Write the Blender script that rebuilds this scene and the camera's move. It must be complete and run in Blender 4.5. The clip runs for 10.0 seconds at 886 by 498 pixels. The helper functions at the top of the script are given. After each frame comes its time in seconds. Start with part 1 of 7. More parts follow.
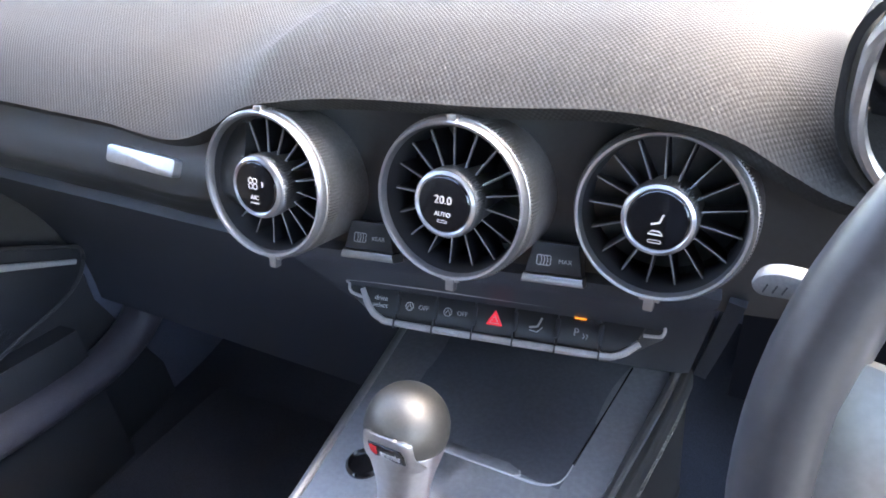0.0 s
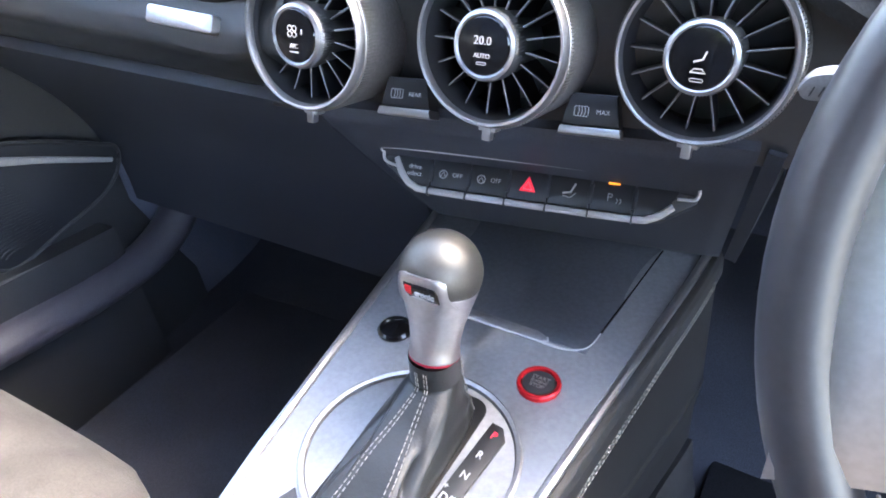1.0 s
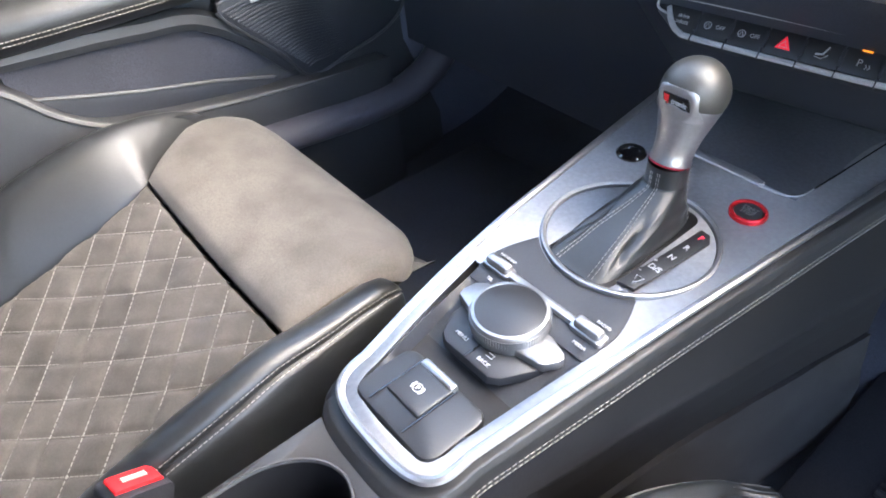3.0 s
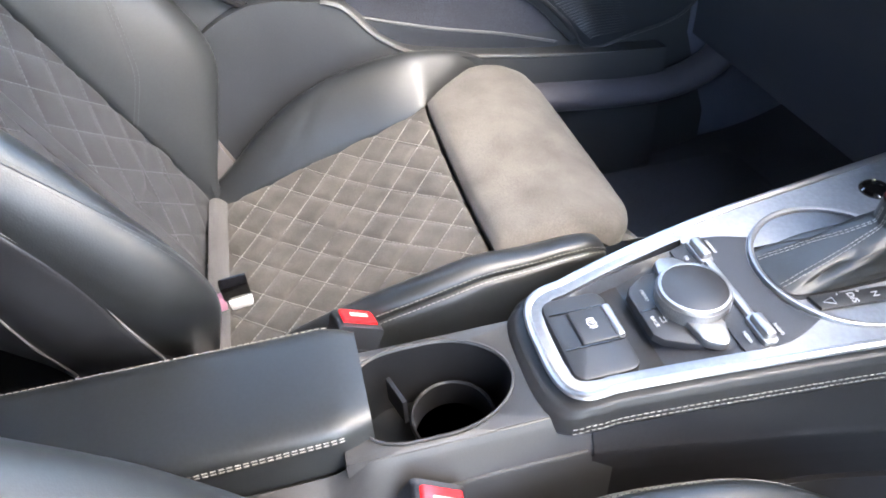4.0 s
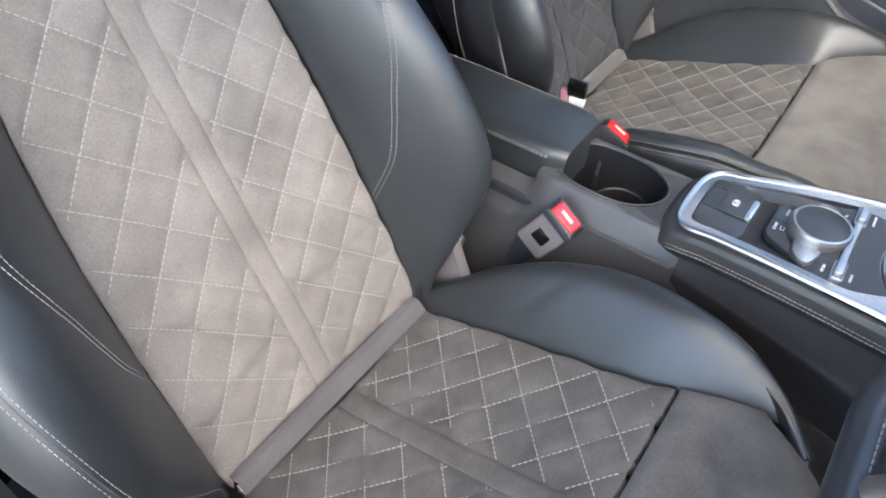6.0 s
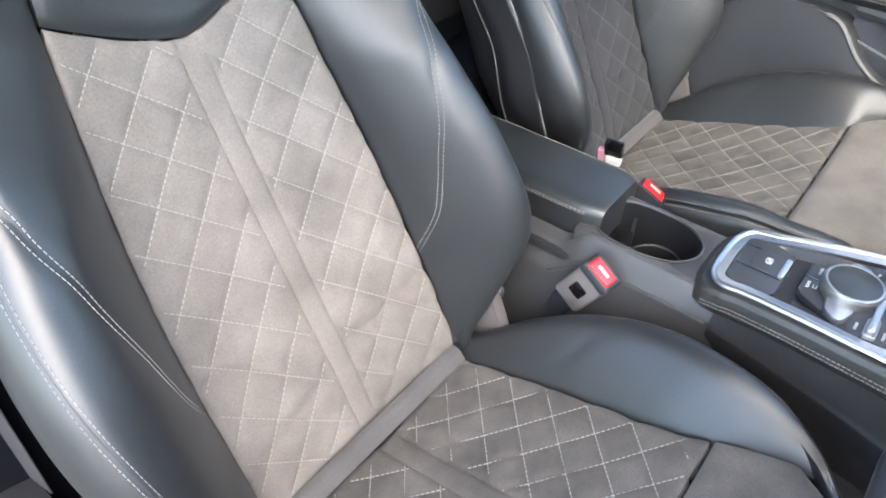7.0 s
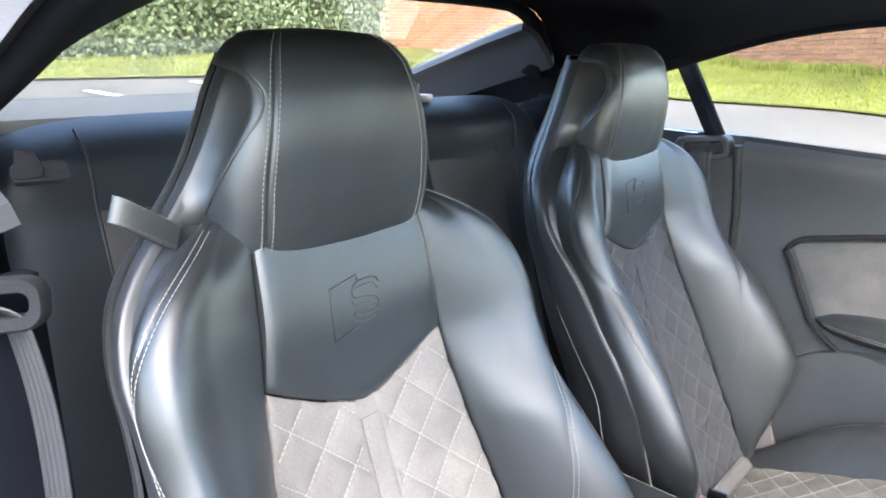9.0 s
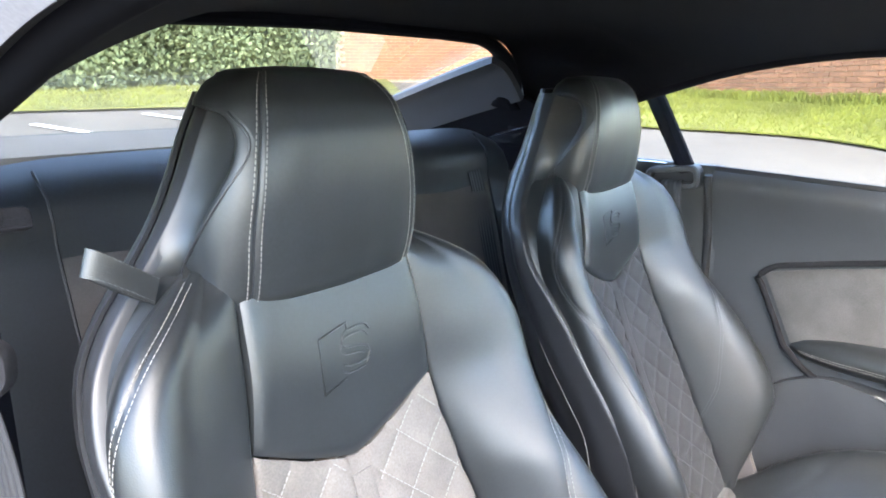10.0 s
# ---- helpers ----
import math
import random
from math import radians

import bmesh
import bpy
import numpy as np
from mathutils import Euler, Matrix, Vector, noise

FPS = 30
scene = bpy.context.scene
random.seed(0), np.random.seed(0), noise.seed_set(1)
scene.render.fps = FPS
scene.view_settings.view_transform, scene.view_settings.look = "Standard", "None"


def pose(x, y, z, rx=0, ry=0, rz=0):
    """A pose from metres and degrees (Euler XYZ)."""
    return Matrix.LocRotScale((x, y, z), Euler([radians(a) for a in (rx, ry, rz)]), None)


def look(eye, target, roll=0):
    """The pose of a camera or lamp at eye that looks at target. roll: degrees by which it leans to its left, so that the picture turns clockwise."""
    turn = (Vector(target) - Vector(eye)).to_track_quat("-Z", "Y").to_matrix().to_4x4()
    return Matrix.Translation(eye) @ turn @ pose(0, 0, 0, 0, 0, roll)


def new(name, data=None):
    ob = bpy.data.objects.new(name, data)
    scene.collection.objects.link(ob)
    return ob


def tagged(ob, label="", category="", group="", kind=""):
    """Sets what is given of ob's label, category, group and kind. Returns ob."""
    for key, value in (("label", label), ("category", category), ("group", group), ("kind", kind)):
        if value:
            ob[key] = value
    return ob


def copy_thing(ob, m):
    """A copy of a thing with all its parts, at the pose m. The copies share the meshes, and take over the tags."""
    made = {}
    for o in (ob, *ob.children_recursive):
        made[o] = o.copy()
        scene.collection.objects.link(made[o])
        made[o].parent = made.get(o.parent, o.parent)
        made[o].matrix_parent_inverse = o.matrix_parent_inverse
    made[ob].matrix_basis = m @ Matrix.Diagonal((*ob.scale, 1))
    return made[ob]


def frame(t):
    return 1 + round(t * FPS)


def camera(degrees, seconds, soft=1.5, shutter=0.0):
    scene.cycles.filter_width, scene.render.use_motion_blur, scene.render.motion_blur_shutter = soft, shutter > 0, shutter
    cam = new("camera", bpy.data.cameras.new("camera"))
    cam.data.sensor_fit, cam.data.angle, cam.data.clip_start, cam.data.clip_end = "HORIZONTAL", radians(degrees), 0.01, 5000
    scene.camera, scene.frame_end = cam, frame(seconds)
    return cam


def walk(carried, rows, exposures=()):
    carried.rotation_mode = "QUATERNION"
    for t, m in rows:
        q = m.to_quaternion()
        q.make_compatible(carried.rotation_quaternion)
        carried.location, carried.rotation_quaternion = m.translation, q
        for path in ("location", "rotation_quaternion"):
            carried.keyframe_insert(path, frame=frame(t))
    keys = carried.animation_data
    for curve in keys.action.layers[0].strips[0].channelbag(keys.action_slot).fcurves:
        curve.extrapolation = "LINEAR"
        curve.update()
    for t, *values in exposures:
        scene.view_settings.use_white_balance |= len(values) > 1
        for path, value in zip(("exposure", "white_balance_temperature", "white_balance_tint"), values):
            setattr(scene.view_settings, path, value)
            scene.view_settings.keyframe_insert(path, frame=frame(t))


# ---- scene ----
cam = camera(66.7, 10.0, 1.8)
START = pose(0.15, -0.36, 1.02, -31.0, 3.5, 28.0)   # the first eye, over the driver's seat
METRES = 1.04
ROWS = [
    (0.0, 0.0, 0.0, 0.0, 0.0, 0.0, -0.0),
    (0.5, 0.0007, 0.0028, -0.0285, 0.56, -1.79, -0.49),
    (1.0, -0.0061, -0.0062, -0.0579, 2.08, -4.41, -1.25),
    (1.5, -0.0102, -0.0342, -0.0888, 5.19, -7.2, -3.24),
    (2.0, -0.0073, -0.0673, -0.1084, 8.88, -9.65, -5.59),
    (2.5, -0.0215, -0.104, -0.1256, 12.82, -11.61, -7.92),
    (4.0, 0.0243, -0.2263, -0.1385, 43.12, -22.8, -22.81),
    (4.5, 0.1122, -0.2233, -0.1155, 62.47, -32.28, -28.11),
    (5.0, 0.2398, -0.2272, -0.0667, 80.47, -42.49, -30.52),
    (5.5, 0.348, -0.2131, -0.0299, 94.74, -53.2, -30.86),
    (7.0, 0.4198, -0.2312, 0.0057, 103.18, -52.69, -29.76),
    (7.5, 0.4247, -0.2897, 0.0017, 102.91, -43.46, -29.94),
    (8.0, 0.4373, -0.3319, 0.0017, 104.08, -37.11, -29.91),
    (8.5, 0.4631, -0.3528, 0.0105, 105.38, -30.79, -29.89),
    (9.0, 0.4807, -0.3585, 0.0145, 106.87, -28.08, -29.52),
    (9.5, 0.4765, -0.386, 0.0032, 105.99, -27.33, -29.69),
    (10.0, 0.4584, -0.3939, -0.0005, 102.57, -23.57, -29.88),
]
EXPOSURES = [(0.0, 4.24, 7300, 17), (1.0, 4.50, 7300, 17), (1.5, 4.45, 7250, 15), (2.0, 4.10, 7200, 14), (2.5, 3.97, 7150, 14), (4.0, 4.08, 7100, 13), (4.5, 4.02, 7050, 12), (5.0, 3.68, 7000, 10), (5.5, 3.22, 6850, 10), (7.5, 3.65, 6900, 10), (9.0, 3.94, 6800, 11), (10.0, 3.97, 6800, 11)]
walk(cam, [(t, START @ pose(METRES * x, METRES * y, METRES * z, 90 + pitch, roll, yaw)) for t, x, y, z, yaw, pitch, roll in ROWS], EXPOSURES)

# ---- world and sun ----
SUN_AZ, SUN_EL = 42.0, 46.0          # degrees clockwise from ahead of the car, and above the ground
world = bpy.data.worlds.new("sky")
scene.world = world
world.use_nodes = True
wn = world.node_tree.nodes
sky = wn.new("ShaderNodeTexSky")
sky.sky_type, sky.sun_disc = "NISHITA", False
sky.sun_elevation, sky.sun_rotation = radians(SUN_EL), radians(SUN_AZ)
sky.air_density, sky.dust_density, sky.ozone_density = 1.0, 0.6, 1.0
wn["Background"].inputs["Strength"].default_value = 0.15
world.node_tree.links.new(sky.outputs[0], wn["Background"].inputs["Color"])
sun = new("sun", bpy.data.lights.new("sun", "SUN"))
sun.data.energy, sun.data.angle, sun.data.color = 0.85, radians(60), (1.0, 0.92, 0.80)
_az, _el = radians(SUN_AZ), radians(SUN_EL)
sun.matrix_world = look((0, 0, 0), (-math.sin(_az) * math.cos(_el), -math.cos(_az) * math.cos(_el), -math.sin(_el)))

# ---- materials ----
MATS = {}


def material(name, colour, rough=0.5, metal=0.0, coarse=0.0, fine=0.0, coarse_scale=6.0, fine_scale=120.0, bump=0.0, bump_scale=900.0,
             coat=0.0, sheen=0.0, kind="noise", spread=0.06, emit=0.0, aniso=0.0, vary=0.0, spec=0.5, coat_rough=0.08):
    """A principled material with blotches, fine grain and relief at real size."""
    if name in MATS:
        return MATS[name]
    m = bpy.data.materials.new(name)
    m.use_nodes = True
    nt = m.node_tree
    n, ln = nt.nodes, nt.links
    b = n["Principled BSDF"]
    b.inputs["Roughness"].default_value, b.inputs["Metallic"].default_value = rough, metal
    b.inputs["Coat Weight"].default_value, b.inputs["Coat Roughness"].default_value = coat, coat_rough
    b.inputs["Sheen Weight"].default_value, b.inputs["Sheen Roughness"].default_value = sheen, 0.45
    b.inputs["Anisotropic"].default_value = aniso
    b.inputs["Specular IOR Level"].default_value = spec
    b.inputs["Base Color"].default_value = (*colour, 1)
    co = n.new("ShaderNodeTexCoord")
    if coarse or fine or vary:
        last = None
        for amount, scale, detail in ((coarse, coarse_scale, 3.0), (fine, fine_scale, 2.0)):
            if not amount:
                continue
            tx = n.new("ShaderNodeTexNoise")
            tx.inputs["Scale"].default_value, tx.inputs["Detail"].default_value = scale, detail
            ln.new(co.outputs["Object"], tx.inputs["Vector"])
            mr = n.new("ShaderNodeMapRange")
            mr.inputs["From Min"].default_value, mr.inputs["From Max"].default_value = 0.3, 0.7
            mr.inputs["To Min"].default_value, mr.inputs["To Max"].default_value = 1 - amount, 1 + amount
            ln.new(tx.outputs[0], mr.inputs["Value"])
            if last is None:
                last = mr.outputs[0]
            else:
                mu = n.new("ShaderNodeMath")
                mu.operation = "MULTIPLY"
                ln.new(last, mu.inputs[0]), ln.new(mr.outputs[0], mu.inputs[1])
                last = mu.outputs[0]
        if vary:
            oi = n.new("ShaderNodeObjectInfo")
            mr = n.new("ShaderNodeMapRange")
            mr.inputs["To Min"].default_value, mr.inputs["To Max"].default_value = 1 - vary, 1 + vary
            ln.new(oi.outputs["Random"], mr.inputs["Value"])
            if last is None:
                last = mr.outputs[0]
            else:
                mu = n.new("ShaderNodeMath")
                mu.operation = "MULTIPLY"
                ln.new(last, mu.inputs[0]), ln.new(mr.outputs[0], mu.inputs[1])
                last = mu.outputs[0]
        mx = n.new("ShaderNodeVectorMath")
        mx.operation = "SCALE"
        mx.inputs[0].default_value = colour
        ln.new(last, mx.inputs["Scale"])
        ln.new(mx.outputs[0], b.inputs["Base Color"])
        rr = n.new("ShaderNodeMath")
        rr.operation = "MULTIPLY_ADD"
        rr.inputs[1].default_value, rr.inputs[2].default_value = spread, rough - spread
        ln.new(last, rr.inputs[0])
        ln.new(rr.outputs[0], b.inputs["Roughness"])
    if bump:
        bp = n.new("ShaderNodeBump")
        bp.inputs["Strength"].default_value, bp.inputs["Distance"].default_value = min(1.0, bump), 0.001
        if kind == "leather":
            tx = n.new("ShaderNodeTexVoronoi")
            tx.inputs["Scale"].default_value = bump_scale
            out = tx.outputs["Distance"]
        elif kind == "weave":
            # small raised lozenges in staggered rows
            mp = n.new("ShaderNodeMapping")
            mp.inputs["Rotation"].default_value = (0, 0, radians(45))
            mp.inputs["Scale"].default_value = (bump_scale, bump_scale, bump_scale)
            ln.new(co.outputs["Object"], mp.inputs["Vector"])
            tx = n.new("ShaderNodeTexVoronoi")
            tx.inputs["Scale"].default_value, tx.inputs["Randomness"].default_value = 1.0, 0.0
            tx.voronoi_dimensions = "2D"
            ln.new(mp.outputs[0], tx.inputs["Vector"])
            out = tx.outputs["Distance"]
        else:
            tx = n.new("ShaderNodeTexNoise")
            tx.inputs["Scale"].default_value, tx.inputs["Detail"].default_value = bump_scale, 3.0
            out = tx.outputs[0]
        if kind != "weave":
            ln.new(co.outputs["Object"], tx.inputs["Vector"])
        ln.new(out, bp.inputs["Height"])
        ln.new(bp.outputs[0], b.inputs["Normal"])
        if kind == "weave":
            bp.invert = True
    if emit:
        b.inputs["Emission Color"].default_value, b.inputs["Emission Strength"].default_value = (*colour, 1), emit
    MATS[name] = m
    return m


LEATHER = material("black leather", (0.0150, 0.0170, 0.0186), 0.42, coat=0.38, coat_rough=0.48, coarse=0.12, fine=0.15, fine_scale=300, bump=0.05, bump_scale=800, kind="leather", spread=0.1)
LEATHER_OLD = material("worn black leather", (0.0125, 0.0138, 0.0148), 0.42, coat=0.40, coat_rough=0.44, coarse=0.25, fine=0.15, fine_scale=300, bump=0.08, bump_scale=700, kind="leather", spread=0.12)
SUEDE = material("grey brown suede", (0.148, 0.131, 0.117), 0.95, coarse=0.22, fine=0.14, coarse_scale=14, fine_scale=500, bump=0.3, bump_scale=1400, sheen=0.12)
# the same suede on cushions and front rolls: mottled wear, plus painted-in shade
SUEDE_SEAT = material("worn suede darkened for shade", (0.066, 0.059, 0.053), 0.95, coarse=0.34, fine=0.18, coarse_scale=24, fine_scale=500, bump=0.4, bump_scale=1400, sheen=0.12)
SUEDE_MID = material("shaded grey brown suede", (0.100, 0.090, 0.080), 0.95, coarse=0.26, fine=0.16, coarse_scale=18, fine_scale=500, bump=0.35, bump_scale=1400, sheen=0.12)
# SUEDE again for the passenger's backrest, its shade put into the colour
SUEDE_BACK = material("suede darkened and blued for shade", (0.027, 0.028, 0.032), 0.95, coarse=0.2, fine=0.14, coarse_scale=14, fine_scale=500, bump=0.3, bump_scale=1400, sheen=0.12)
# console side leather, toned down and dulled to carry shade
FLANK = material("console leather dulled for shade", (0.0165, 0.0155, 0.0160), 0.55, spec=0.3, coat=0.04, coat_rough=0.35, coarse=0.15, fine=0.15, fine_scale=300, bump=0.08, bump_scale=800, kind="leather", spread=0.1)
SUEDE_DARK = material("dark grey suede", (0.07, 0.066, 0.066), 0.95, coarse=0.16, fine=0.12, coarse_scale=12, fine_scale=500, bump=0.25, bump_scale=1400, sheen=0.3)
THREAD = material("pale grey thread", (0.235, 0.225, 0.21), 0.8, fine=0.15, fine_scale=800)
# THREAD darkened to carry shade on the passenger's seat; also sews the strap
THREAD_DARKENED = material("grey thread", (0.085, 0.088, 0.095), 0.8, fine=0.15, fine_scale=800)
SOFT_BLACK = material("soft black plastic", (0.025, 0.0275, 0.034), 0.5, coarse=0.1, fine=0.15, fine_scale=600, bump=0.2, bump_scale=1500)
GLOSS_BLACK = material("gloss black", (0.006, 0.006, 0.007), 0.08, coat=0.5, fine=0.2, fine_scale=40)
LID = material("dark brushed aluminium", (0.20, 0.21, 0.235), 0.50, 0.9, coarse=0.05, fine=0.08, fine_scale=300, aniso=0.4)
WHEEL_LEATHER = material("smooth worn wheel leather", (0.027, 0.026, 0.029), 0.40, coat=0.4, coat_rough=0.38, coarse=0.2, fine=0.12, fine_scale=300)
SHELL = material("satin grey black plastic", (0.022, 0.023, 0.026), 0.36, coarse=0.1, fine=0.1, fine_scale=900, bump=0.08, bump_scale=1800)
TRIM_GREY = material("grey soft trim", (0.036, 0.038, 0.042), 0.48, coarse=0.1, fine=0.12, fine_scale=700, bump=0.15, bump_scale=1500)
WEAVE = material("woven dash grain", (0.027, 0.0262, 0.0255), 0.72, spec=0.32, coarse=0.10, fine=0.1, fine_scale=500, bump=0.45, bump_scale=430, kind="weave")
ALU = material("brushed aluminium", (0.335, 0.34, 0.355), 0.54, 1.0, coarse=0.05, fine=0.08, fine_scale=250, bump=0.05, bump_scale=700, aniso=0.5)
SATIN = material("satin chrome", (0.52, 0.52, 0.53), 0.36, 1.0, fine=0.06, fine_scale=300)
SATIN_DIM = material("dull satin chrome", (0.40, 0.40, 0.405), 0.42, 1.0, fine=0.06, fine_scale=300)
KNURL = material("dull grey metal", (0.34, 0.33, 0.32), 0.42, 0.9, fine=0.1, fine_scale=500)
KNOB_GREY = material("warm grey metal paint", (0.115, 0.112, 0.105), 0.46, 0.75, fine=0.06, fine_scale=600)
BEAD = material("pale grey plastic bead", (0.22, 0.22, 0.22), 0.3, fine=0.1, fine_scale=300)
STALK = material("satin grey stalk plastic", (0.20, 0.20, 0.205), 0.42, 0.3, fine=0.1, fine_scale=300)
# metal trim made pale and mostly diffuse, the sky's reflection in its colour
BRIGHT_TRIM = material("satin trim with painted sky shine", (0.50, 0.50, 0.51), 0.35, 0.35, fine=0.06, fine_scale=300)
VANE = material("grey plastic vane", (0.26, 0.26, 0.265), 0.28, fine=0.1, fine_scale=300)
DOOR_BEAD = material("dull grey moulded edge", (0.10, 0.10, 0.10), 0.4, fine=0.1, fine_scale=300)
REAR_LEATHER = material("dull black rear leather", (0.0140, 0.0165, 0.0215), 0.55, coat=0.15, coat_rough=0.4, coarse=0.15, fine=0.15, fine_scale=300, bump=0.06, bump_scale=800, kind="leather", spread=0.08)
PAD_GREY = material("padded grey blue trim", (0.030, 0.033, 0.040), 0.5, coarse=0.1, fine=0.12, fine_scale=700, bump=0.15, bump_scale=1500)
RAIL_GREY = material("grey lilac painted edge", (0.34, 0.33, 0.36), 0.4, coarse=0.1, fine=0.08, fine_scale=300)
WHITE_MARK = material("white marking", (0.46, 0.46, 0.47), 0.6, fine=0.05, fine_scale=300)
LIT_MARK = material("lit display figures", (0.50, 0.48, 0.48), 0.6, emit=0.03)
RED_LIT = material("lit red symbol", (0.85, 0.03, 0.06), 0.5, emit=0.03)
ORANGE_LIT = material("lit orange lamp", (1.0, 0.30, 0.03), 0.5, emit=0.08)
RED_GLOSS = material("red plastic", (0.62, 0.02, 0.025), 0.25, coat=0.3, fine=0.08, fine_scale=200)
BAND_RED = material("dark red lacquer", (0.30, 0.012, 0.03), 0.4, fine=0.05, fine_scale=200)
RED_METAL = material("red anodised ring", (0.65, 0.02, 0.03), 0.25, 0.6, fine=0.05, fine_scale=200)
TUNNEL = material("grey brown carpet", (0.017, 0.0155, 0.0165), 0.95, coarse=0.3, fine=0.35, coarse_scale=16, fine_scale=900, bump=0.8, bump_scale=900)
SHELF = material("dull grey cloth shelf", (0.032, 0.036, 0.038), 0.9, coarse=0.1, fine=0.15, fine_scale=700, bump=0.2, bump_scale=1200)
# black carpet; its lifted, bluish tone stands in for haze in the footwell
CARPET = material("black carpet", (0.042, 0.044, 0.056), 0.95, coarse=0.2, fine=0.4, fine_scale=900, bump=0.8, bump_scale=900)
RUBBER = material("black rubber mat", (0.012, 0.012, 0.013), 0.6, coarse=0.15, fine=0.15, fine_scale=500, bump=0.3, bump_scale=900)
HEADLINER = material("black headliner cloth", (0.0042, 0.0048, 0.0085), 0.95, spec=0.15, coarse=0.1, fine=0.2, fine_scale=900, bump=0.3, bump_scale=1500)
BELT = material("grey belt webbing", (0.030, 0.030, 0.033), 0.6, fine=0.15, fine_scale=900, bump=0.4, bump_scale=1300)
BUCKLE_GREY = material("warm grey buckle plastic", (0.125, 0.112, 0.108), 0.45, coarse=0.08, fine=0.1, fine_scale=900, bump=0.1, bump_scale=1500)
PALE_RED = material("pale red print", (0.75, 0.30, 0.26), 0.5, fine=0.05, fine_scale=300)
PINK = material("pale pink plastic", (0.62, 0.28, 0.38), 0.4, fine=0.08, fine_scale=300)
WHITE_PLASTIC = material("white plastic", (0.75, 0.75, 0.75), 0.35, fine=0.05, fine_scale=300)
BODY_PAINT = material("pale silver body paint", (0.42, 0.43, 0.45), 0.25, 0.3, coat=0.6, fine=0.05, fine_scale=300)
ASPHALT = material("pale worn asphalt", (0.098, 0.084, 0.066), 0.9, coarse=0.18, fine=0.25, coarse_scale=0.7, fine_scale=60, bump=0.8, bump_scale=140)
LINE_PAINT = material("white road paint", (0.72, 0.72, 0.70), 0.8, coarse=0.1, fine=0.2, coarse_scale=3, fine_scale=60)
GRASS_SOIL = material("grass ground", (0.120, 0.122, 0.018), 0.95, coarse=0.3, fine=0.3, coarse_scale=0.8, fine_scale=30, bump=0.8, bump_scale=60)
GRASS = material("grass blades", (0.128, 0.136, 0.016), 0.7, coarse=0.3, fine=0.2, coarse_scale=0.9, fine_scale=12, vary=0.1)
# leaf green paled to stand in for haze on the rear glass
LEAF = material("hedge leaves", (0.14, 0.165, 0.085), 0.95, spec=0.1, coarse=0.22, fine=0.15, coarse_scale=1.2, fine_scale=8)
BRICK = material("red brown brick", (0.25, 0.112, 0.056), 0.9, coarse=0.12, fine=0.15, fine_scale=60, bump=0.5, bump_scale=150, vary=0.22)
MORTAR = material("pale mortar", (0.40, 0.31, 0.215), 0.95, coarse=0.15, fine=0.2, fine_scale=80, bump=0.5, bump_scale=120)
FAR_GREEN = material("hazy far foliage", (0.13, 0.15, 0.10), 0.95, spec=0.1, coarse=0.35, fine=0.3, coarse_scale=0.5, fine_scale=3)
# near-black on purpose: shade beside the open door is in this colour
REAR_LINING = material("rear lining darkened for shade", (0.0040, 0.0046, 0.0075), 0.85, spec=0.1, coarse=0.15, fine=0.2, fine_scale=700, bump=0.2, bump_scale=1200)
# SOFT_BLACK lifted and blued, haze over the lower dash painted in
DASH_GREY = material("black dash plastic lightened for haze", (0.040, 0.045, 0.058), 0.5, coarse=0.1, fine=0.15, fine_scale=600, bump=0.2, bump_scale=1500)
COLUMN = material("lilac grey satin moulding", (0.066, 0.064, 0.080), 0.5, coarse=0.1, fine=0.12, fine_scale=700, bump=0.15, bump_scale=1500)
# footwell lining: the haze over it is put into this pale blue colour
KICK = material("lining lightened and blued for haze", (0.095, 0.108, 0.145), 0.85, coarse=0.15, fine=0.2, fine_scale=700, bump=0.3, bump_scale=1200)
MAT_BLACK = material("black mat pile", (0.016, 0.0155, 0.018), 0.95, spec=0.2, coarse=0.2, fine=0.4, fine_scale=900, bump=0.8, bump_scale=900)
TRAY = material("satin grey tray plastic", (0.042, 0.041, 0.042), 0.42, coarse=0.1, fine=0.1, fine_scale=900, bump=0.08, bump_scale=1800)
ROLL_LEATHER = material("dark padded leather", (0.020, 0.0195, 0.0200), 0.48, coat=0.3, coat_rough=0.42, coarse=0.15, fine=0.15, fine_scale=300, bump=0.08, bump_scale=800, kind="leather", spread=0.1)
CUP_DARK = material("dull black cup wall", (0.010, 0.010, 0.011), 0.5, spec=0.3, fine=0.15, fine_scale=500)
DOOR_SUEDE = material("grey door suede", (0.075, 0.072, 0.070), 0.95, coarse=0.2, fine=0.15, coarse_scale=16, fine_scale=500, bump=0.35, bump_scale=1400, sheen=0.15)
VANE_DARK = material("black plastic vane", (0.010, 0.011, 0.014), 0.35, fine=0.1, fine_scale=300)


def glass_material():
    m = bpy.data.materials.new("tinted window glass")
    m.use_nodes = True
    b = m.node_tree.nodes["Principled BSDF"]
    b.inputs["Base Color"].default_value = (0.93, 0.96, 0.95, 1)
    b.inputs["Roughness"].default_value, b.inputs["Transmission Weight"].default_value, b.inputs["IOR"].default_value = 0.0, 1.0, 1.22
    return m


GLASS = glass_material()


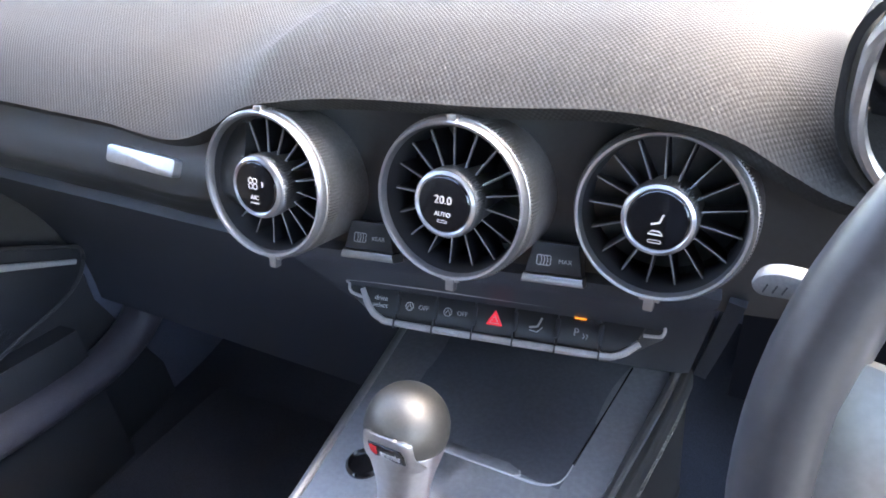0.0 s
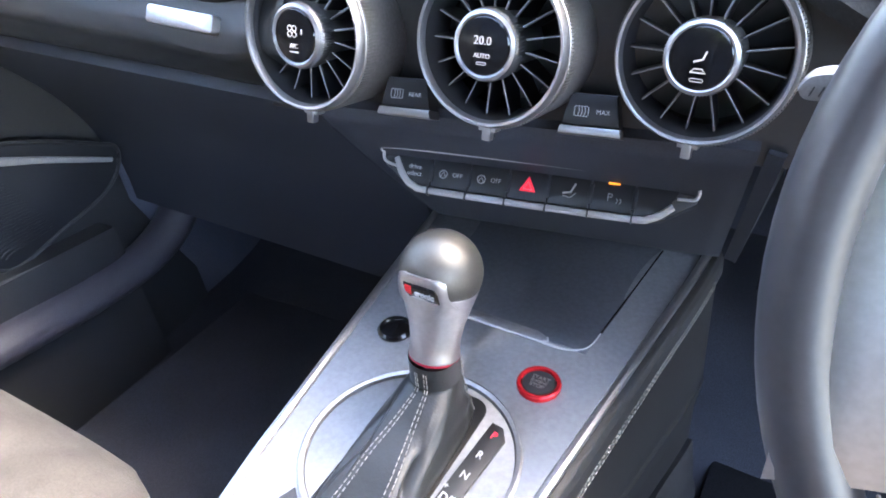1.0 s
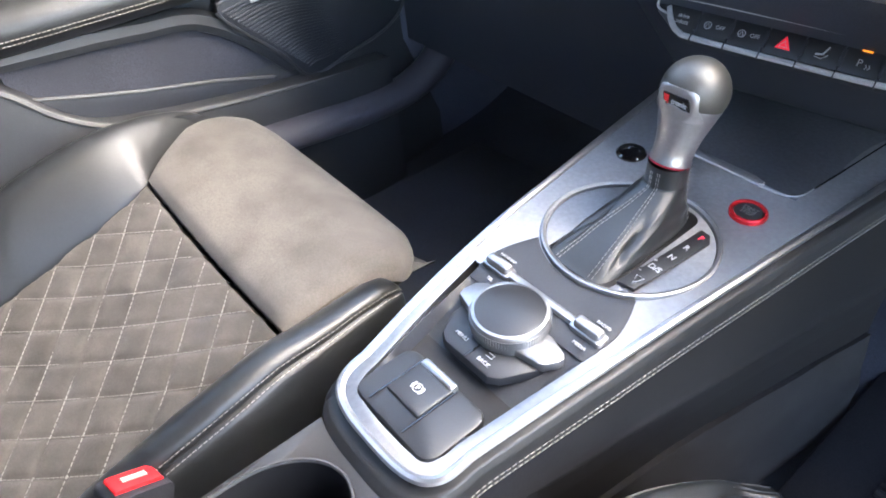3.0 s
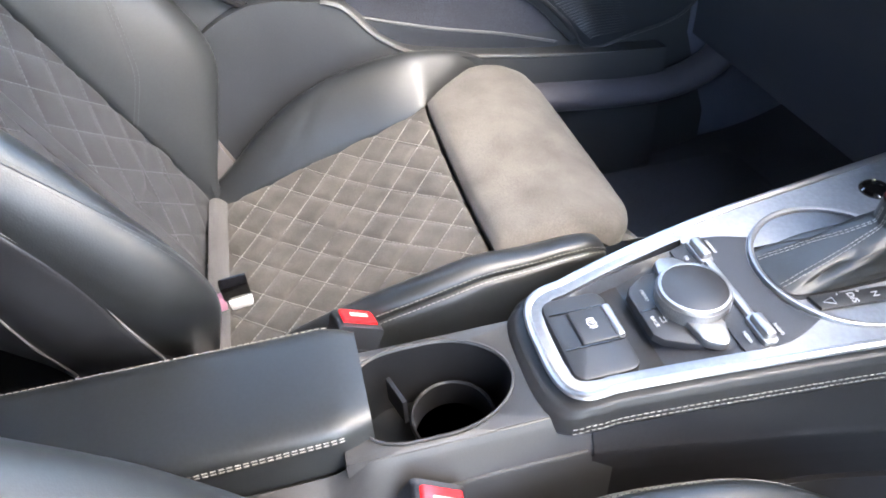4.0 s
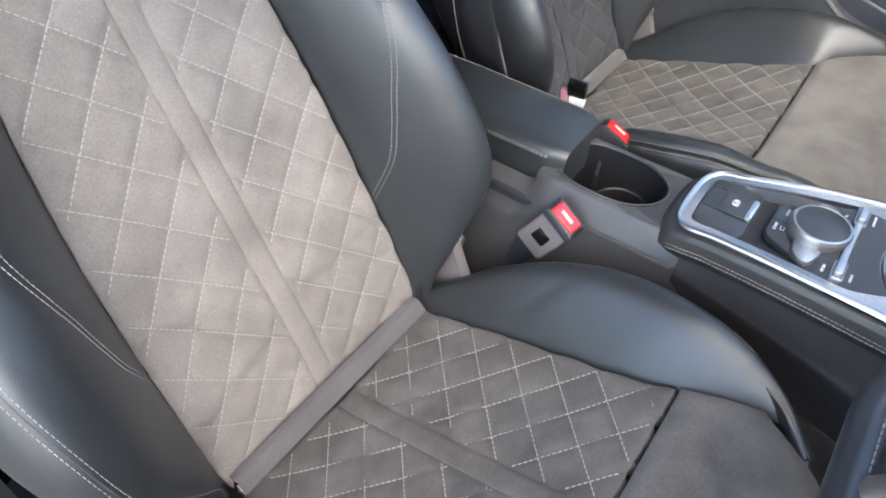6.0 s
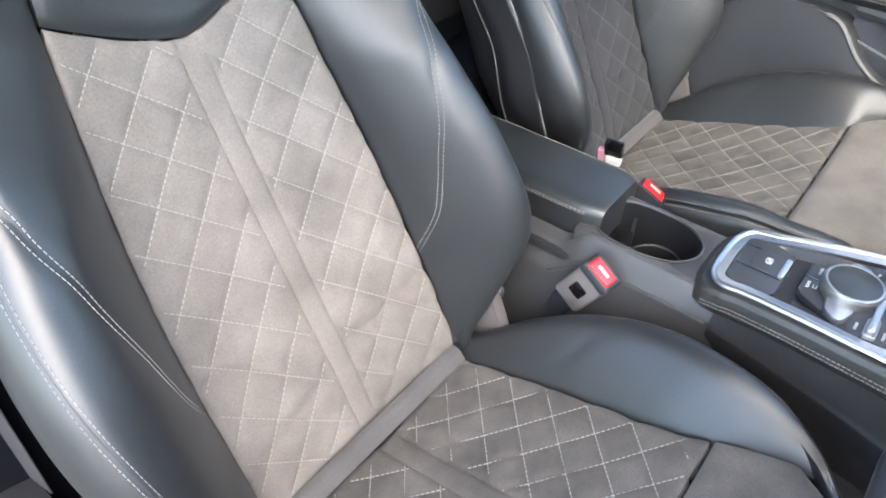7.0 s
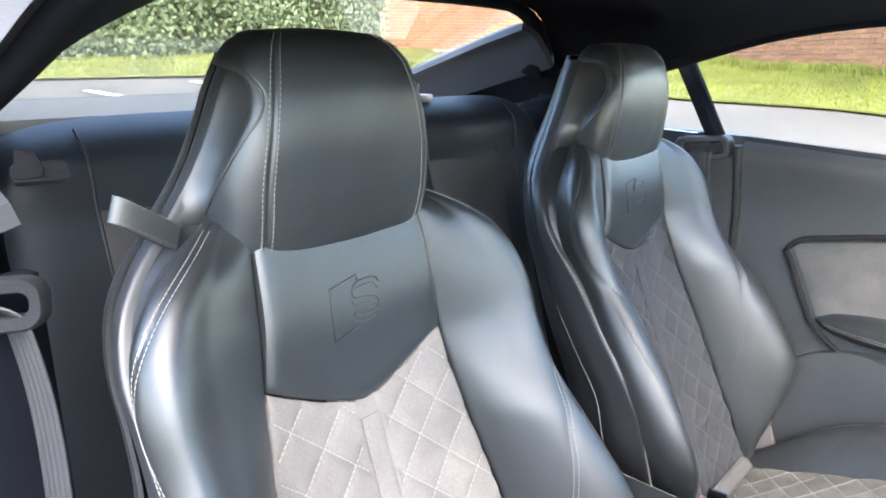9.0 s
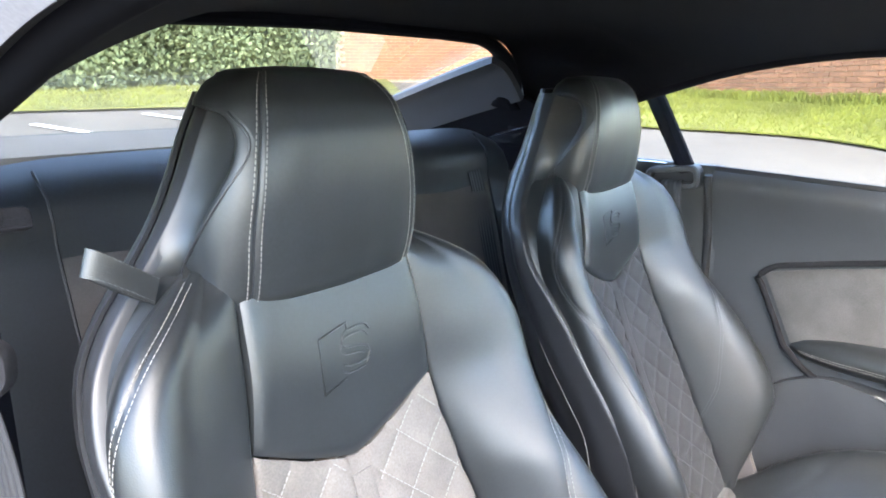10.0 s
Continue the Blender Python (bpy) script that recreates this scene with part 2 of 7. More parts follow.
# ---- mesh helpers ----
def part(name, bm, mat, parent=None, label="", sharp=32, smooth=True):
    """Link a bmesh as one mesh object, under its thing if one is given."""
    bmesh.ops.recalc_face_normals(bm, faces=bm.faces)
    me = bpy.data.meshes.new(name)
    bm.to_mesh(me)
    bm.free()
    me.materials.append(mat)
    if smooth:
        for p in me.polygons:
            p.use_smooth = True
        me.set_sharp_from_angle(angle=radians(sharp))
    ob = new(name, me)
    if parent is not None:
        ob.parent = parent
    if label:
        ob["label"] = label
    if "stitching" in name or name in ("backrest_diamonds", "cushion_diamonds"):
        ob["kind"] = "stuff"
    return ob


def thing(name, label, category, at=(0, 0, 0), group="", kind=""):
    ob = new(name)
    ob.empty_display_size = 0.02
    ob.matrix_basis = at if isinstance(at, Matrix) else Matrix.Translation(at)
    return tagged(ob, label, category, group, kind)


def curve(xs, ys):
    """A smooth function through points (cubic, with finite-difference slopes)."""
    xs, ys = np.array(xs, float), np.array(ys, float)
    if xs[0] > xs[-1]:
        xs, ys = xs[::-1], ys[::-1]
    m = np.gradient(ys, xs)

    def f(x):
        x = min(max(x, xs[0]), xs[-1])
        i = min(max(int(np.searchsorted(xs, x)) - 1, 0), len(xs) - 2)
        h = xs[i + 1] - xs[i]
        t = (x - xs[i]) / h
        return float((2 * t**3 - 3 * t**2 + 1) * ys[i] + (t**3 - 2 * t**2 + t) * h * m[i] + (3 * t**2 - 2 * t**3) * ys[i + 1] + (t**3 - t**2) * h * m[i + 1])
    return f


def spline(points, n, closed=False):
    """n points along a smooth line through the given ones."""
    pts = [Vector(p) for p in points]
    k = len(pts)
    out = []
    total = k if closed else k - 1
    for j in range(n):
        s = j / n * total if closed else j / (n - 1) * total
        i = min(int(s), total - 1)
        t = s - i
        if closed:
            p0, p1, p2, p3 = (pts[(i + d) % k] for d in (-1, 0, 1, 2))
        else:
            p1, p2 = pts[i], pts[i + 1]
            p0 = pts[i - 1] if i else p1 * 2 - p2
            p3 = pts[i + 2] if i + 2 < k else p2 * 2 - p1
        out.append(0.5 * (2 * p1 + (p2 - p0) * t + (2 * p0 - 5 * p1 + 4 * p2 - p3) * t * t + (3 * p1 - p0 - 3 * p2 + p3) * t**3))
    return out


def sheet(bm, fn, us, vs, thick=0.0, puff=0.0, edge=0.12, out=None):
    """A solid sheet over fn(u, v): swollen between its borders, with a rim of the given thickness and a back."""
    us, vs = list(us), list(vs)
    nu, nv = len(us), len(vs)
    P = [[Vector(fn(u, v)) for v in vs] for u in us]
    N = [[None] * nv for _ in us]
    for i in range(nu):
        for j in range(nv):
            a = P[min(i + 1, nu - 1)][j] - P[max(i - 1, 0)][j]
            b = P[i][min(j + 1, nv - 1)] - P[i][max(j - 1, 0)]
            n = a.cross(b)
            N[i][j] = n.normalized() if n.length > 1e-12 else Vector((0, 0, 1))
    if out is not None and sum(N[i][j].dot(Vector(out)) for i in range(nu) for j in range(nv)) < 0:
        N = [[-n for n in row] for row in N]
    top = []
    for i in range(nu):
        row = []
        for j in range(nv):
            d = min(i, nu - 1 - i) / (nu - 1) / edge, min(j, nv - 1 - j) / (nv - 1) / edge
            e = min(1.0, d[0]), min(1.0, d[1])
            k = math.sqrt(max(0.0, 1 - (1 - e[0]) ** 2)) * math.sqrt(max(0.0, 1 - (1 - e[1]) ** 2))
            row.append(bm.verts.new(P[i][j] + N[i][j] * puff * k))
        top.append(row)
    for i in range(nu - 1):
        for j in range(nv - 1):
            bm.faces.new((top[i][j], top[i + 1][j], top[i + 1][j + 1], top[i][j + 1]))
    if thick:
        low = [[bm.verts.new(P[i][j] - N[i][j] * thick) for j in range(nv)] for i in range(nu)]
        for i in range(nu - 1):
            for j in range(nv - 1):
                bm.faces.new((low[i][j], low[i][j + 1], low[i + 1][j + 1], low[i + 1][j]))
        ring = [(i, 0) for i in range(nu)] + [(nu - 1, j) for j in range(1, nv)] + [(i, nv - 1) for i in range(nu - 2, -1, -1)] + [(0, j) for j in range(nv - 2, 0, -1)]
        for (i, j), (p, q) in zip(ring, ring[1:] + ring[:1]):
            bm.faces.new((top[i][j], low[i][j], low[p][q], top[p][q]))
    return top


def lin(a, b, n):
    return [a + (b - a) * i / (n - 1) for i in range(n)]


def tube(bm, pts, r, sides=8, closed=False, flat=1.0, up=None):
    """A round (or flattened) bar along points."""
    pts = [Vector(p) for p in pts]
    k = len(pts)
    rings = []
    ref = Vector(up) if up else Vector((0.13, 0.21, 0.97))
    for i, p in enumerate(pts):
        if closed:
            d = pts[(i + 1) % k] - pts[i - 1]
        else:
            d = pts[min(i + 1, k - 1)] - pts[max(i - 1, 0)]
        d = d.normalized() if d.length > 1e-12 else Vector((1, 0, 0))
        x = d.cross(ref)
        x = x.normalized() if x.length > 1e-6 else d.orthogonal().normalized()
        y = x.cross(d).normalized()
        rr = r(i / max(1, k - 1)) if callable(r) else r
        rings.append([bm.verts.new(p + x * rr * math.cos(2 * math.pi * s / sides) + y * rr * flat * math.sin(2 * math.pi * s / sides)) for s in range(sides)])
    for i in range(k if closed else k - 1):
        a, b = rings[i], rings[(i + 1) % k]
        for s in range(sides):
            bm.faces.new((a[s], a[(s + 1) % sides], b[(s + 1) % sides], b[s]))
    if not closed:
        bm.faces.new(rings[0][::-1]), bm.faces.new(rings[-1])


def dashes(bm, pts, length=0.0036, gap=0.0016, r=0.0006, lift=None):
    """Stitches: short bars along a line."""
    pts = [Vector(p) for p in pts]
    seg = [(b - a).length for a, b in zip(pts, pts[1:])]
    total = sum(seg)

    def at(s):
        i = 0
        while i < len(seg) - 1 and s > seg[i]:
            s -= seg[i]
            i += 1
        return pts[i].lerp(pts[i + 1], min(1.0, s / max(seg[i], 1e-9)))
    s = 0.0
    while s + length < total:
        a, b = at(s), at(s + length)
        tube(bm, [a, (a + b) / 2 + (Vector(lift) if lift else Vector()), b], r, 4)
        s += length + gap


def lathe(bm, profile, n=32, axis=None):
    """Turn (radius, height) points about z, or about the pose given."""
    axis = axis or Matrix()
    rings = []
    for r, h in profile:
        if r < 1e-6:
            rings.append([bm.verts.new(axis @ Vector((0, 0, h)))])
        else:
            rings.append([bm.verts.new(axis @ Vector((r * math.cos(2 * math.pi * i / n), r * math.sin(2 * math.pi * i / n), h))) for i in range(n)])
    for a, b in zip(rings, rings[1:]):
        for i in range(n):
            j = (i + 1) % n
            if len(a) == 1 and len(b) == 1:
                continue
            if len(a) == 1:
                bm.faces.new((a[0], b[i], b[j]))
            elif len(b) == 1:
                bm.faces.new((a[i], b[0], a[j]))
            else:
                bm.faces.new((a[i], b[i], b[j], a[j]))


def slab(bm, outline, z0, z1, bevel=0.0, m=None):
    """A plate with the outline (x, y), from z0 up to z1, its top edge bevelled."""
    m = m or Matrix()
    n = len(outline)
    c = Vector((sum(p[0] for p in outline) / n, sum(p[1] for p in outline) / n))
    rings = []
    levels = [(0.0, z0), (0.0, z1 - bevel), (bevel * 0.3, z1 - bevel * 0.3), (bevel, z1)] if bevel else [(0.0, z0), (0.0, z1)]
    for inset, z in levels:
        ring = []
        for i, p in enumerate(outline):
            a, b, q = Vector(outline[i - 1][:2]), Vector(p[:2]), Vector(outline[(i + 1) % n][:2])
            t = (q - a).normalized()
            nrm = Vector((-t.y, t.x))
            if nrm.dot(c - b) < 0:
                nrm = -nrm
            w = b + nrm * inset
            ring.append(bm.verts.new(m @ Vector((w.x, w.y, z))))
        rings.append(ring)
    for a, b in zip(rings, rings[1:]):
        for i in range(n):
            bm.faces.new((a[i], a[(i + 1) % n], b[(i + 1) % n], b[i]))
    bm.faces.new(rings[0][::-1]), bm.faces.new(rings[-1])


def rounded(w, h, r, n=5, cx=0.0, cy=0.0):
    """The outline of a rounded rectangle."""
    out = []
    for qx, qy, a0 in ((1, 1, 0), (-1, 1, 90), (-1, -1, 180), (1, -1, 270)):
        for i in range(n + 1):
            a = radians(a0 + 90 * i / n)
            out.append((cx + qx * (w / 2 - r) + r * math.cos(a), cy + qy * (h / 2 - r) + r * math.sin(a)))
    return out


def box(bm, size, m=None, bevel=0.0):
    m = m or Matrix()
    r = bmesh.ops.create_cube(bm, size=1.0, matrix=m @ Matrix.Diagonal((*size, 1)))
    if bevel:
        edges = {e for v in r["verts"] for e in v.link_edges}
        bmesh.ops.bevel(bm, geom=list(edges), offset=bevel, segments=2, affect="EDGES", profile=0.7)


def words(text, size, m, mat, parent, label="", name="lettering", bold=0.0, align="CENTER", extrude=0.0003):
    cu = bpy.data.curves.new("text", "FONT")
    cu.body, cu.size, cu.align_x, cu.align_y, cu.extrude, cu.offset = text, size, align, "CENTER", extrude, bold
    cu.resolution_u = 3
    tmp = bpy.data.objects.new("text", cu)
    me = bpy.data.meshes.new_from_object(tmp)
    bpy.data.objects.remove(tmp)
    me.transform(m)
    me.materials.clear()
    me.materials.append(mat)
    ob = new(name, me)
    ob.parent = parent
    ob["label"] = label or 'marking "%s"' % text.replace("\n", " ")
    return ob


# ---- cabin shell ----
def whole(name, bm, mat, label, category, kind="", sharp=32, group=""):
    """A top-level thing that is one mesh."""
    return tagged(part(name, bm, mat, None, "", sharp), label, category, group, kind)


# floor pan and tunnel
bm = bmesh.new()
sheet(bm, lambda u, v: (u, v, 0.24 + 0.25 * max(0.0, v - 0.05) ** 1.5 * 2 + 0.004 * noise.noise((u * 8, v * 8, 0))), lin(-0.74, 0.72, 61), lin(-1.0, 0.55, 61), 0.03)
whole("floor", bm, CARPET, "black carpeted car floor", "floor", "structure")
bm = bmesh.new()
sheet(bm, lambda u, v: (u, v, 0.24 + (0.23 if v < -1.10 else 0.23 * max(0, (-1.0 - v) / 0.1))), lin(-0.74, 0.72, 21), lin(-2.0, -1.0, 21), 0.03)
whole("rear_floor", bm, CARPET, "black carpet behind the front seats", "floor", "structure")
for x0, nm in ((-0.40, "passenger's black ribbed floor mat"), (0.36, "driver's black ribbed floor mat")):
    mat_ = thing("floor_mat", nm, "floor mat", (x0, -0.02, 0.262), "floor mats")
    bm = bmesh.new()
    slab(bm, rounded(0.44, 0.52, 0.05, 5), -0.006, 0.006, 0.003)
    part("mat_body", bm, CARPET if x0 < 0 else MAT_BLACK, mat_)
    if x0 < 0:
        bm = bmesh.new()
        lathe(bm, [(0.024, -0.002), (0.024, 0.004), (0.018, 0.006), (0, 0.006)], 24, Matrix.Translation((0.06, -0.17, 0.006)))
        part("mat_stud", bm, SHELL, mat_, "round fixing stud")
        continue
    bm = bmesh.new()
    for i in range(24):
        box(bm, (0.30, 0.006, 0.006), Matrix.Translation((0, -0.16 + 0.0135 * i, 0.008)))
    part("mat_ribs", bm, RUBBER, mat_, "rows of rubber ribs")
    bm = bmesh.new()
    lathe(bm, [(0.020, -0.002), (0.020, 0.003), (0.016, 0.005), (0, 0.005)], 24, Matrix.Translation((0.10 if x0 < 0 else -0.10, -0.21, 0.006)))
    part("mat_stud", bm, SHELL, mat_, "round fixing stud")
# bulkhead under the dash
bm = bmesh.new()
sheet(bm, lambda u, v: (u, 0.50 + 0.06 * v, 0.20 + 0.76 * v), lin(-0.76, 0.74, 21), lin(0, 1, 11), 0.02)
whole("wall_front", bm, KICK, "black lined bulkhead under the dashboard, lightened for haze", "wall", "structure")
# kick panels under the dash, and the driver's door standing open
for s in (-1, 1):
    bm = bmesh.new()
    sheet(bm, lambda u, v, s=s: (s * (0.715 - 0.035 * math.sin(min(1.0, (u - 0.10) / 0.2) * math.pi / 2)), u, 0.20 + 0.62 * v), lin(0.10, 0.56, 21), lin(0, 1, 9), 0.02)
    whole("kick_panel", bm, KICK, "lined kick panel beside the footwell, lightened for haze", "trim", "structure")
bm = bmesh.new()
DA = radians(58)
sheet(bm, lambda u, v: (0.80 + 1.05 * u * math.sin(DA) + 0.05 * math.sin(v * math.pi) * math.cos(DA), 0.42 - 1.05 * u * math.cos(DA) + 0.05 * math.sin(v * math.pi) * math.sin(DA), 0.26 + 0.70 * v), lin(0, 1, 15), lin(0, 1, 11), 0.10)
whole("door_driver", bm, TRIM_GREY, "driver's door standing open", "car door", "structure")
# driver's side sill and kick panel
bm = bmesh.new()
sheet(bm, lambda u, v: (0.63 + 0.10 * u, v, 0.36 + 0.02 * math.sin(math.pi * u)), lin(0, 1, 9), lin(-1.0, 0.45, 21), 0.12)
whole("sill", bm, SHELL, "dark plastic door sill on the driver's side", "sill", "structure")

# roof: lined inside, painted outside; the side rails fall towards the rear
RAIL = curve([0.35, 0.1, -0.2, -0.5, -0.7, -0.82, -1.0, -1.15, -1.35, -1.6, -1.9], [1.10, 1.205, 1.250, 1.260, 1.252, 1.234, 1.184, 1.140, 1.085, 1.02, 0.98])
ROOF_X = curve([0.35, -0.5, -1.0, -1.3, -1.9], [0.60, 0.575, 0.56, 0.56, 0.56])
HEAD = curve([0.35, 0.1, -0.2, -0.6, -1.0, -1.28], [1.17, 1.235, 1.268, 1.288, 1.298, 1.302])


def liner(u, v):
    s, k = (1 if u > 0 else -1), abs(u)
    w = ROOF_X(v)
    if s < 0:
        w += 0.05
    z0, z1 = HEAD(v), RAIL(v)
    x = w * min(1.0, k / 0.92)
    drop = (z0 - z1) * min(1.0, k / 0.92) ** (3.2 + (9.0 * min(1.0, max(0.0, (-v - 0.95) / 0.33)) if s < 0 else 0.0))
    return Vector((s * x, v, z0 - drop))


bm = bmesh.new()
sheet(bm, liner, lin(-1, 1, 61), lin(-1.28, -0.33, 61))
sheet(bm, lambda u, v: liner(u, v) + Vector((0.03 * u, 0, 0.035)), lin(-1, 1, 61), lin(-1.28, -0.33, 61))
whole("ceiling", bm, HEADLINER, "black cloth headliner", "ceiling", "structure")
# rounded roof edge over the open door, with its rubber seal and painted outside
bm = bmesh.new()
for off, r in (((0.012, 0, 0.012), 0.022),):
    tube(bm, [liner(1, v) + Vector(off) for v in lin(-1.33, -0.30, 60)], r, 12)
whole("roof_rail", bm, HEADLINER, "dark lined roof rail over the open door", "trim", "structure")
bm = bmesh.new()
tube(bm, [liner(1, v) + Vector((0.034, 0, 0.006)) for v in lin(-1.33, -0.30, 60)], 0.007, 10)
whole("door_seal", bm, RUBBER, "black rubber door seal along the roof edge", "seal", "structure")
bm = bmesh.new()
sheet(bm, lambda u, v: liner(1, v) + Vector((0.034 + 0.065 * math.sin(u * math.pi / 2), 0, 0.004 + 0.085 * u)), lin(0, 1, 13), lin(-1.33, -0.30, 50), 0.01)
whole("roof_side", bm, RAIL_GREY, "grey painted outer roof edge", "roof", "structure")
bm = bmesh.new()
sheet(bm, lambda u, v: liner(u, v) + Vector((0.1 * u, 0, 0.085)), lin(-1, 1, 41), lin(-1.36, -0.30, 41), 0.01)
whole("roof", bm, BODY_PAINT, "pale painted car roof", "roof", "structure")
# passenger's roof rail
bm = bmesh.new()
tube(bm, [liner(-1, v) + Vector((-0.012, 0, 0.010)) for v in lin(-1.33, -0.30, 60)], 0.020, 12)
whole("roof_rail", bm, HEADLINER, "dark lined roof rail over the passenger window", "trim", "structure")

# windscreen header and pillars
for s in (1, -1):
    bm = bmesh.new()
    tube(bm, spline([(s * 0.585, -0.33, 1.245), (s * 0.61, 0.0, 1.19), (s * 0.66, 0.35, 1.06), (s * 0.72, 0.72, 0.91)], 24), 0.030, 10)
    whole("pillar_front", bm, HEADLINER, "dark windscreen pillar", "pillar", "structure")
bm = bmesh.new()
sheet(bm, lambda u, v: (u * (0.58 + 0.12 * v), -0.32 + 1.02 * v, 1.275 - 0.365 * v - 0.01 * v * v - 0.03 * u * u + 0.03 * math.sin(v * math.pi)), lin(-1, 1, 21), lin(0, 1, 9), 0.004)
screen = whole("windscreen", bm, GLASS, "clear raked windscreen", "windscreen", "structure")
screen.visible_shadow = False

# rear opening: header, pillars, sill, glass
bm = bmesh.new()
tube(bm, spline([(0.52, -1.30, 1.20), (0.44, -1.285, 1.272), (0.0, -1.28, 1.298), (-0.36, -1.285, 1.296), (-0.455, -1.29, 1.287), (-0.525, -1.30, 1.262), (-0.568, -1.32, 1.215), (-0.585, -1.33, 1.16)], 40), lambda t: 0.022 + 0.034 * max(0.0, (t - 0.70) / 0.30), 12, flat=0.6)
whole("rear_header", bm, HEADLINER, "dark lined edge above the rear window", "trim", "structure")
REAR_L = spline([(-0.46, -1.29, 1.270), (-0.50, -1.45, 1.234), (-0.56, -1.70, 1.172), (-0.60, -1.90, 1.122)], 24)
REAR_R = spline([(0.46, -1.29, 1.262), (0.50, -1.45, 1.225), (0.56, -1.70, 1.150), (0.60, -1.90, 1.095)], 24)
for line, s in ((REAR_L, -1), (REAR_R, 1)):
    bm = bmesh.new()
    sheet(bm, lambda u, v, line=line, s=s: line[int(v)] + Vector((s * (0.012 + 0.085 * u), 0.03 * u, -0.010 - 0.085 * u + 0.02 * math.sin(u * math.pi))), lin(0, 1, 11), range(24), 0.015, 0.012)
    whole("pillar_rear", bm, PAD_GREY, "grey padded trim beside the rear window", "pillar", "structure")
    bm = bmesh.new()
    sheet(bm, lambda u, v, line=line, s=s: (line[int(v)].x + s * (0.10 + 0.06 * u), line[int(v)].y + 0.03 + 0.20 * u, line[int(v)].z - 0.09 - 0.12 * u), lin(0, 1, 7), range(24), 0.01)
    whole("quarter_trim", bm, HEADLINER, "black lining behind the side window", "trim", "structure")
bm = bmesh.new()
sheet(bm, lambda u, v: (u * 0.60, -1.72 - 0.20 * v, 1.060 + 0.026 * v), lin(-1, 1, 21), lin(0, 1, 7), 0.02)
whole("rear_shelf", bm, SHELF, "grey shelf under the rear window", "shelf", "structure")
bm = bmesh.new()
sheet(bm, lambda u, v: (u * 0.62, -1.91 - 0.01 * v, 1.089 - 0.4 * v), lin(-1, 1, 11), lin(0, 1, 5), 0.02)
whole("wall_rear", bm, SHELL, "dark inside of the tailgate", "wall", "structure")
bm = bmesh.new()
sheet(bm, lambda u, v: (u * (0.47 + 0.13 * v), -1.29 - 0.61 * v, 1.285 - 0.185 * v), lin(-1, 1, 13), lin(0, 1, 13), 0.004)
rg = whole("window_rear", bm, GLASS, "clear sloping rear window", "window", "structure")
rg.visible_shadow = False

# passenger side: door panel, waistline, windows, pillar strut
door = thing("door_passenger", "black passenger door with suede inlay, armrest and speaker", "car door", (0, 0, 0))
WAIST = curve([0.60, 0.30, 0.0, -0.30, -0.58, -0.89], [0.945, 0.965, 0.985, 1.000, 1.012, 1.028])


def door_x(y, z):
    """Inner face of the door: bulges in at the waist and at the armrest."""
    w = WAIST(y)
    t = (w - z)
    return -0.725 + 0.030 * math.exp(-(t / 0.10) ** 2) - 0.012 * math.sin(min(1.0, max(0, t / 0.5)) * math.pi) + 0.03 * max(0.0, (t - 0.40) / 0.3)


bm = bmesh.new()
sheet(bm, lambda u, v: (door_x(u, 0.20 + (WAIST(u) - 0.20) * v) - (0.02 * ((v - 0.97) / 0.03) ** 2 if v > 0.97 else 0), u, 0.20 + (WAIST(u) - 0.20) * v), lin(-0.885, 0.16, 61), lin(0, 1, 61), 0.05, 0, 0.1, (1, 0, 0))
part("door_panel", bm, TRIM_GREY, door, "soft black door panel", sharp=50)
bm = bmesh.new()


def inlay(u, v):
    y = -0.768 + 0.60 * u
    z1 = 0.822 + 0.150 * u - 0.07 * u * u
    z0 = 0.672 + 0.10 * u
    y += 0.068 * (1 - v) * (1 - u)
    z = z0 + (z1 - z0) * v
    return (door_x(y, z) + 0.003, y, z)


sheet(bm, inlay, lin(0, 1, 33), lin(0, 1, 17), 0.004, 0.006, 0.08, (1, 0, 0))
part("door_inlay", bm, DOOR_SUEDE, door, "grey-brown suede inlay")
bm = bmesh.new()
rim = [Vector(inlay(u, 1)) + Vector((0.004, 0, 0.012)) for u in lin(1, 0.03, 16)] + [Vector(inlay(0, v)) + Vector((0.004, -0.014, 0)) for v in lin(0.94, 0, 12)]
rim += [Vector((door_x(y, z) + 0.010, y, z)) for y, z in ((-0.702, 0.664), (-0.682, 0.642), (-0.640, 0.616), (-0.58, 0.590), (-0.52, 0.566))]
tube(bm, spline(rim, 70), 0.0065, 8)
part("inlay_frame", bm, MAT_BLACK, door, "moulded rim round the inlay")
bm = bmesh.new()
ARM_H, ARM_P = curve([0, 0.03, 0.10, 0.25, 0.6, 1.0], [0.005, 0.018, 0.028, 0.035, 0.038, 0.036]), curve([0, 0.06, 0.25, 0.6, 1.0], [0.006, 0.022, 0.046, 0.062, 0.060])


def arm(u, a):
    y = -0.703 + 0.60 * u
    z = 0.676 + 0.004 * u
    return Vector((door_x(y, z) + ARM_P(u) * math.cos(a), y, z + ARM_H(u) * math.sin(a)))


sheet(bm, arm, lin(0, 1, 41), lin(-1.57, 1.57, 21))
part("door_armrest", bm, LEATHER, door, "stitched leather armrest")
bm = bmesh.new()
for da in (0.0, -0.16):
    dashes(bm, [arm(u, -0.15 + da) + Vector((0.001, 0, 0)) for u in lin(0.03, 1, 50)], 0.0040, 0.0018, 0.0006)
part("armrest_stitching", bm, THREAD, door)
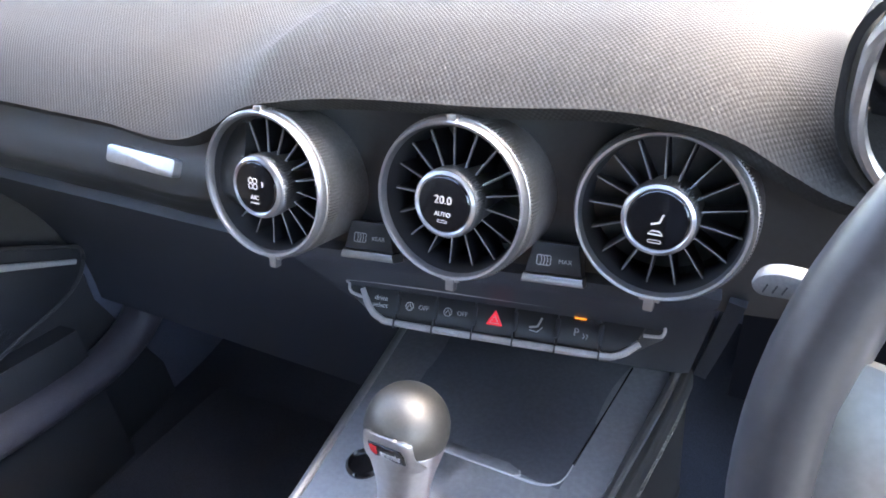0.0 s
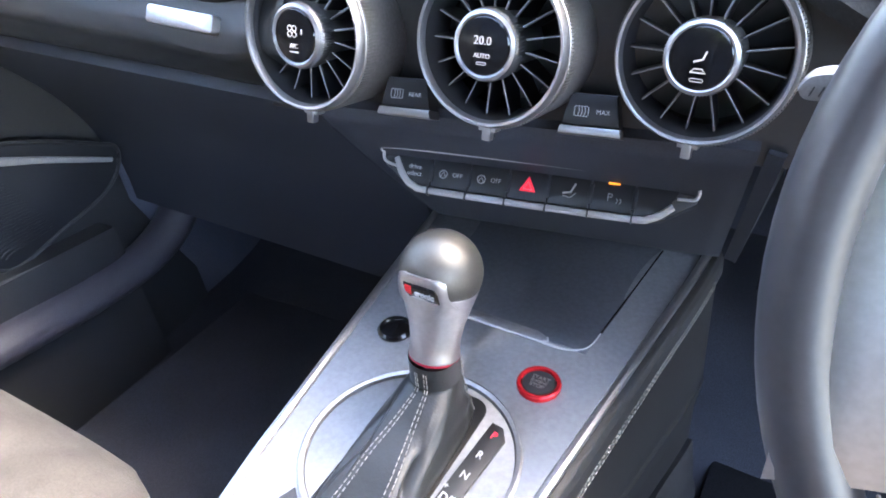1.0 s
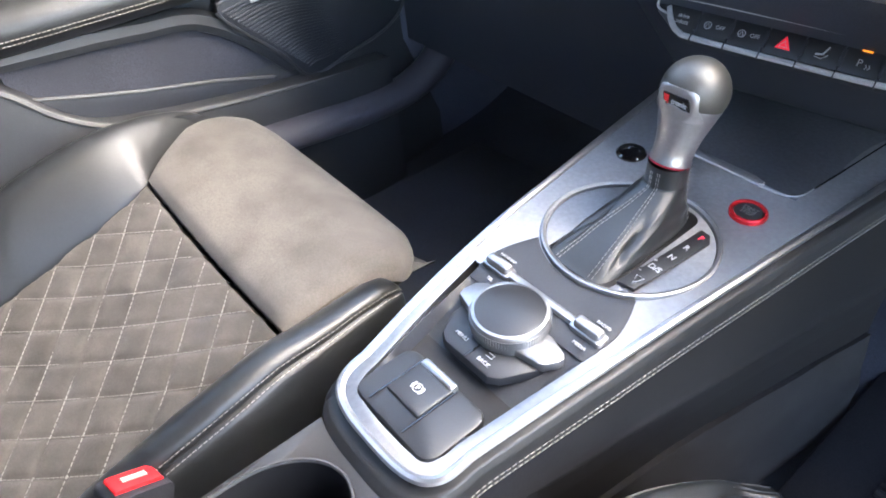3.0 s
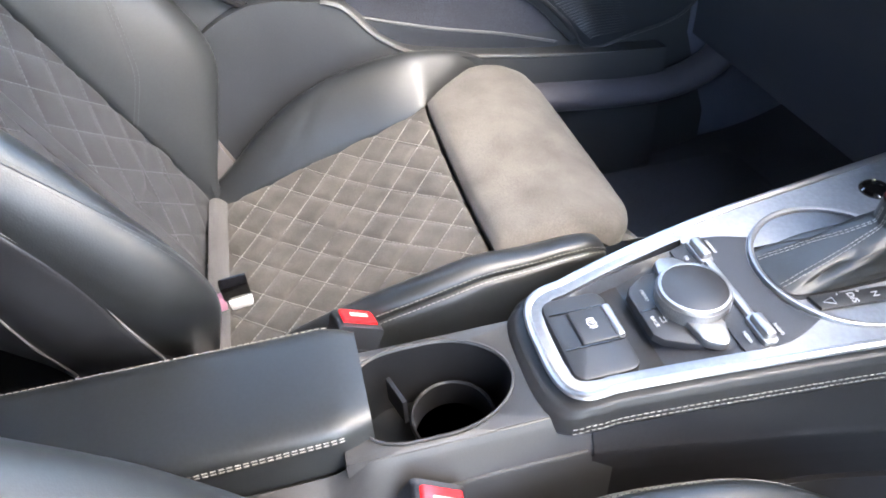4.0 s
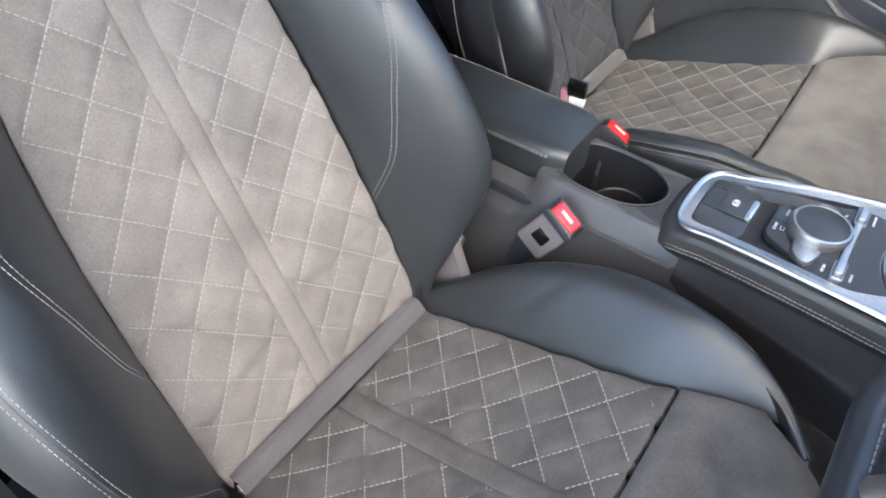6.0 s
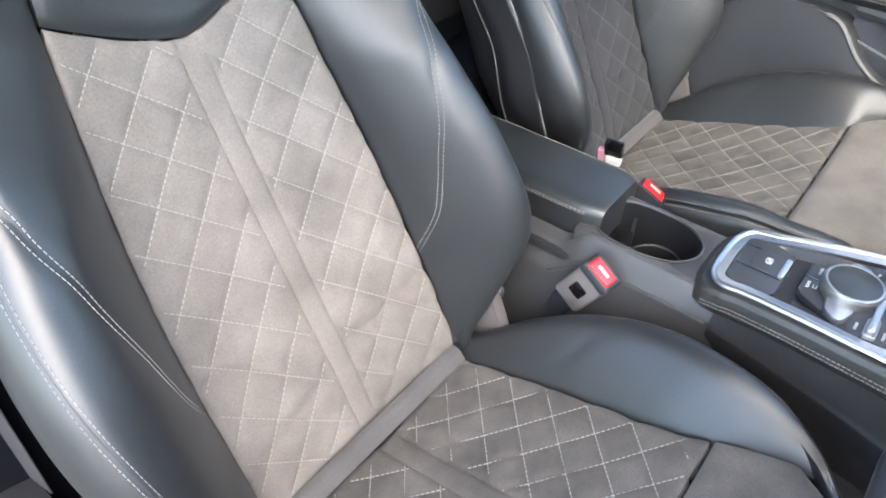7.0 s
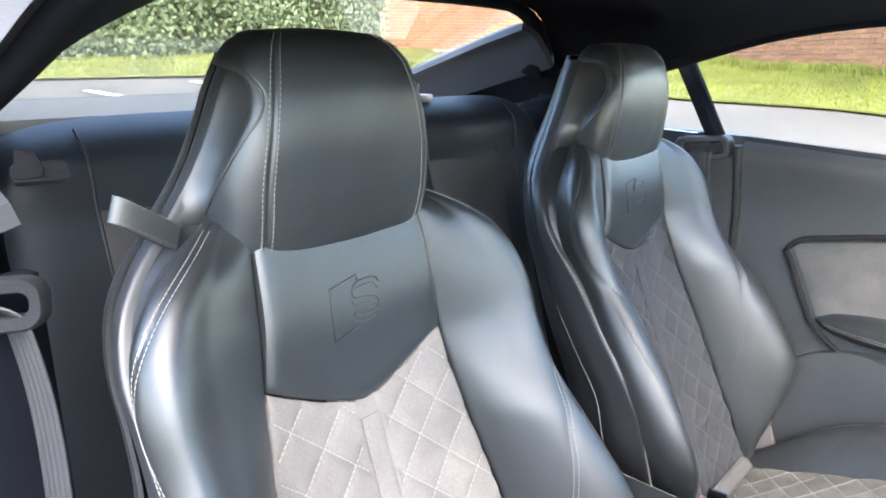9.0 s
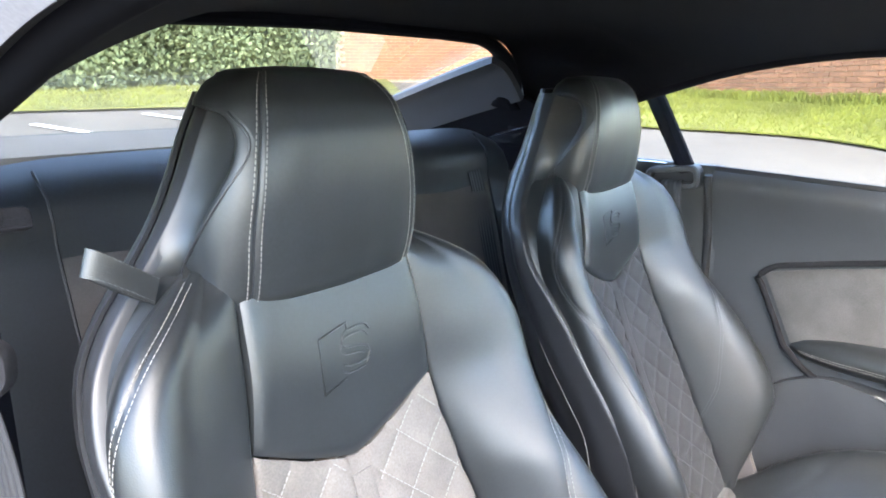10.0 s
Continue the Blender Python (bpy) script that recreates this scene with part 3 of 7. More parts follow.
# lower panel standing proud of the pocket, with a pale rolled edge
LOWER = curve([-0.86, -0.80, -0.74, -0.66, -0.56, -0.51, -0.47, -0.43, -0.35, -0.27, -0.10, 0.05, 0.30, 0.5], [0.40, 0.50, 0.575, 0.622, 0.628, 0.617, 0.575, 0.545, 0.522, 0.508, 0.487, 0.475, 0.470, 0.46])
bm = bmesh.new()
sheet(bm, lambda u, v: (door_x(u, 0.5) + 0.006 + 0.036 * min(1.0, max(0.0, (u + 0.64) / 0.18)) + 0.02 * v, u, LOWER(u) + (0.21 - LOWER(u)) * v), lin(-0.86, 0.04, 60), lin(0, 1, 17), 0.055, 0.004, 0.06, (1, 0, 0))
part("lower_panel", bm, TRIM_GREY, door, "black moulded lower panel", sharp=50)
bm = bmesh.new()
tube(bm, [(door_x(y, 0.5) + 0.007 + 0.036 * min(1.0, max(0.0, (y + 0.64) / 0.18)), y, LOWER(y)) for y in lin(-0.54, -0.06, 50)], lambda t: 0.0042 * (1 - 0.9 * t ** 4), 6)
part("panel_bead", bm, DOOR_BEAD, door, "thin pale edge of the pocket")
bm = bmesh.new()
INNER = curve([-0.52, -0.45, -0.358, -0.25, -0.15], [0.600, 0.578, 0.552, 0.527, 0.498])
sheet(bm, lambda u, v: (door_x(u, 0.55) + 0.014, u, LOWER(u) - 0.02 + (INNER(u) - LOWER(u) + 0.02) * v), lin(-0.52, -0.15, 30), lin(0, 1, 7), 0.004, 0.002, 0.1, (1, 0, 0))
part("pocket_wall", bm, SOFT_BLACK, door, "black inner wall of the door pocket")
bm = bmesh.new()
tube(bm, [(door_x(y, 0.55) + 0.015, y, INNER(y)) for y in lin(-0.52, -0.155, 40)], 0.0025, 6)
part("pocket_lip", bm, DOOR_BEAD, door)
SPK = [(-0.222, 0.624), (-0.16, 0.646), (-0.09, 0.650), (0.0, 0.622), (0.07, 0.587), (0.100, 0.568), (0.088, 0.535), (0.050, 0.512), (-0.02, 0.496), (-0.078, 0.482), (-0.108, 0.490), (-0.14, 0.535)]
bm = bmesh.new()
slab(bm, [(p.x, p.y) for p in spline([(a, b, 0) for a, b in SPK], 36, True)], 0.0, 0.012, 0.004, Matrix(((0, 0, 1, -0.712), (1, 0, 0, 0), (0, 1, 0, 0), (0, 0, 0, 1))))
spk = part("speaker_grille", bm, SOFT_BLACK, door, "black ribbed speaker grille")
bm = bmesh.new()
for i in range(26):
    # ribs follow the lower edge of the blade and thin out towards the front
    k = i / 25
    p0 = Vector((-0.699, -0.214 + 0.118 * k, 0.622 - 0.122 * k))
    p1 = Vector((-0.697, -0.135 + 0.055 * k, 0.634 - 0.128 * k))
    p2 = Vector((-0.7015, -0.045 + 0.045 * k, 0.611 - 0.105 * k))
    tube(bm, spline([p0, p1, p2], 9), lambda t: 0.0014 * (1 - 0.75 * t), 5)
part("grille_rib", bm, SHELL, spk, "fine ribs of the grille")
bm = bmesh.new()
tube(bm, spline([(-0.692, -0.172, 0.627), (-0.690, -0.13, 0.641), (-0.690, -0.094, 0.636), (-0.692, -0.02, 0.607), (-0.696, 0.085, 0.557)], 30), lambda t: 0.0066 * min(1.0, 0.25 + 6 * t) * (1 - 0.62 * t), 8, flat=1.5)
part("grille_blade", bm, BRIGHT_TRIM, spk, "bright metal blade over the speaker")
bm = bmesh.new()
box(bm, (0.002, 0.026, 0.0035), Matrix.Translation((-0.681, -0.09, 0.6335)) @ pose(0, 0, 0, -12, 0, 0))
part("blade_mark", bm, BEAD, spk, "pale bar of lettering on the blade")
bm = bmesh.new()
tube(bm, [(-0.7005, q.x, q.y) for q in spline([(a, b, 0) for a, b in SPK], 48, True)], 0.0032, 6, closed=True)
part("grille_frame", bm, TRIM_GREY, spk, "moulded frame of the grille")
# rounded moulding that sweeps down and back below the speaker
bm = bmesh.new()
tube(bm, spline([(-0.668, 0.150, 0.76), (-0.668, 0.148, 0.66), (-0.668, 0.153, 0.58), (-0.668, 0.160, 0.505), (-0.668, 0.138, 0.445), (-0.668, 0.065, 0.410), (-0.666, -0.03, 0.408), (-0.664, -0.13, 0.418), (-0.664, -0.25, 0.430), (-0.664, -0.40, 0.436)], 50), 0.031, 14, flat=0.8)
part("sweep_moulding", bm, COLUMN, door, "rounded satin moulding below the speaker")
# dark pocket under the overhanging pull
PULL = curve([-0.50, -0.328, -0.243, -0.18, -0.117], [0.632, 0.618, 0.604, 0.560, 0.494])
bm = bmesh.new()
sheet(bm, lambda u, v: (door_x(u, 0.55) + 0.006, u, LOWER(u) - 0.02 + (PULL(u) - LOWER(u) + 0.02) * v), lin(-0.50, -0.118, 30), lin(0, 1, 9), 0.004, 0, 0.1, (1, 0, 0))
part("pocket_liner", bm, CARPET, door, "black lined door pocket")
bm = bmesh.new()
tube(bm, [(door_x(y, 0.6) + 0.012, y, PULL(y) + 0.010) for y in lin(-0.50, -0.117, 40)], 0.016, 8)
part("pocket_brow", bm, TRIM_GREY, door, "moulded edge over the pocket")
bm = bmesh.new()
slab(bm, rounded(0.13, 0.05, 0.012, 4, -0.31, 0.712), 0.0, 0.012, 0.004, Matrix(((0, 0, 1, -0.700), (1, 0, 0, 0), (0, 1, 0, 0), (0, 0, 0, 1))))
part("switch_plate", bm, SATIN, door, "satin metal door switch plate")
# waist seal and side glass
bm = bmesh.new()
tube(bm, [(-0.728, y, WAIST(y) + 0.002) for y in lin(0.34, -0.885, 40)], 0.008, 6)
part("waist_seal", bm, RUBBER, door)
bm = bmesh.new()
tube(bm, [(door_x(-0.885, z) + 0.004, -0.889, z) for z in lin(0.30, 1.02, 30)], 0.009, 8)
part("edge_seal", bm, RUBBER, door, "black rubber seal down the rear edge")
bm = bmesh.new()
def pane(u, v):
    y = 0.33 - (1.275 + 0.060 * v) * u
    return (-0.735 + 0.105 * v, y, WAIST(y) - 0.01 + (RAIL(y) + 0.015 - WAIST(y)) * v)


sheet(bm, pane, lin(0, 1, 25), lin(0, 1, 7), 0.004)
sg = part("side_glass", bm, GLASS, door, "clear side window")
sg.visible_shadow = False
# the black strut between door glass and quarter window
bm = bmesh.new()
tube(bm, [(-0.722, -0.945, 1.025), (-0.685, -0.975, 1.11), (-0.635, -1.008, 1.21)], 0.019, 8, flat=1.0)
whole("window_strut", bm, HEADLINER, "black strut between the side windows", "pillar", "structure")
bm = bmesh.new()
sheet(bm, lambda u, v: (-0.730 + 0.10 * v + 0.12 * max(0, u), -0.96 - 0.42 * u, 1.035 + 0.03 * u + (0.165 - 0.155 * u) * v), lin(0, 1, 13), lin(0, 1, 7), 0.004)
qg = whole("window_quarter", bm, GLASS, "clear quarter window", "window", "structure")
qg.visible_shadow = False
# rear quarter panel with belt outlet
quarter = thing("quarter_panel", "grey quarter panel with belt outlet behind the passenger door", "trim panel", kind="structure")
bm = bmesh.new()
sheet(bm, lambda u, v: (-0.735 + 0.012 * min(1.0, u / 0.06) + 0.10 * u * u, -0.872 - 0.78 * u, 0.20 + (0.835 + 0.025 * u) * v), lin(0, 1, 25), lin(0, 1, 25), 0.03, 0, 0.1, (1, 0, 0))
part("panel_body", bm, TRIM_GREY, quarter)
QM = Matrix(((0, 0, 1, -0.700), (1, 0, 0, -0.965), (0, 1, 0, 1.008), (0, 0, 0, 1))) @ pose(0, 0, 0, 0, 0, 6)
bm = bmesh.new()
out_ = rounded(0.118, 0.050, 0.018, 6)
in_ = rounded(0.094, 0.025, 0.009, 6)
rings = [[bm.verts.new(QM @ Vector((x, y, z))) for x, y in o] for o, z in ((out_, -0.02), (out_, 0.010), ([(a * 0.94, b * 0.9) for a, b in out_], 0.014), ([(a * 1.05, b * 1.1) for a, b in in_], 0.014), (in_, 0.010), (in_, -0.015))]
for a, b in zip(rings, rings[1:]):
    for i in range(len(a)):
        bm.faces.new((a[i], a[(i + 1) % len(a)], b[(i + 1) % len(a)], b[i]))
part("belt_outlet", bm, TRIM_GREY, quarter, "grey belt outlet surround")
bm = bmesh.new()
slab(bm, in_, -0.018, -0.012, 0, QM)
part("outlet_slot", bm, SOFT_BLACK, quarter)


def webbing(pts, width, across, name, label, mat=BELT):
    b = bmesh.new()
    ps = spline(pts, 30)
    ac = Vector(across).normalized()

    def strap_face(u, v):
        i = int(v)
        n = (ps[min(i + 1, 29)] - ps[max(i - 1, 0)]).cross(ac).normalized()
        return ps[i] + ac * width * u + n * 0.0006 * math.cos(u * 10 * math.pi)
    sheet(b, strap_face, lin(-0.5, 0.5, 41), range(30), 0.0014)
    return whole(name, b, mat, label, "seat belt", group="seat belts")


webbing([(-0.695, -0.962, 1.003), (-0.672, -0.958, 0.990), (-0.655, -0.945, 0.90), (-0.650, -0.92, 0.72), (-0.665, -0.88, 0.40)], 0.046, (0, 1, 0.05), "seat_belt", "passenger's grey seat belt hanging from its outlet")


# ---- front seats ----
# Shapes are in the seat's own frame: x across from its middle, y along the car, z above the ground.
SEAT_Y = curve([0.38, 0.45, 0.50, 0.56, 0.63, 0.71, 0.77, 0.83, 0.88, 0.956, 1.03, 1.08], [-0.672, -0.695, -0.715, -0.745, -0.777, -0.812, -0.838, -0.860, -0.876, -0.890, -0.905, -0.915])
INSERT_A = curve([0.38, 0.46, 0.56, 0.66, 0.73, 0.80, 0.88, 0.95, 1.03, 1.06], [0.163, 0.160, 0.156, 0.150, 0.142, 0.131, 0.118, 0.110, 0.104, 0.100])
OUTER_B = curve([0.38, 0.44, 0.50, 0.60, 0.70, 0.78, 0.83, 0.88, 0.94, 0.98, 1.01, 1.035, 1.055], [0.160, 0.172, 0.203, 0.252, 0.254, 0.242, 0.232, 0.233, 0.235, 0.222, 0.196, 0.154, 0.112])
RISE_P = curve([0.38, 0.44, 0.50, 0.60, 0.70, 0.78, 0.84, 0.90, 0.96, 1.02, 1.06], [0.008, 0.020, 0.058, 0.125, 0.120, 0.096, 0.072, 0.058, 0.044, 0.022, 0.004])


def chevron(x, a):
    return 0.853 + 0.047 * min(1.0, abs(x) / a) ** 1.35


def diamond(p, q, hp, hq):
    """Distance to the nearest line of a diamond lattice, in half-diagonals."""
    a, b = p / hp + q / hq, p / hp - q / hq
    return min(abs(a / 2 - round(a / 2)), abs(b / 2 - round(b / 2)))


OUT = {"side": 1}            # the side of the seat being built that faces the door
WIDER = curve([0.38, 0.50, 0.60, 0.70, 0.78, 0.85, 1.06], [0.0, 0.006, 0.016, 0.020, 0.014, 0.0, 0.0])


def bolster_line(z, q, side):
    """Point on a backrest bolster: q runs from the insert's seam over the crest to the shell."""
    a, b, p, y = INSERT_A(z), OUTER_B(z) + (WIDER(z) if side == OUT["side"] else 0.0), RISE_P(z), SEAT_Y(z) - 0.030 * max(0.0, (z - 1.0) / 0.05) ** 2 * min(1.0, q * 3)
    w = b - a
    f = min(1.0, max(0.0, (z - 0.80) / 0.10))
    pts = [(a, y - 0.004), (a + 0.22 * w, y + (0.42 - 0.20 * f) * p), (a + 0.55 * w, y + (0.90 - 0.30 * f) * p), (a + 0.84 * w, y + (1.0 - 0.04 * f) * p), (b, y + 0.72 * p - 0.010), (b - 0.012, y + 0.25 * p - 0.022), (b - 0.034, y - 0.052)]
    s = min(max(q, 0.0), 1.0) * 6
    i = min(int(s), 5)
    t = s - i
    g = lambda k: Vector((*pts[min(max(k, 0), 6)], 0))
    p0, p1, p2, p3 = g(i - 1), g(i), g(i + 1), g(i + 2)
    if i == 0:
        p0 = p1 * 2 - p2
    if i == 5:
        p3 = p2 * 2 - p1
    v = 0.5 * (2 * p1 + (p2 - p0) * t + (2 * p0 - 5 * p1 + 4 * p2 - p3) * t * t + (3 * p1 - p0 - 3 * p2 + p3) * t**3)
    return Vector((side * v.x, v.y, z))


def out_normal(fn, p, q, side, hint):
    """Outward direction of a bolster surface."""
    a = fn(p + 0.004, q, side) - fn(p - 0.004, q, side)
    b = fn(p, min(1.0, q + 0.02), side) - fn(p, max(0.0, q - 0.02), side)
    n = a.cross(b).normalized()
    mid = fn(p, 0.45, side) - fn(p, 0.0, side)
    n0 = a.cross(fn(p, 0.47, side) - fn(p, 0.43, side)).normalized()
    return n if n0.dot(Vector(hint)) > 0 else -n


def seam_q(z):
    """Where the double seam runs on a lower bolster, from the waist down to the insert."""
    f = curve([0.552, 0.563, 0.575, 0.614, 0.655, 0.70, 0.75, 0.78, 0.81, 0.836, 0.856, 0.876, 0.90, 0.943, 0.975, 1.018, 1.05], [0.0, 0.03, 0.06, 0.14, 0.19, 0.24, 0.31, 0.36, 0.44, 0.51, 0.60, 0.66, 0.70, 0.70, 0.64, 0.58, 0.56])
    return f(z)


CUSH_Z = curve([-0.70, -0.64, -0.56, -0.46, -0.36, -0.30, -0.25, -0.218, -0.192, -0.173, -0.163], [0.400, 0.415, 0.440, 0.472, 0.506, 0.518, 0.520, 0.512, 0.494, 0.460, 0.41])
CUSH_A = curve([-0.70, -0.60, -0.50, -0.355, -0.28, -0.22, -0.16, -0.13], [0.150, 0.156, 0.160, 0.165, 0.184, 0.200, 0.192, 0.172])


ROLL_A = curve([-0.352, -0.30, -0.26, -0.22, -0.20, -0.18, -0.160], [0.165, 0.194, 0.230, 0.250, 0.246, 0.230, 0.19])


ROLL_PO = curve([-0.352, -0.33, -0.30, -0.26, -0.22, -0.20, -0.18, -0.160], [0.168, 0.188, 0.210, 0.236, 0.250, 0.246, 0.228, 0.18])
ROLL_PI = curve([-0.352, -0.33, -0.26, -0.235, -0.215, -0.20, -0.185, -0.165], [0.165, 0.168, 0.172, 0.175, 0.172, 0.160, 0.138, 0.09])
ROLL_I = curve([-0.352, -0.30, -0.26, -0.22, -0.20, -0.18, -0.160], [0.165, 0.176, 0.183, 0.182, 0.172, 0.150, 0.115])


def shorter(y):
    """The driver's cushion ends a little earlier."""
    return OUT.get("short", 0.0) * min(1.0, max(0.0, (y + 0.352) / 0.12))


def roll_a(y, side):
    if OUT["short"] == 0.0:
        return ROLL_PO(y) if side == OUT["side"] else ROLL_PI(y)
    return ROLL_A(y) if side == OUT["side"] else ROLL_I(y)


def cushion_bolster(y, q, side):
    f = curve([-0.72, -0.66, -0.60, -0.50, -0.40, -0.32, -0.27, -0.235], [0.010, 0.026, 0.056, 0.080, 0.068, 0.042, 0.020, 0.002])
    g = curve([-0.72, -0.66, -0.60, -0.50, -0.40, -0.30, -0.26, -0.235], [0.180, 0.195, 0.225, 0.252, 0.258, 0.258, 0.256, 0.252])
    if side != OUT["side"]:
        g = curve([-0.72, -0.66, -0.60, -0.50, -0.44, -0.38, -0.315, -0.27, -0.238, -0.215], [0.180, 0.195, 0.225, 0.252, 0.256, 0.246, 0.230, 0.208, 0.190, 0.170])
        if OUT["short"] == 0.0:
            f = curve([-0.72, -0.66, -0.60, -0.50, -0.40, -0.33, -0.29, -0.268, -0.254, -0.244], [0.010, 0.026, 0.056, 0.080, 0.068, 0.047, 0.041, 0.035, 0.024, 0.002])
            g = curve([-0.72, -0.66, -0.60, -0.50, -0.44, -0.38, -0.315, -0.275, -0.257, -0.244], [0.180, 0.195, 0.225, 0.250, 0.252, 0.247, 0.240, 0.235, 0.228, 0.212])
    a, b, p, z = (CUSH_A(y) if y < -0.352 else roll_a(y, side)), g(y), f(y), CUSH_Z(y)
    a = min(a, b - 0.012)
    w = b - a
    pts = [(a, z - 0.004), (a + 0.3 * w, z + 0.55 * p), (a + 0.62 * w, z + 0.97 * p), (a + 0.88 * w, z + 0.85 * p), (b, z + 0.4 * p - 0.02), (b + 0.002, z - 0.07), (b - 0.012, z - 0.13)]
    s = min(max(q, 0.0), 1.0) * 6
    i = min(int(s), 5)
    t = s - i
    h = lambda k: Vector((pts[min(max(k, 0), 6)][0], 0, pts[min(max(k, 0), 6)][1]))
    p0, p1, p2, p3 = h(i - 1), h(i), h(i + 1), h(i + 2)
    if i == 0:
        p0 = p1 * 2 - p2
    if i == 5:
        p3 = p2 * 2 - p1
    v = 0.5 * (2 * p1 + (p2 - p0) * t + (2 * p0 - 5 * p1 + 4 * p2 - p3) * t * t + (3 * p1 - p0 - 3 * p2 + p3) * t**3)
    return Vector((side * v.x, y - shorter(y), v.z))


def lattice_lines(hp, hq, p0, p1, q0, q1, inside, place, bm, step=0.004):
    """Stitched lines of a diamond lattice over the rectangle, kept where inside(p, q)."""
    for sign in (1, -1):
        lo, hi = int(min(p0 / hp + sign * q0 / hq, p0 / hp + sign * q1 / hq)) - 2, int(max(p1 / hp + sign * q1 / hq, p1 / hp + sign * q0 / hq)) + 2
        for k in range(lo - lo % 2, hi + 1, 2):
            run = []
            n = int((p1 - p0) / step)
            for i in range(n + 1):
                p = p0 + (p1 - p0) * i / n
                q = (k - p / hp) * hq * sign
                if q0 <= q <= q1 and inside(p, q):
                    run.append(place(p, q))
                else:
                    if len(run) > 2:
                        dashes(bm, run, 0.0040, 0.0019, 0.00068)
                    run = []
            if len(run) > 2:
                dashes(bm, run, 0.0040, 0.0019, 0.00068)


def back_y(x, z):
    """Depth of the backrest's middle at x, slightly dished."""
    a = INSERT_A(z)
    return SEAT_Y(z) - 0.012 + 0.010 * min(1.2, abs(x) / a) ** 2


# the hard shell along each side of the backrest: its front edge, its rear bead and its half width by height
SHELL_C = curve([0.40, 0.50, 0.60, 0.66, 0.724, 0.80, 0.87, 0.916, 0.971, 1.022, 1.062, 1.12, 1.164, 1.20], [-0.700, -0.696, -0.697, -0.710, -0.748, -0.811, -0.866, -0.903, -0.930, -0.953, -0.962, -0.962, -0.958, -0.955])
SHELL_B = curve([0.40, 0.50, 0.617, 0.668, 0.732, 0.809, 0.894, 0.959, 1.018, 1.082, 1.17, 1.20], [-0.800, -0.788, -0.786, -0.798, -0.842, -0.898, -0.938, -0.960, -0.986, -0.999, -1.000, -0.995])
SHELL_X = curve([0.38, 0.44, 0.50, 0.60, 0.70, 0.78, 0.83, 0.88, 0.94, 0.98, 1.01, 1.04, 1.08, 1.12, 1.165, 1.20], [0.172, 0.182, 0.206, 0.250, 0.252, 0.242, 0.233, 0.233, 0.233, 0.221, 0.199, 0.170, 0.137, 0.114, 0.096, 0.080])


def sp(t, k):
    return math.copysign(abs(t) ** k, t)


# the headrest pad by height: its face, half width and rear
HEAD_F = curve([1.006, 1.02, 1.045, 1.08, 1.13, 1.17, 1.195, 1.208, 1.2145, 1.217], [-0.914, -0.898, -0.887, -0.881, -0.878, -0.883, -0.894, -0.908, -0.925, -0.945])
HEAD_W = curve([1.006, 1.018, 1.04, 1.08, 1.13, 1.17, 1.195, 1.208, 1.2145, 1.217], [0.110, 0.116, 0.119, 0.120, 0.112, 0.101, 0.090, 0.076, 0.056, 0.018])
HEAD_R = curve([1.018, 1.06, 1.10, 1.15, 1.19, 1.208, 1.2145, 1.217], [-1.010, -1.006, -1.000, -0.990, -0.982, -0.972, -0.962, -0.950])


CHEEK = curve([1.02, 1.056, 1.088, 1.119, 1.148, 1.165, 1.182], [-0.972, -0.949, -0.921, -0.900, -0.889, -0.893, -0.912])   # the bead in front of each cheek


def head(a, z):
    """The headrest: a runs round it from the middle of its face, in degrees."""
    ca, sa = math.cos(radians(a)), math.sin(radians(a))
    ym = -0.945
    x = HEAD_W(z) * sp(sa, 0.45)
    y = ym + ((HEAD_F(z) - ym) * sp(ca, 0.45) if ca > 0 else (ym - HEAD_R(z)) * sp(ca, 0.6))
    k = min(1.0, max(0.0, (CHEEK(z) - 0.002 - y) / 0.040)) * min(1.0, max(0.0, (1.186 - z) / 0.012))
    x *= 1 - 0.30 * k * k * (3 - 2 * k)
    g = 0.0022 * math.exp(-((abs(a) - 35.8) / 1.3) ** 2)
    sag = 0.0016 * noise.noise((x * 26, z * 14, 2.0)) * (ca > 0.2)
    return Vector((x - math.copysign(g * 0.4, x), y - g + sag, z))


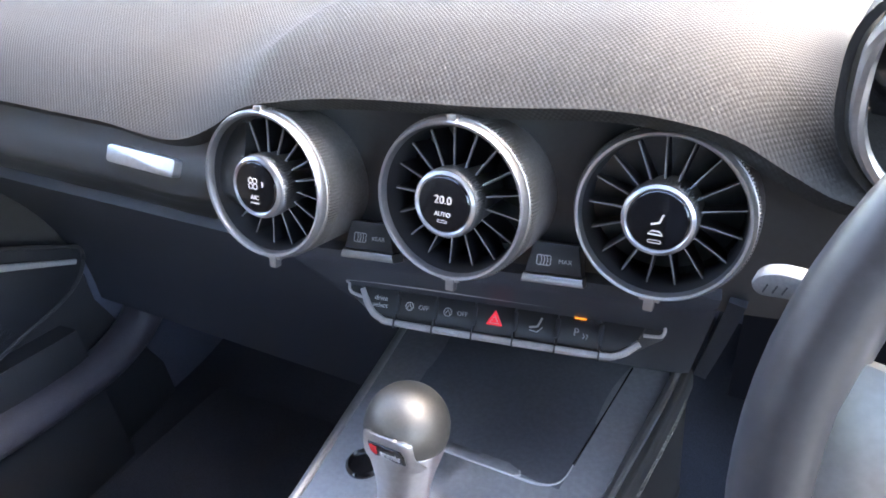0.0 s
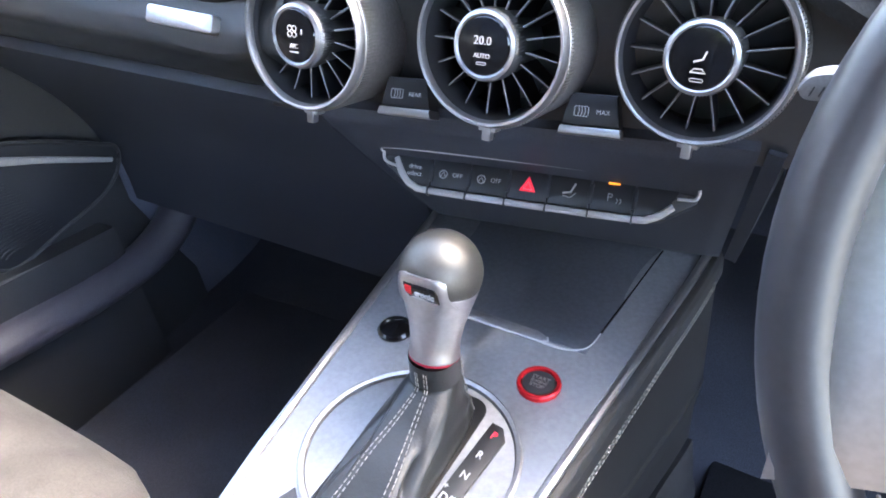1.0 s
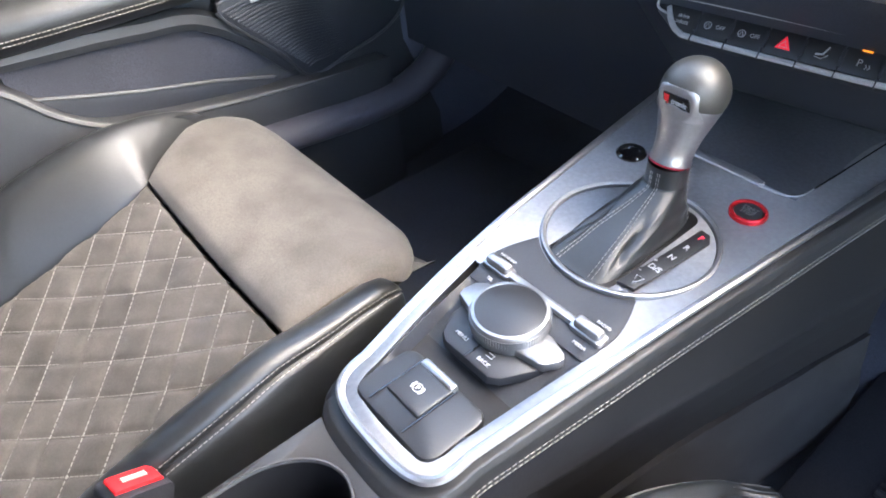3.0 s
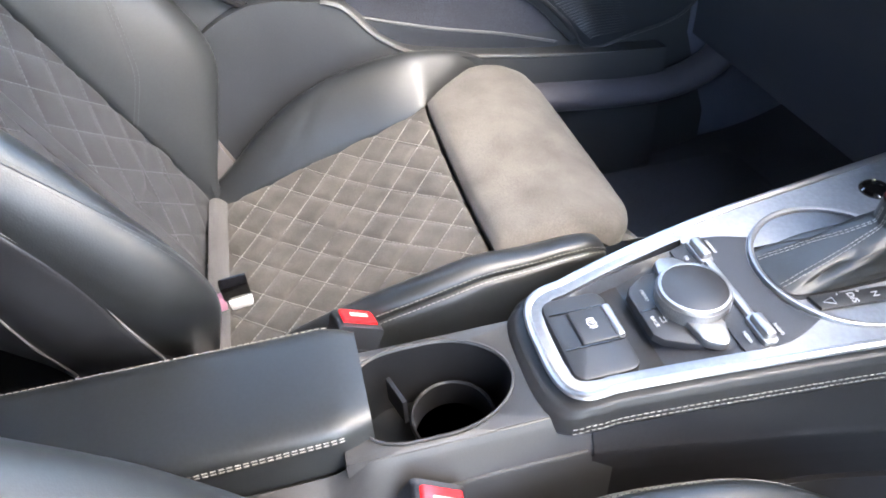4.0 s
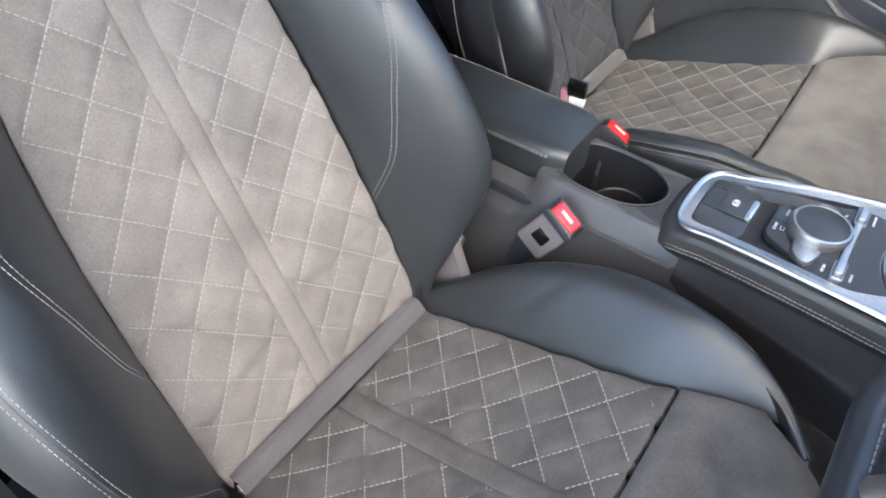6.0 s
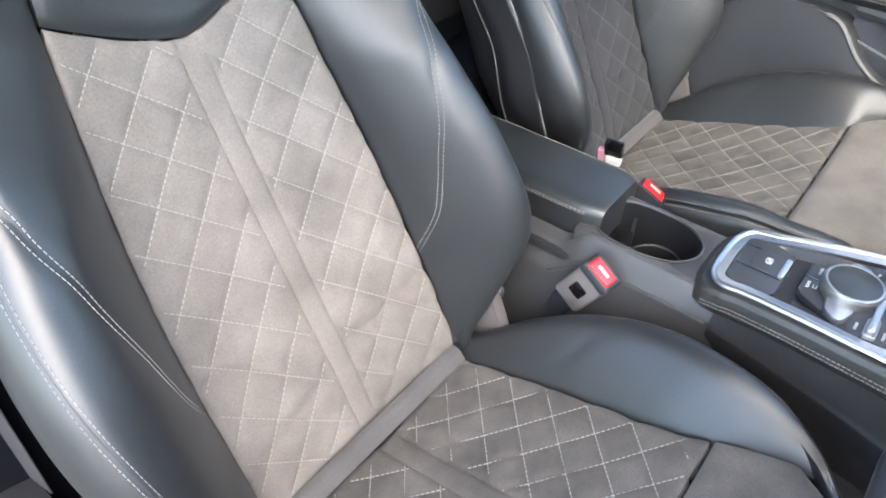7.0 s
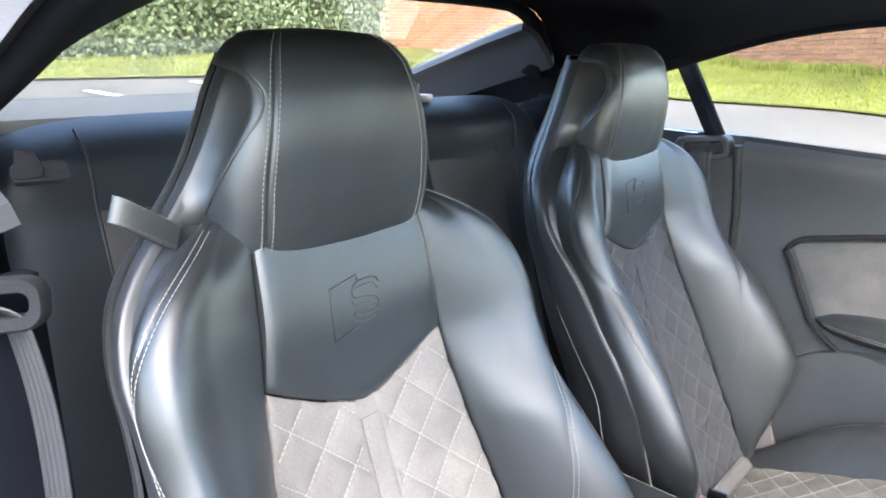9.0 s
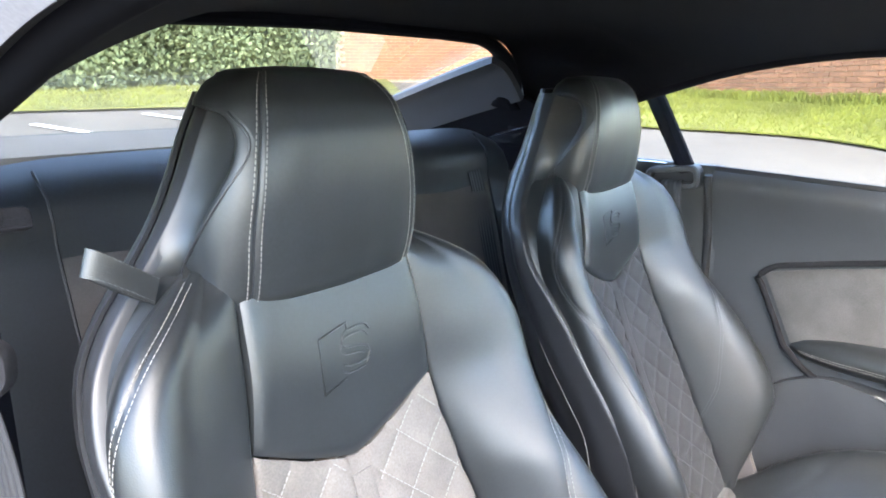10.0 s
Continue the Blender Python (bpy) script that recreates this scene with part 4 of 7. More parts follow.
def front_seat(at, label, strip=True, outer=1):
    OUT["side"] = outer
    OUT["short"] = 0.010 if strip else 0.0
    seat = thing("car_seat", label, "car seat", at, "front seats")
    HX, HZ = 0.0321, 0.02925
    B_OFF = lambda x: (0.0, 0.592) if x > 0 else (-0.0258, 0.647)
    # quilted backrest insert
    bm = bmesh.new()

    def insert(u, v):
        a = INSERT_A(0.45 + 0.40 * v) - 0.003
        x = u * a
        z = 0.405 + (chevron(x, a) - 0.003 - 0.405) * v
        a = INSERT_A(z) - 0.003
        x = u * a
        d = diamond(x - B_OFF(x)[0], z - B_OFF(x)[1], HX, HZ)
        h = (0.0022 * (1 - math.exp(-(d / 0.09) ** 2)) + 0.0008 * min(1.0, d / 0.3)) * (abs(x) > 0.0135)
        crease = 0.004 * math.exp(-((z - 0.535 - 0.3 * x) / 0.010) ** 2) + 0.003 * math.exp(-((z - 0.505 + 0.2 * x) / 0.008) ** 2)
        return (x, back_y(x, z) + h - crease, z)
    sheet(bm, insert, lin(-1, 1, 97), lin(0, 1, 121), 0.02, 0.002, 0.03, (0, 1, 0))
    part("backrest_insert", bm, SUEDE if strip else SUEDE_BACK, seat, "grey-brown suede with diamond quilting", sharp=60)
    bm = bmesh.new()

    def on_back(x, z):
        return abs(x) < INSERT_A(z) - 0.006 and abs(x) > 0.015 and z < chevron(x, INSERT_A(z)) - 0.006
    for h, x0, x1 in ((1, 0.015, 0.165), (-1, -0.165, -0.015)):
        ox, oz = B_OFF(h)
        lattice_lines(HX, HZ, x0 - ox, x1 - ox, -0.2, 0.32, lambda p, q: q + oz > 0.415 and on_back(p + ox, q + oz), lambda p, q: Vector((p + ox, back_y(p + ox, q + oz) + 0.0028, q + oz)), bm)
    part("backrest_stitching", bm, THREAD if strip else THREAD_DARKENED, seat, "pale diamond stitching")
    bm = bmesh.new()
    sheet(bm, lambda u, v: (u * 0.0125, back_y(0, 0.41 + 0.425 * v) + 0.0042, 0.41 + 0.425 * v), lin(-1, 1, 7), lin(0, 1, 60), 0.006, 0.0018, 0.25, (0, 1, 0))
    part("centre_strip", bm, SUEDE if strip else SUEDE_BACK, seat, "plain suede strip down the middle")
    # smooth leather panel under the headrest, with an embossed badge
    bm = bmesh.new()

    def upper(u, v):
        z1 = 1.045
        a = INSERT_A(0.88 + (z1 - 0.88) * v) - 0.002
        x = u * a
        z0 = chevron(x, a) - 0.0005
        z = z0 + (z1 - z0) * v
        x = u * (INSERT_A(z) - 0.002)
        return (x, back_y(x, z) + 0.002 + 0.006 * math.sin(math.pi * v), z)
    sheet(bm, upper, lin(-1, 1, 57), lin(0, 1, 33), 0.02, 0.007, 0.09, (0, 1, 0))
    part("upper_panel", bm, LEATHER, seat, "smooth black leather panel with an embossed badge")
    bm = bmesh.new()
    by = lambda x, z: back_y(x, z) + 0.0160
    rr = [(-0.004, 0.982), (0.032, 0.975), (0.034, 0.924), (0.004, 0.931)]
    tube(bm, [(x, by(x, z) - 0.0004, z) for x, z in rr], 0.0011, 6)
    tube(bm, [(x, by(x, z) - 0.0006, z) for x, z in ((-0.004, 0.982), (-0.004, 0.975))], 0.0011, 6)
    bend = [(-0.031, 0.967), (-0.024, 0.973), (-0.004, 0.972), (0.004, 0.966), (0.002, 0.957), (-0.018, 0.954), (-0.027, 0.949), (-0.024, 0.940), (-0.004, 0.938), (0.006, 0.941)]
    for k in (0.0, 0.0065):
        tube(bm, spline([(x + k * 0.3, by(x, z) - 0.0004, z - k + 0.003) for x, z in bend], 40), 0.0011, 6)
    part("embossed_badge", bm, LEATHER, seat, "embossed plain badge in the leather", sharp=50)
    # bolsters
    for side in (1, -1):
        bm = bmesh.new()

        def bol(q, z, side=side):
            v = bolster_line(z, q, side)
            g = 0.0035 * math.exp(-((q - seam_q(z)) / 0.018) ** 2) if z > 0.56 else 0.0
            n = Vector((v.x - side * 0.15, 0.12 + v.y - SEAT_Y(z), 0)).normalized()
            return v - n * g
        zs = lin(0.395, 1.05, 84)
        sheet(bm, bol, lin(0, 1, 60), zs, 0.012, 0.004, 0.04, (side * 0.5, 1, 0))
        part("backrest_bolster", bm, LEATHER_OLD if side == 1 else LEATHER, seat, "black leather side bolster", sharp=60)
        bm = bmesh.new()
        for row in (-1, 1):
            off = lambda z: row * 0.0028 / max(0.02, (bolster_line(z, seam_q(z) + 0.01, side) - bolster_line(z, seam_q(z) - 0.01, side)).length / 0.02)
            dashes(bm, [bolster_line(z, max(0.0, seam_q(z) + off(z)), side) + out_normal(bolster_line, z, max(0.0, seam_q(z) + off(z)), side, (0, 1, 0)) * 0.0036 for z in lin(0.557, 1.045, 110)], 0.0034, 0.0016, 0.00042)
        part("bolster_stitching", bm, THREAD if strip else THREAD_DARKENED, seat, "double row of pale stitches")
        bm = bmesh.new()
        sq = curve([0.43, 0.55, 0.646, 0.70, 0.75, 0.80, 0.84, 0.86], [0.44, 0.44, 0.45, 0.49, 0.53, 0.57, 0.61, 0.64])
        for row in (-1, 1):
            off = lambda z: row * 0.0030 / max(0.02, (bolster_line(z, sq(z) + 0.01, side) - bolster_line(z, sq(z) - 0.01, side)).length / 0.02)
            dashes(bm, [bolster_line(z, sq(z) + off(z), side) + out_normal(bolster_line, z, sq(z) + off(z), side, (0, 1, 0)) * 0.0042 for z in lin(0.43, 0.86, 80)], 0.0034, 0.0018, 0.00032)
        if side == 1:
            part("side_stitching", bm, THREAD if strip else THREAD_DARKENED, seat)
        # rolled welt between the two rows on the gusset
        bm = bmesh.new()
        tube(bm, [bolster_line(z, sq(z), side) + out_normal(bolster_line, z, sq(z), side, (0, 1, 0)) * 0.0034 for z in lin(0.43, 0.86, 60)], 0.0010, 6)
        if side == 1:
            part("side_piping", bm, SOFT_BLACK, seat, "dark welt along the side")
        # seat cushion bolster
        bm = bmesh.new()

        def cb(q, y, side=side):
            v = cushion_bolster(y, q, side)
            fold = 0.0016 * math.exp(-((y + 0.60 - 0.25 * q - 0.02 * math.sin(9 * q)) / 0.008) ** 2) + 0.0012 * math.exp(-((y + 0.545 - 0.5 * q * q) / 0.006) ** 2) + 0.0014 * noise.noise((y * 18, q * 5, side * 3.0))
            g = 0.003 * math.exp(-((q - 0.49) / 0.02) ** 2)
            return v - Vector((side * g, 0, fold + g))
        sheet(bm, cb, lin(0, 1, 48), lin(-0.71, -0.238 if side == outer else (-0.216 if strip else -0.244), 60), 0.012, 0.003, 0.05, (side * 0.5, 0, 1))
        part("cushion_bolster", bm, LEATHER_OLD, seat, "black leather cushion bolster with creases", sharp=60)
        bm = bmesh.new()
        for dq in (-0.018, 0.018):
            dashes(bm, [cushion_bolster(y, 0.49 + dq, side) + out_normal(cushion_bolster, y, 0.49 + dq, side, (0, 0, 1)) * 0.0024 for y in lin(-0.66, -0.25, 80)], 0.0034, 0.0016, 0.00045)
        part("cushion_stitching", bm, THREAD, seat, "double row of pale stitches")
    # cushion: quilted insert and plain front roll
    CX, CY = 0.0294, 0.0265
    C_OFF = lambda x: (0.0483, -0.5895) if x > 0 and strip else (-0.0356, -0.540)
    bm = bmesh.new()

    def seat_top(x, y):
        return CUSH_Z(y) - 0.010 + 0.012 * min(1.2, abs(x) / CUSH_A(y)) ** 2

    def cush(u, v):
        y = -0.665 + (0.665 - 0.357) * v
        x = u * (CUSH_A(y) - 0.002)
        d = diamond(x - C_OFF(x)[0], y - C_OFF(x)[1], CX, CY)
        h = 0.0022 * (1 - math.exp(-(d / 0.09) ** 2)) + 0.0008 * min(1.0, d / 0.3)
        h = (h + 0.0025 * noise.noise((x * 22, y * 26, 3.0))) * (min(1.0, max(0.0, (abs(x) - 0.0125) / 0.006)) if strip else 1.0)
        return (x, y, seat_top(x, y) + h)
    sheet(bm, cush, lin(-1, 1, 97), lin(0, 1, 97), 0.03, 0.002, 0.03, (0, 0, 1))
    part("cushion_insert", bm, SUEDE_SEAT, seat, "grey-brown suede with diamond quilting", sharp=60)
    bm = bmesh.new()
    for h, x0, x1 in (((1, 0.015, 0.165), (-1, -0.165, -0.015)) if strip else ((-1, -0.165, 0.165),)):
        ox, oy = C_OFF(h)
        lattice_lines(CX, CY, x0 - ox, x1 - ox, -0.66 - oy, -0.36 - oy, lambda p, q: abs(p + ox) < CUSH_A(q + oy) - 0.005, lambda p, q: Vector((p + ox, q + oy, seat_top(p + ox, q + oy) + 0.0028)), bm)
    part("cushion_quilt_stitching", bm, THREAD, seat, "pale diamond stitching")
    if strip:
        bm = bmesh.new()
        sheet(bm, lambda u, v: (u * 0.0125, -0.66 + 0.30 * v, seat_top(0, -0.66 + 0.30 * v) + 0.0042), lin(-1, 1, 7), lin(0, 1, 40), 0.006, 0.0018, 0.25, (0, 0, 1))
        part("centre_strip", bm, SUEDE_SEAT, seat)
    bm = bmesh.new()

    def roll(u, v):
        y = -0.352 + 0.190 * (1 - (1 - v) ** 1.5) - (0.028 if u * OUT["side"] > 0 else 0.036) * abs(u) ** 3 * v
        ahead = 0.0 if strip else 0.012 * v * (1 - u * u)
        x = u * roll_a(y, 1 if u > 0 else -1)
        e = max(0.0, abs(u) - 0.8) / 0.2
        z = CUSH_Z(y) - 0.010 + 0.012 * min(1.0, abs(u)) ** 2 + 0.006 - ((0.05 if strip and u < 0 else 0.02) * e * e * min(1.0, max(0.0, (y + 0.27) / 0.05))) - (0.012 * v * v if strip else 0.0)
        return (x, y - shorter(y) + ahead, z + 0.3 * ahead)
    sheet(bm, roll, lin(-1, 1, 41), lin(0, 1, 41), 0.03, 0.008 if strip else 0.012, 0.10, (0, 0, 1))
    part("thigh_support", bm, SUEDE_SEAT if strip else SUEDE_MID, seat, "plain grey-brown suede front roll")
    bm = bmesh.new()
    box(bm, (0.44, 0.42, 0.16), Matrix.Translation((0, -0.47, 0.305)), 0.02)
    part("cushion_base", bm, SOFT_BLACK, seat)
    bm = bmesh.new()
    sheet(bm, lambda u, v: (u * 0.150, -0.660 - 0.024 * v, 0.416 + 0.010 * v + 0.007 * math.sin(math.pi * v)), lin(-1, 1, 13), lin(0, 1, 9), 0.03, 0, 0.1, (0, 0.5, 1))
    part("rear_fold", bm, SUEDE_DARK, seat, "plain suede fold where cushion meets backrest")
    # headrest: one rounded pad, with a double seam down each side of its face
    bm = bmesh.new()
    levels = [1.006, 1.010, 1.014] + lin(1.018, 1.195, 34) + [1.200, 1.2045, 1.208, 1.211, 1.2135, 1.2155, 1.2165, 1.217]
    turns = lin(-180, -100, 17) + lin(-96, 96, 113) + lin(100, 180, 17)
    rows_ = sheet(bm, lambda a, z: head(a, z), turns, levels)
    bm.faces.new([r[-1] for r in rows_[:-1]])
    part("headrest", bm, LEATHER, seat, "integrated black leather headrest", sharp=70)
    for side in (1, -1):
        bm = bmesh.new()
        for k in (31.2, 40.6):
            dashes(bm, [head(side * k, z) + Vector((side * 0.0005, 0.0007, 0.0004)) for z in lin(1.012, 1.196, 70) + [1.203, 1.209, 1.213]], 0.0034, 0.0016, 0.00045)
        part("headrest_stitching", bm, THREAD, seat, "double row of pale stitches")
        bm = bmesh.new()
        tube(bm, [head(side * 35.8, z) + Vector((0, -0.0002, 0)) for z in lin(1.011, 1.196, 60) + [1.203, 1.209, 1.213]], 0.0011, 5)
        part("headrest_seam", bm, SOFT_BLACK, seat)
        # hard shell: a satin side panel between two edges, then the back
        wide = lambda z, side=side: SHELL_X(z) + (0.6 * WIDER(z) if side == OUT["side"] else 0.0)

        def flap(u, z, side=side):
            k = math.sin(min(1.0, u / 0.12) * math.pi / 2)
            x = wide(z) + (-0.019 if strip else -0.003) + 0.010 * k - 0.012 * max(0.0, (u - 0.45) / 0.55) ** 2
            return (side * x, SHELL_C(z) + (SHELL_B(z) - SHELL_C(z)) * u, z)
        bm = bmesh.new()
        sheet(bm, flap, [0, 0.02, 0.045, 0.08, 0.12, 0.2, 0.3, 0.4, 0.5, 0.6, 0.7, 0.8, 0.88, 0.94, 1.0], lin(0.42, 1.188, 70), 0.004, 0, 0.1, (side, 0, 0))
        part("side_shell", bm, SHELL, seat, "satin dark plastic side shell", sharp=60)
        # leather gusset that closes the side between the bolster and the shell
        bm = bmesh.new()

        def gusset(u, z, side=side):
            p = bolster_line(min(z, 1.05), 0.80, side) + Vector((0, 0, max(0.0, z - 1.05)))
            p.x -= side * 0.004
            q = Vector(flap(0.30, z)) - Vector((side * 0.006, 0, 0))
            m = p.lerp(q, u)
            return m - Vector((side * 0.006 * math.sin(u * math.pi), 0, 0))
        sheet(bm, gusset, lin(0, 1, 9), lin(0.45, 1.045, 50), 0.004, 0, 0.1, (side, 0, 0))
        part("side_gusset", bm, LEATHER, seat, "black leather gusset beside the shell", sharp=60)
        bm = bmesh.new()

        def shell(u, z, side=side):
            a = u * math.pi / 2
            y0 = SHELL_B(z) + 0.002
            deep = max(0.02, y0 - (SEAT_Y(min(z, 1.06)) - (0.0 if z < 1.06 else (z - 1.06) * 0.25) - 0.135 + 0.06 * max(0.0, (z - 1.05) / 0.14)))
            return (side * (wide(z) - 0.011) * math.cos(a) ** 0.6, y0 - deep * math.sin(a), z)
        sheet(bm, shell, lin(0, 1, 25), lin(0.40, 1.195, 60), 0.004, 0, 0.1, (side, -1, 0))
        part("back_shell", bm, SHELL, seat, "satin dark plastic back shell")
        # hollow cheek between the pad and the shell, edged with a fine bead

        def on_side(z, side=side):
            y, w, ym = CHEEK(z), HEAD_W(z), -0.945
            d = (y - ym) / ((HEAD_F(z) - ym) if y > ym else (HEAD_R(z) - ym))
            c = min(1.0, max(0.0, d)) ** (1 / (0.45 if y > ym else 0.6))
            return Vector((side * (w * math.sqrt(max(0.0, 1 - c * c)) ** 0.45 + 0.0003), y, z))
        bead = [on_side(z) for z in lin(1.180, 1.024, 40)]
        back = [Vector(flap(0.10, z)) for z in lin(1.186, 1.030, 40)]
        bm = bmesh.new()

        def cheek(u, v):
            m = bead[int(v)].lerp(back[int(v)], u)
            d = min(1.0, (back[int(v)] - bead[int(v)]).length / 0.05)
            return m - Vector((side * 0.011 * d * math.sin(u * math.pi) ** 0.8, 0, 0))
        sheet(bm, cheek, lin(0, 1, 17), range(40), 0.003, 0, 0.1, (side, 0, 0))
        part("headrest_cheek", bm, LEATHER, seat, "hollow leather cheek beside the headrest")
        bm = bmesh.new()
        tube(bm, [p + Vector((side * 0.0003, 0, 0)) for p in bead], 0.0011, 6)
        part("cheek_bead", bm, SHELL, seat, "thin bead round the hollow cheek")
        bm = bmesh.new()
        tube(bm, [Vector(flap(0.985, z)) + Vector((side * 0.0006, 0, 0)) for z in lin(0.50, 0.80, 40)], lambda t: 0.0016 * (1 - 0.7 * t), 6)
        # pale tube drawn as the highlight on the shell's rounded front edge
        tube(bm, [Vector(flap(0.06, z)) + Vector((side * 0.0008, 0.0006, 0)) for z in lin(0.50, 0.88, 50)], lambda t: 0.0018 * (1 - 0.75 * t), 6)
        part("shell_bead", bm, BEAD, seat, "thin pale bead and painted edge highlight along the shell")
    # pivot cover between cushion and backrest
    for side in (1, -1):
        bm = bmesh.new()
        slab(bm, [(-0.71, 0.37), (-0.615, 0.37), (-0.632, 0.425), (-0.658, 0.490), (-0.676, 0.496), (-0.70, 0.44)], 0.200, 0.219, 0.004, Matrix(((0, 0, side, 0), (1, 0, 0, 0), (0, 1, 0, 0), (0, 0, 0, 1))))
        part("pivot_cover", bm, BUCKLE_GREY, seat, "grey plastic recliner cover")
        bm = bmesh.new()
        lathe(bm, [(0, 0.012), (0.008, 0.012), (0.010, 0.006), (0.010, -0.01)], 16, Matrix.Translation((side * 0.218, -0.667, 0.480)) @ Matrix.Rotation(radians(90), 4, "Y") @ Matrix.Rotation(radians(0 if side == 1 else 180), 4, "X"))
        part("pivot_bolt", bm, SATIN, seat, "bright metal bolt")
    return seat


front_seat((0.338, 0, 0), "driver's sports seat, black leather with quilted grey-brown suede")
front_seat((-0.378, -0.066, 0), "passenger's sports seat, black leather with quilted suede darkened for shade", False, -1)


# ---- centre console ----
CX = -0.022
CON_Z = curve([0.14, 0.09, -0.05, -0.15, -0.28, -0.36, -0.42, -0.47], [0.626, 0.622, 0.617, 0.613, 0.607, 0.599, 0.589, 0.577])
CON_W = curve([0.14, 0.09, 0.0, -0.10, -0.20, -0.30, -0.36, -0.405, -0.44, -0.47], [0.128, 0.124, 0.113, 0.101, 0.089, 0.077, 0.0685, 0.0615, 0.057, 0.054])   # outer edge of the metal


def CON_E(y, s):
    """The metal's edge on either side; the passenger's side is a little wider in front."""
    return CON_W(y) + (0.009 * min(1.0, max(0.0, (y + 0.42) / 0.2)) if s < 0 else 0.0)


console = thing("centre_console", "centre console with a brushed aluminium frame between black leather sides", "console")


def con(x, y, h=0.0):
    return Vector((CX + x, y, CON_Z(y) + h))


# leather body
RIDGE = curve([0.13, -0.02, -0.18, -0.30, -0.36, -0.47], [-0.165, -0.130, -0.100, -0.078, -0.068, -0.050])
bm = bmesh.new()


def flank(u, v):
    y = 0.13 - 0.55 * v
    s = 1 if u > 0 else -1
    w = CON_E(y, s)
    k = abs(u)
    r = RIDGE(y) if s > 0 else -0.070
    prof = [(0.0, -0.014), (w - 0.010, -0.014), (w - 0.002, -0.020), (w + 0.002, -0.030), (w + 0.003, -0.038), (w + 0.010, r + 0.006), (w + 0.012, r), (w + 0.008, r - 0.04), (w + 0.014, -0.37)]
    t = k * 8
    i = min(int(t), 7)
    f = t - i
    p = Vector(prof[i]).lerp(Vector(prof[i + 1]), f)
    return con(s * p.x, y, p.y)


sheet(bm, flank, lin(-1, 1, 97), lin(0, 1, 41))
part("leather_flank", bm, FLANK, console, "black leather console side")
bm = bmesh.new()
CARPET_TOP = curve([0.50, 0.30, 0.0, -0.24, -0.47], [0.30, 0.335, 0.405, 0.445, 0.43])
sheet(bm, lambda u, v: (CX + CON_E(min(u, 0.13), 1) + 0.015 + 0.020 * v + 0.003 * noise.noise((u * 9, v * 4, 7.0)), u, CARPET_TOP(u) + (0.25 - CARPET_TOP(u)) * v), lin(0.125, -0.46, 50), lin(0, 1, 15), 0.006)
part("tunnel_carpet", bm, TUNNEL, console, "grey-brown carpet on the tunnel side")


def u_path(k, inset=0.0):
    """Outer outline of the metal frame: k from -1 (passenger's front) round the rear to 1 (driver's front)."""
    s = 1 if k >= 0 else -1
    m = abs(k)
    if m > 0.3:
        y = -0.405 + 0.535 * (m - 0.3) / 0.7
        return s * (CON_E(y, s) - inset), y
    th = m / 0.3 * math.pi / 2
    return s * (CON_E(-0.405, s) - inset) * math.sin(th) ** 0.62, -0.405 - (0.042 - inset) * math.cos(th) ** 0.62


def u_offset(k, o, h):
    """A point beside that outline, o metres outwards and h above the metal."""
    p0, p1 = Vector(u_path(k - 0.004)), Vector(u_path(k + 0.004))
    d = (p1 - p0).normalized()
    x, y = u_path(k)
    if o > 0:
        o *= 1 + 1.1 * max(0.0, min(1.0, (-0.425 - y) / 0.018))
    return con(x + d.y * o, y - d.x * o, h)


ROLL_PROF = [(-0.004, -0.004), (0.003, -0.0050), (0.0058, -0.011), (0.0070, -0.019), (0.0076, -0.028), (0.0045, -0.036), (-0.002, -0.046)]
U_STEPS = [-1 + 0.7 * i / 40 for i in range(40)] + [-0.3 + 0.6 * i / 60 for i in range(61)] + [0.3 + 0.7 * i / 40 for i in range(1, 41)]
bm = bmesh.new()


def leather_roll(k, v):
    t = v * 6
    i = min(int(t), 5)
    p = Vector(ROLL_PROF[i]).lerp(Vector(ROLL_PROF[i + 1]), t - i)
    seam = 0.0010 * (math.exp(-((k - 0.085) / 0.004) ** 2) + math.exp(-((k + 0.16) / 0.004) ** 2))
    return u_offset(max(-0.995, min(0.995, k)), p.x - seam, p.y - seam)


sheet(bm, leather_roll, U_STEPS, lin(0, 1, 25))
part("leather_roll", bm, ROLL_LEATHER, console, "padded black leather edge round the frame", sharp=60)
bm = bmesh.new()
for o, h in ((0.0078, -0.0215), (0.0082, -0.0262)):
    dashes(bm, [u_offset(k, o, h) for k in lin(0.20, 0.97, 90)], 0.0034, 0.0016, 0.0005)
part("flank_stitching", bm, THREAD, console, "double row of pale stitches")


RING_C, RING_R = (0.000, -0.175), 0.0725
# metal top plate around the gear ring (four strips and the ring's surround)
bm = bmesh.new()
n = 72
outer, inner = [], []
for i in range(n):
    a = 2 * math.pi * i / n
    ca, sa = math.cos(a), math.sin(a)
    inner.append(bm.verts.new(con(RING_C[0] + RING_R * ca, RING_C[1] + RING_R * sa, 0.0)))
    y1, y0 = 0.135, -0.286
    ky = (y1 - RING_C[1]) / sa if sa > 1e-6 else ((y0 - RING_C[1]) / sa if sa < -1e-6 else 9)
    k = ky
    for _ in range(12):
        yy = RING_C[1] + k * sa
        w = CON_E(min(max(yy, y0), y1), 1 if ca > 0 else -1) - 0.004
        kx = (w - RING_C[0]) / ca if ca > 1e-6 else ((-w - RING_C[0]) / ca if ca < -1e-6 else 9)
        k = min(ky, kx)
    yy = RING_C[1] + k * sa
    outer.append(bm.verts.new(con(RING_C[0] + k * ca, yy, 0.0)))
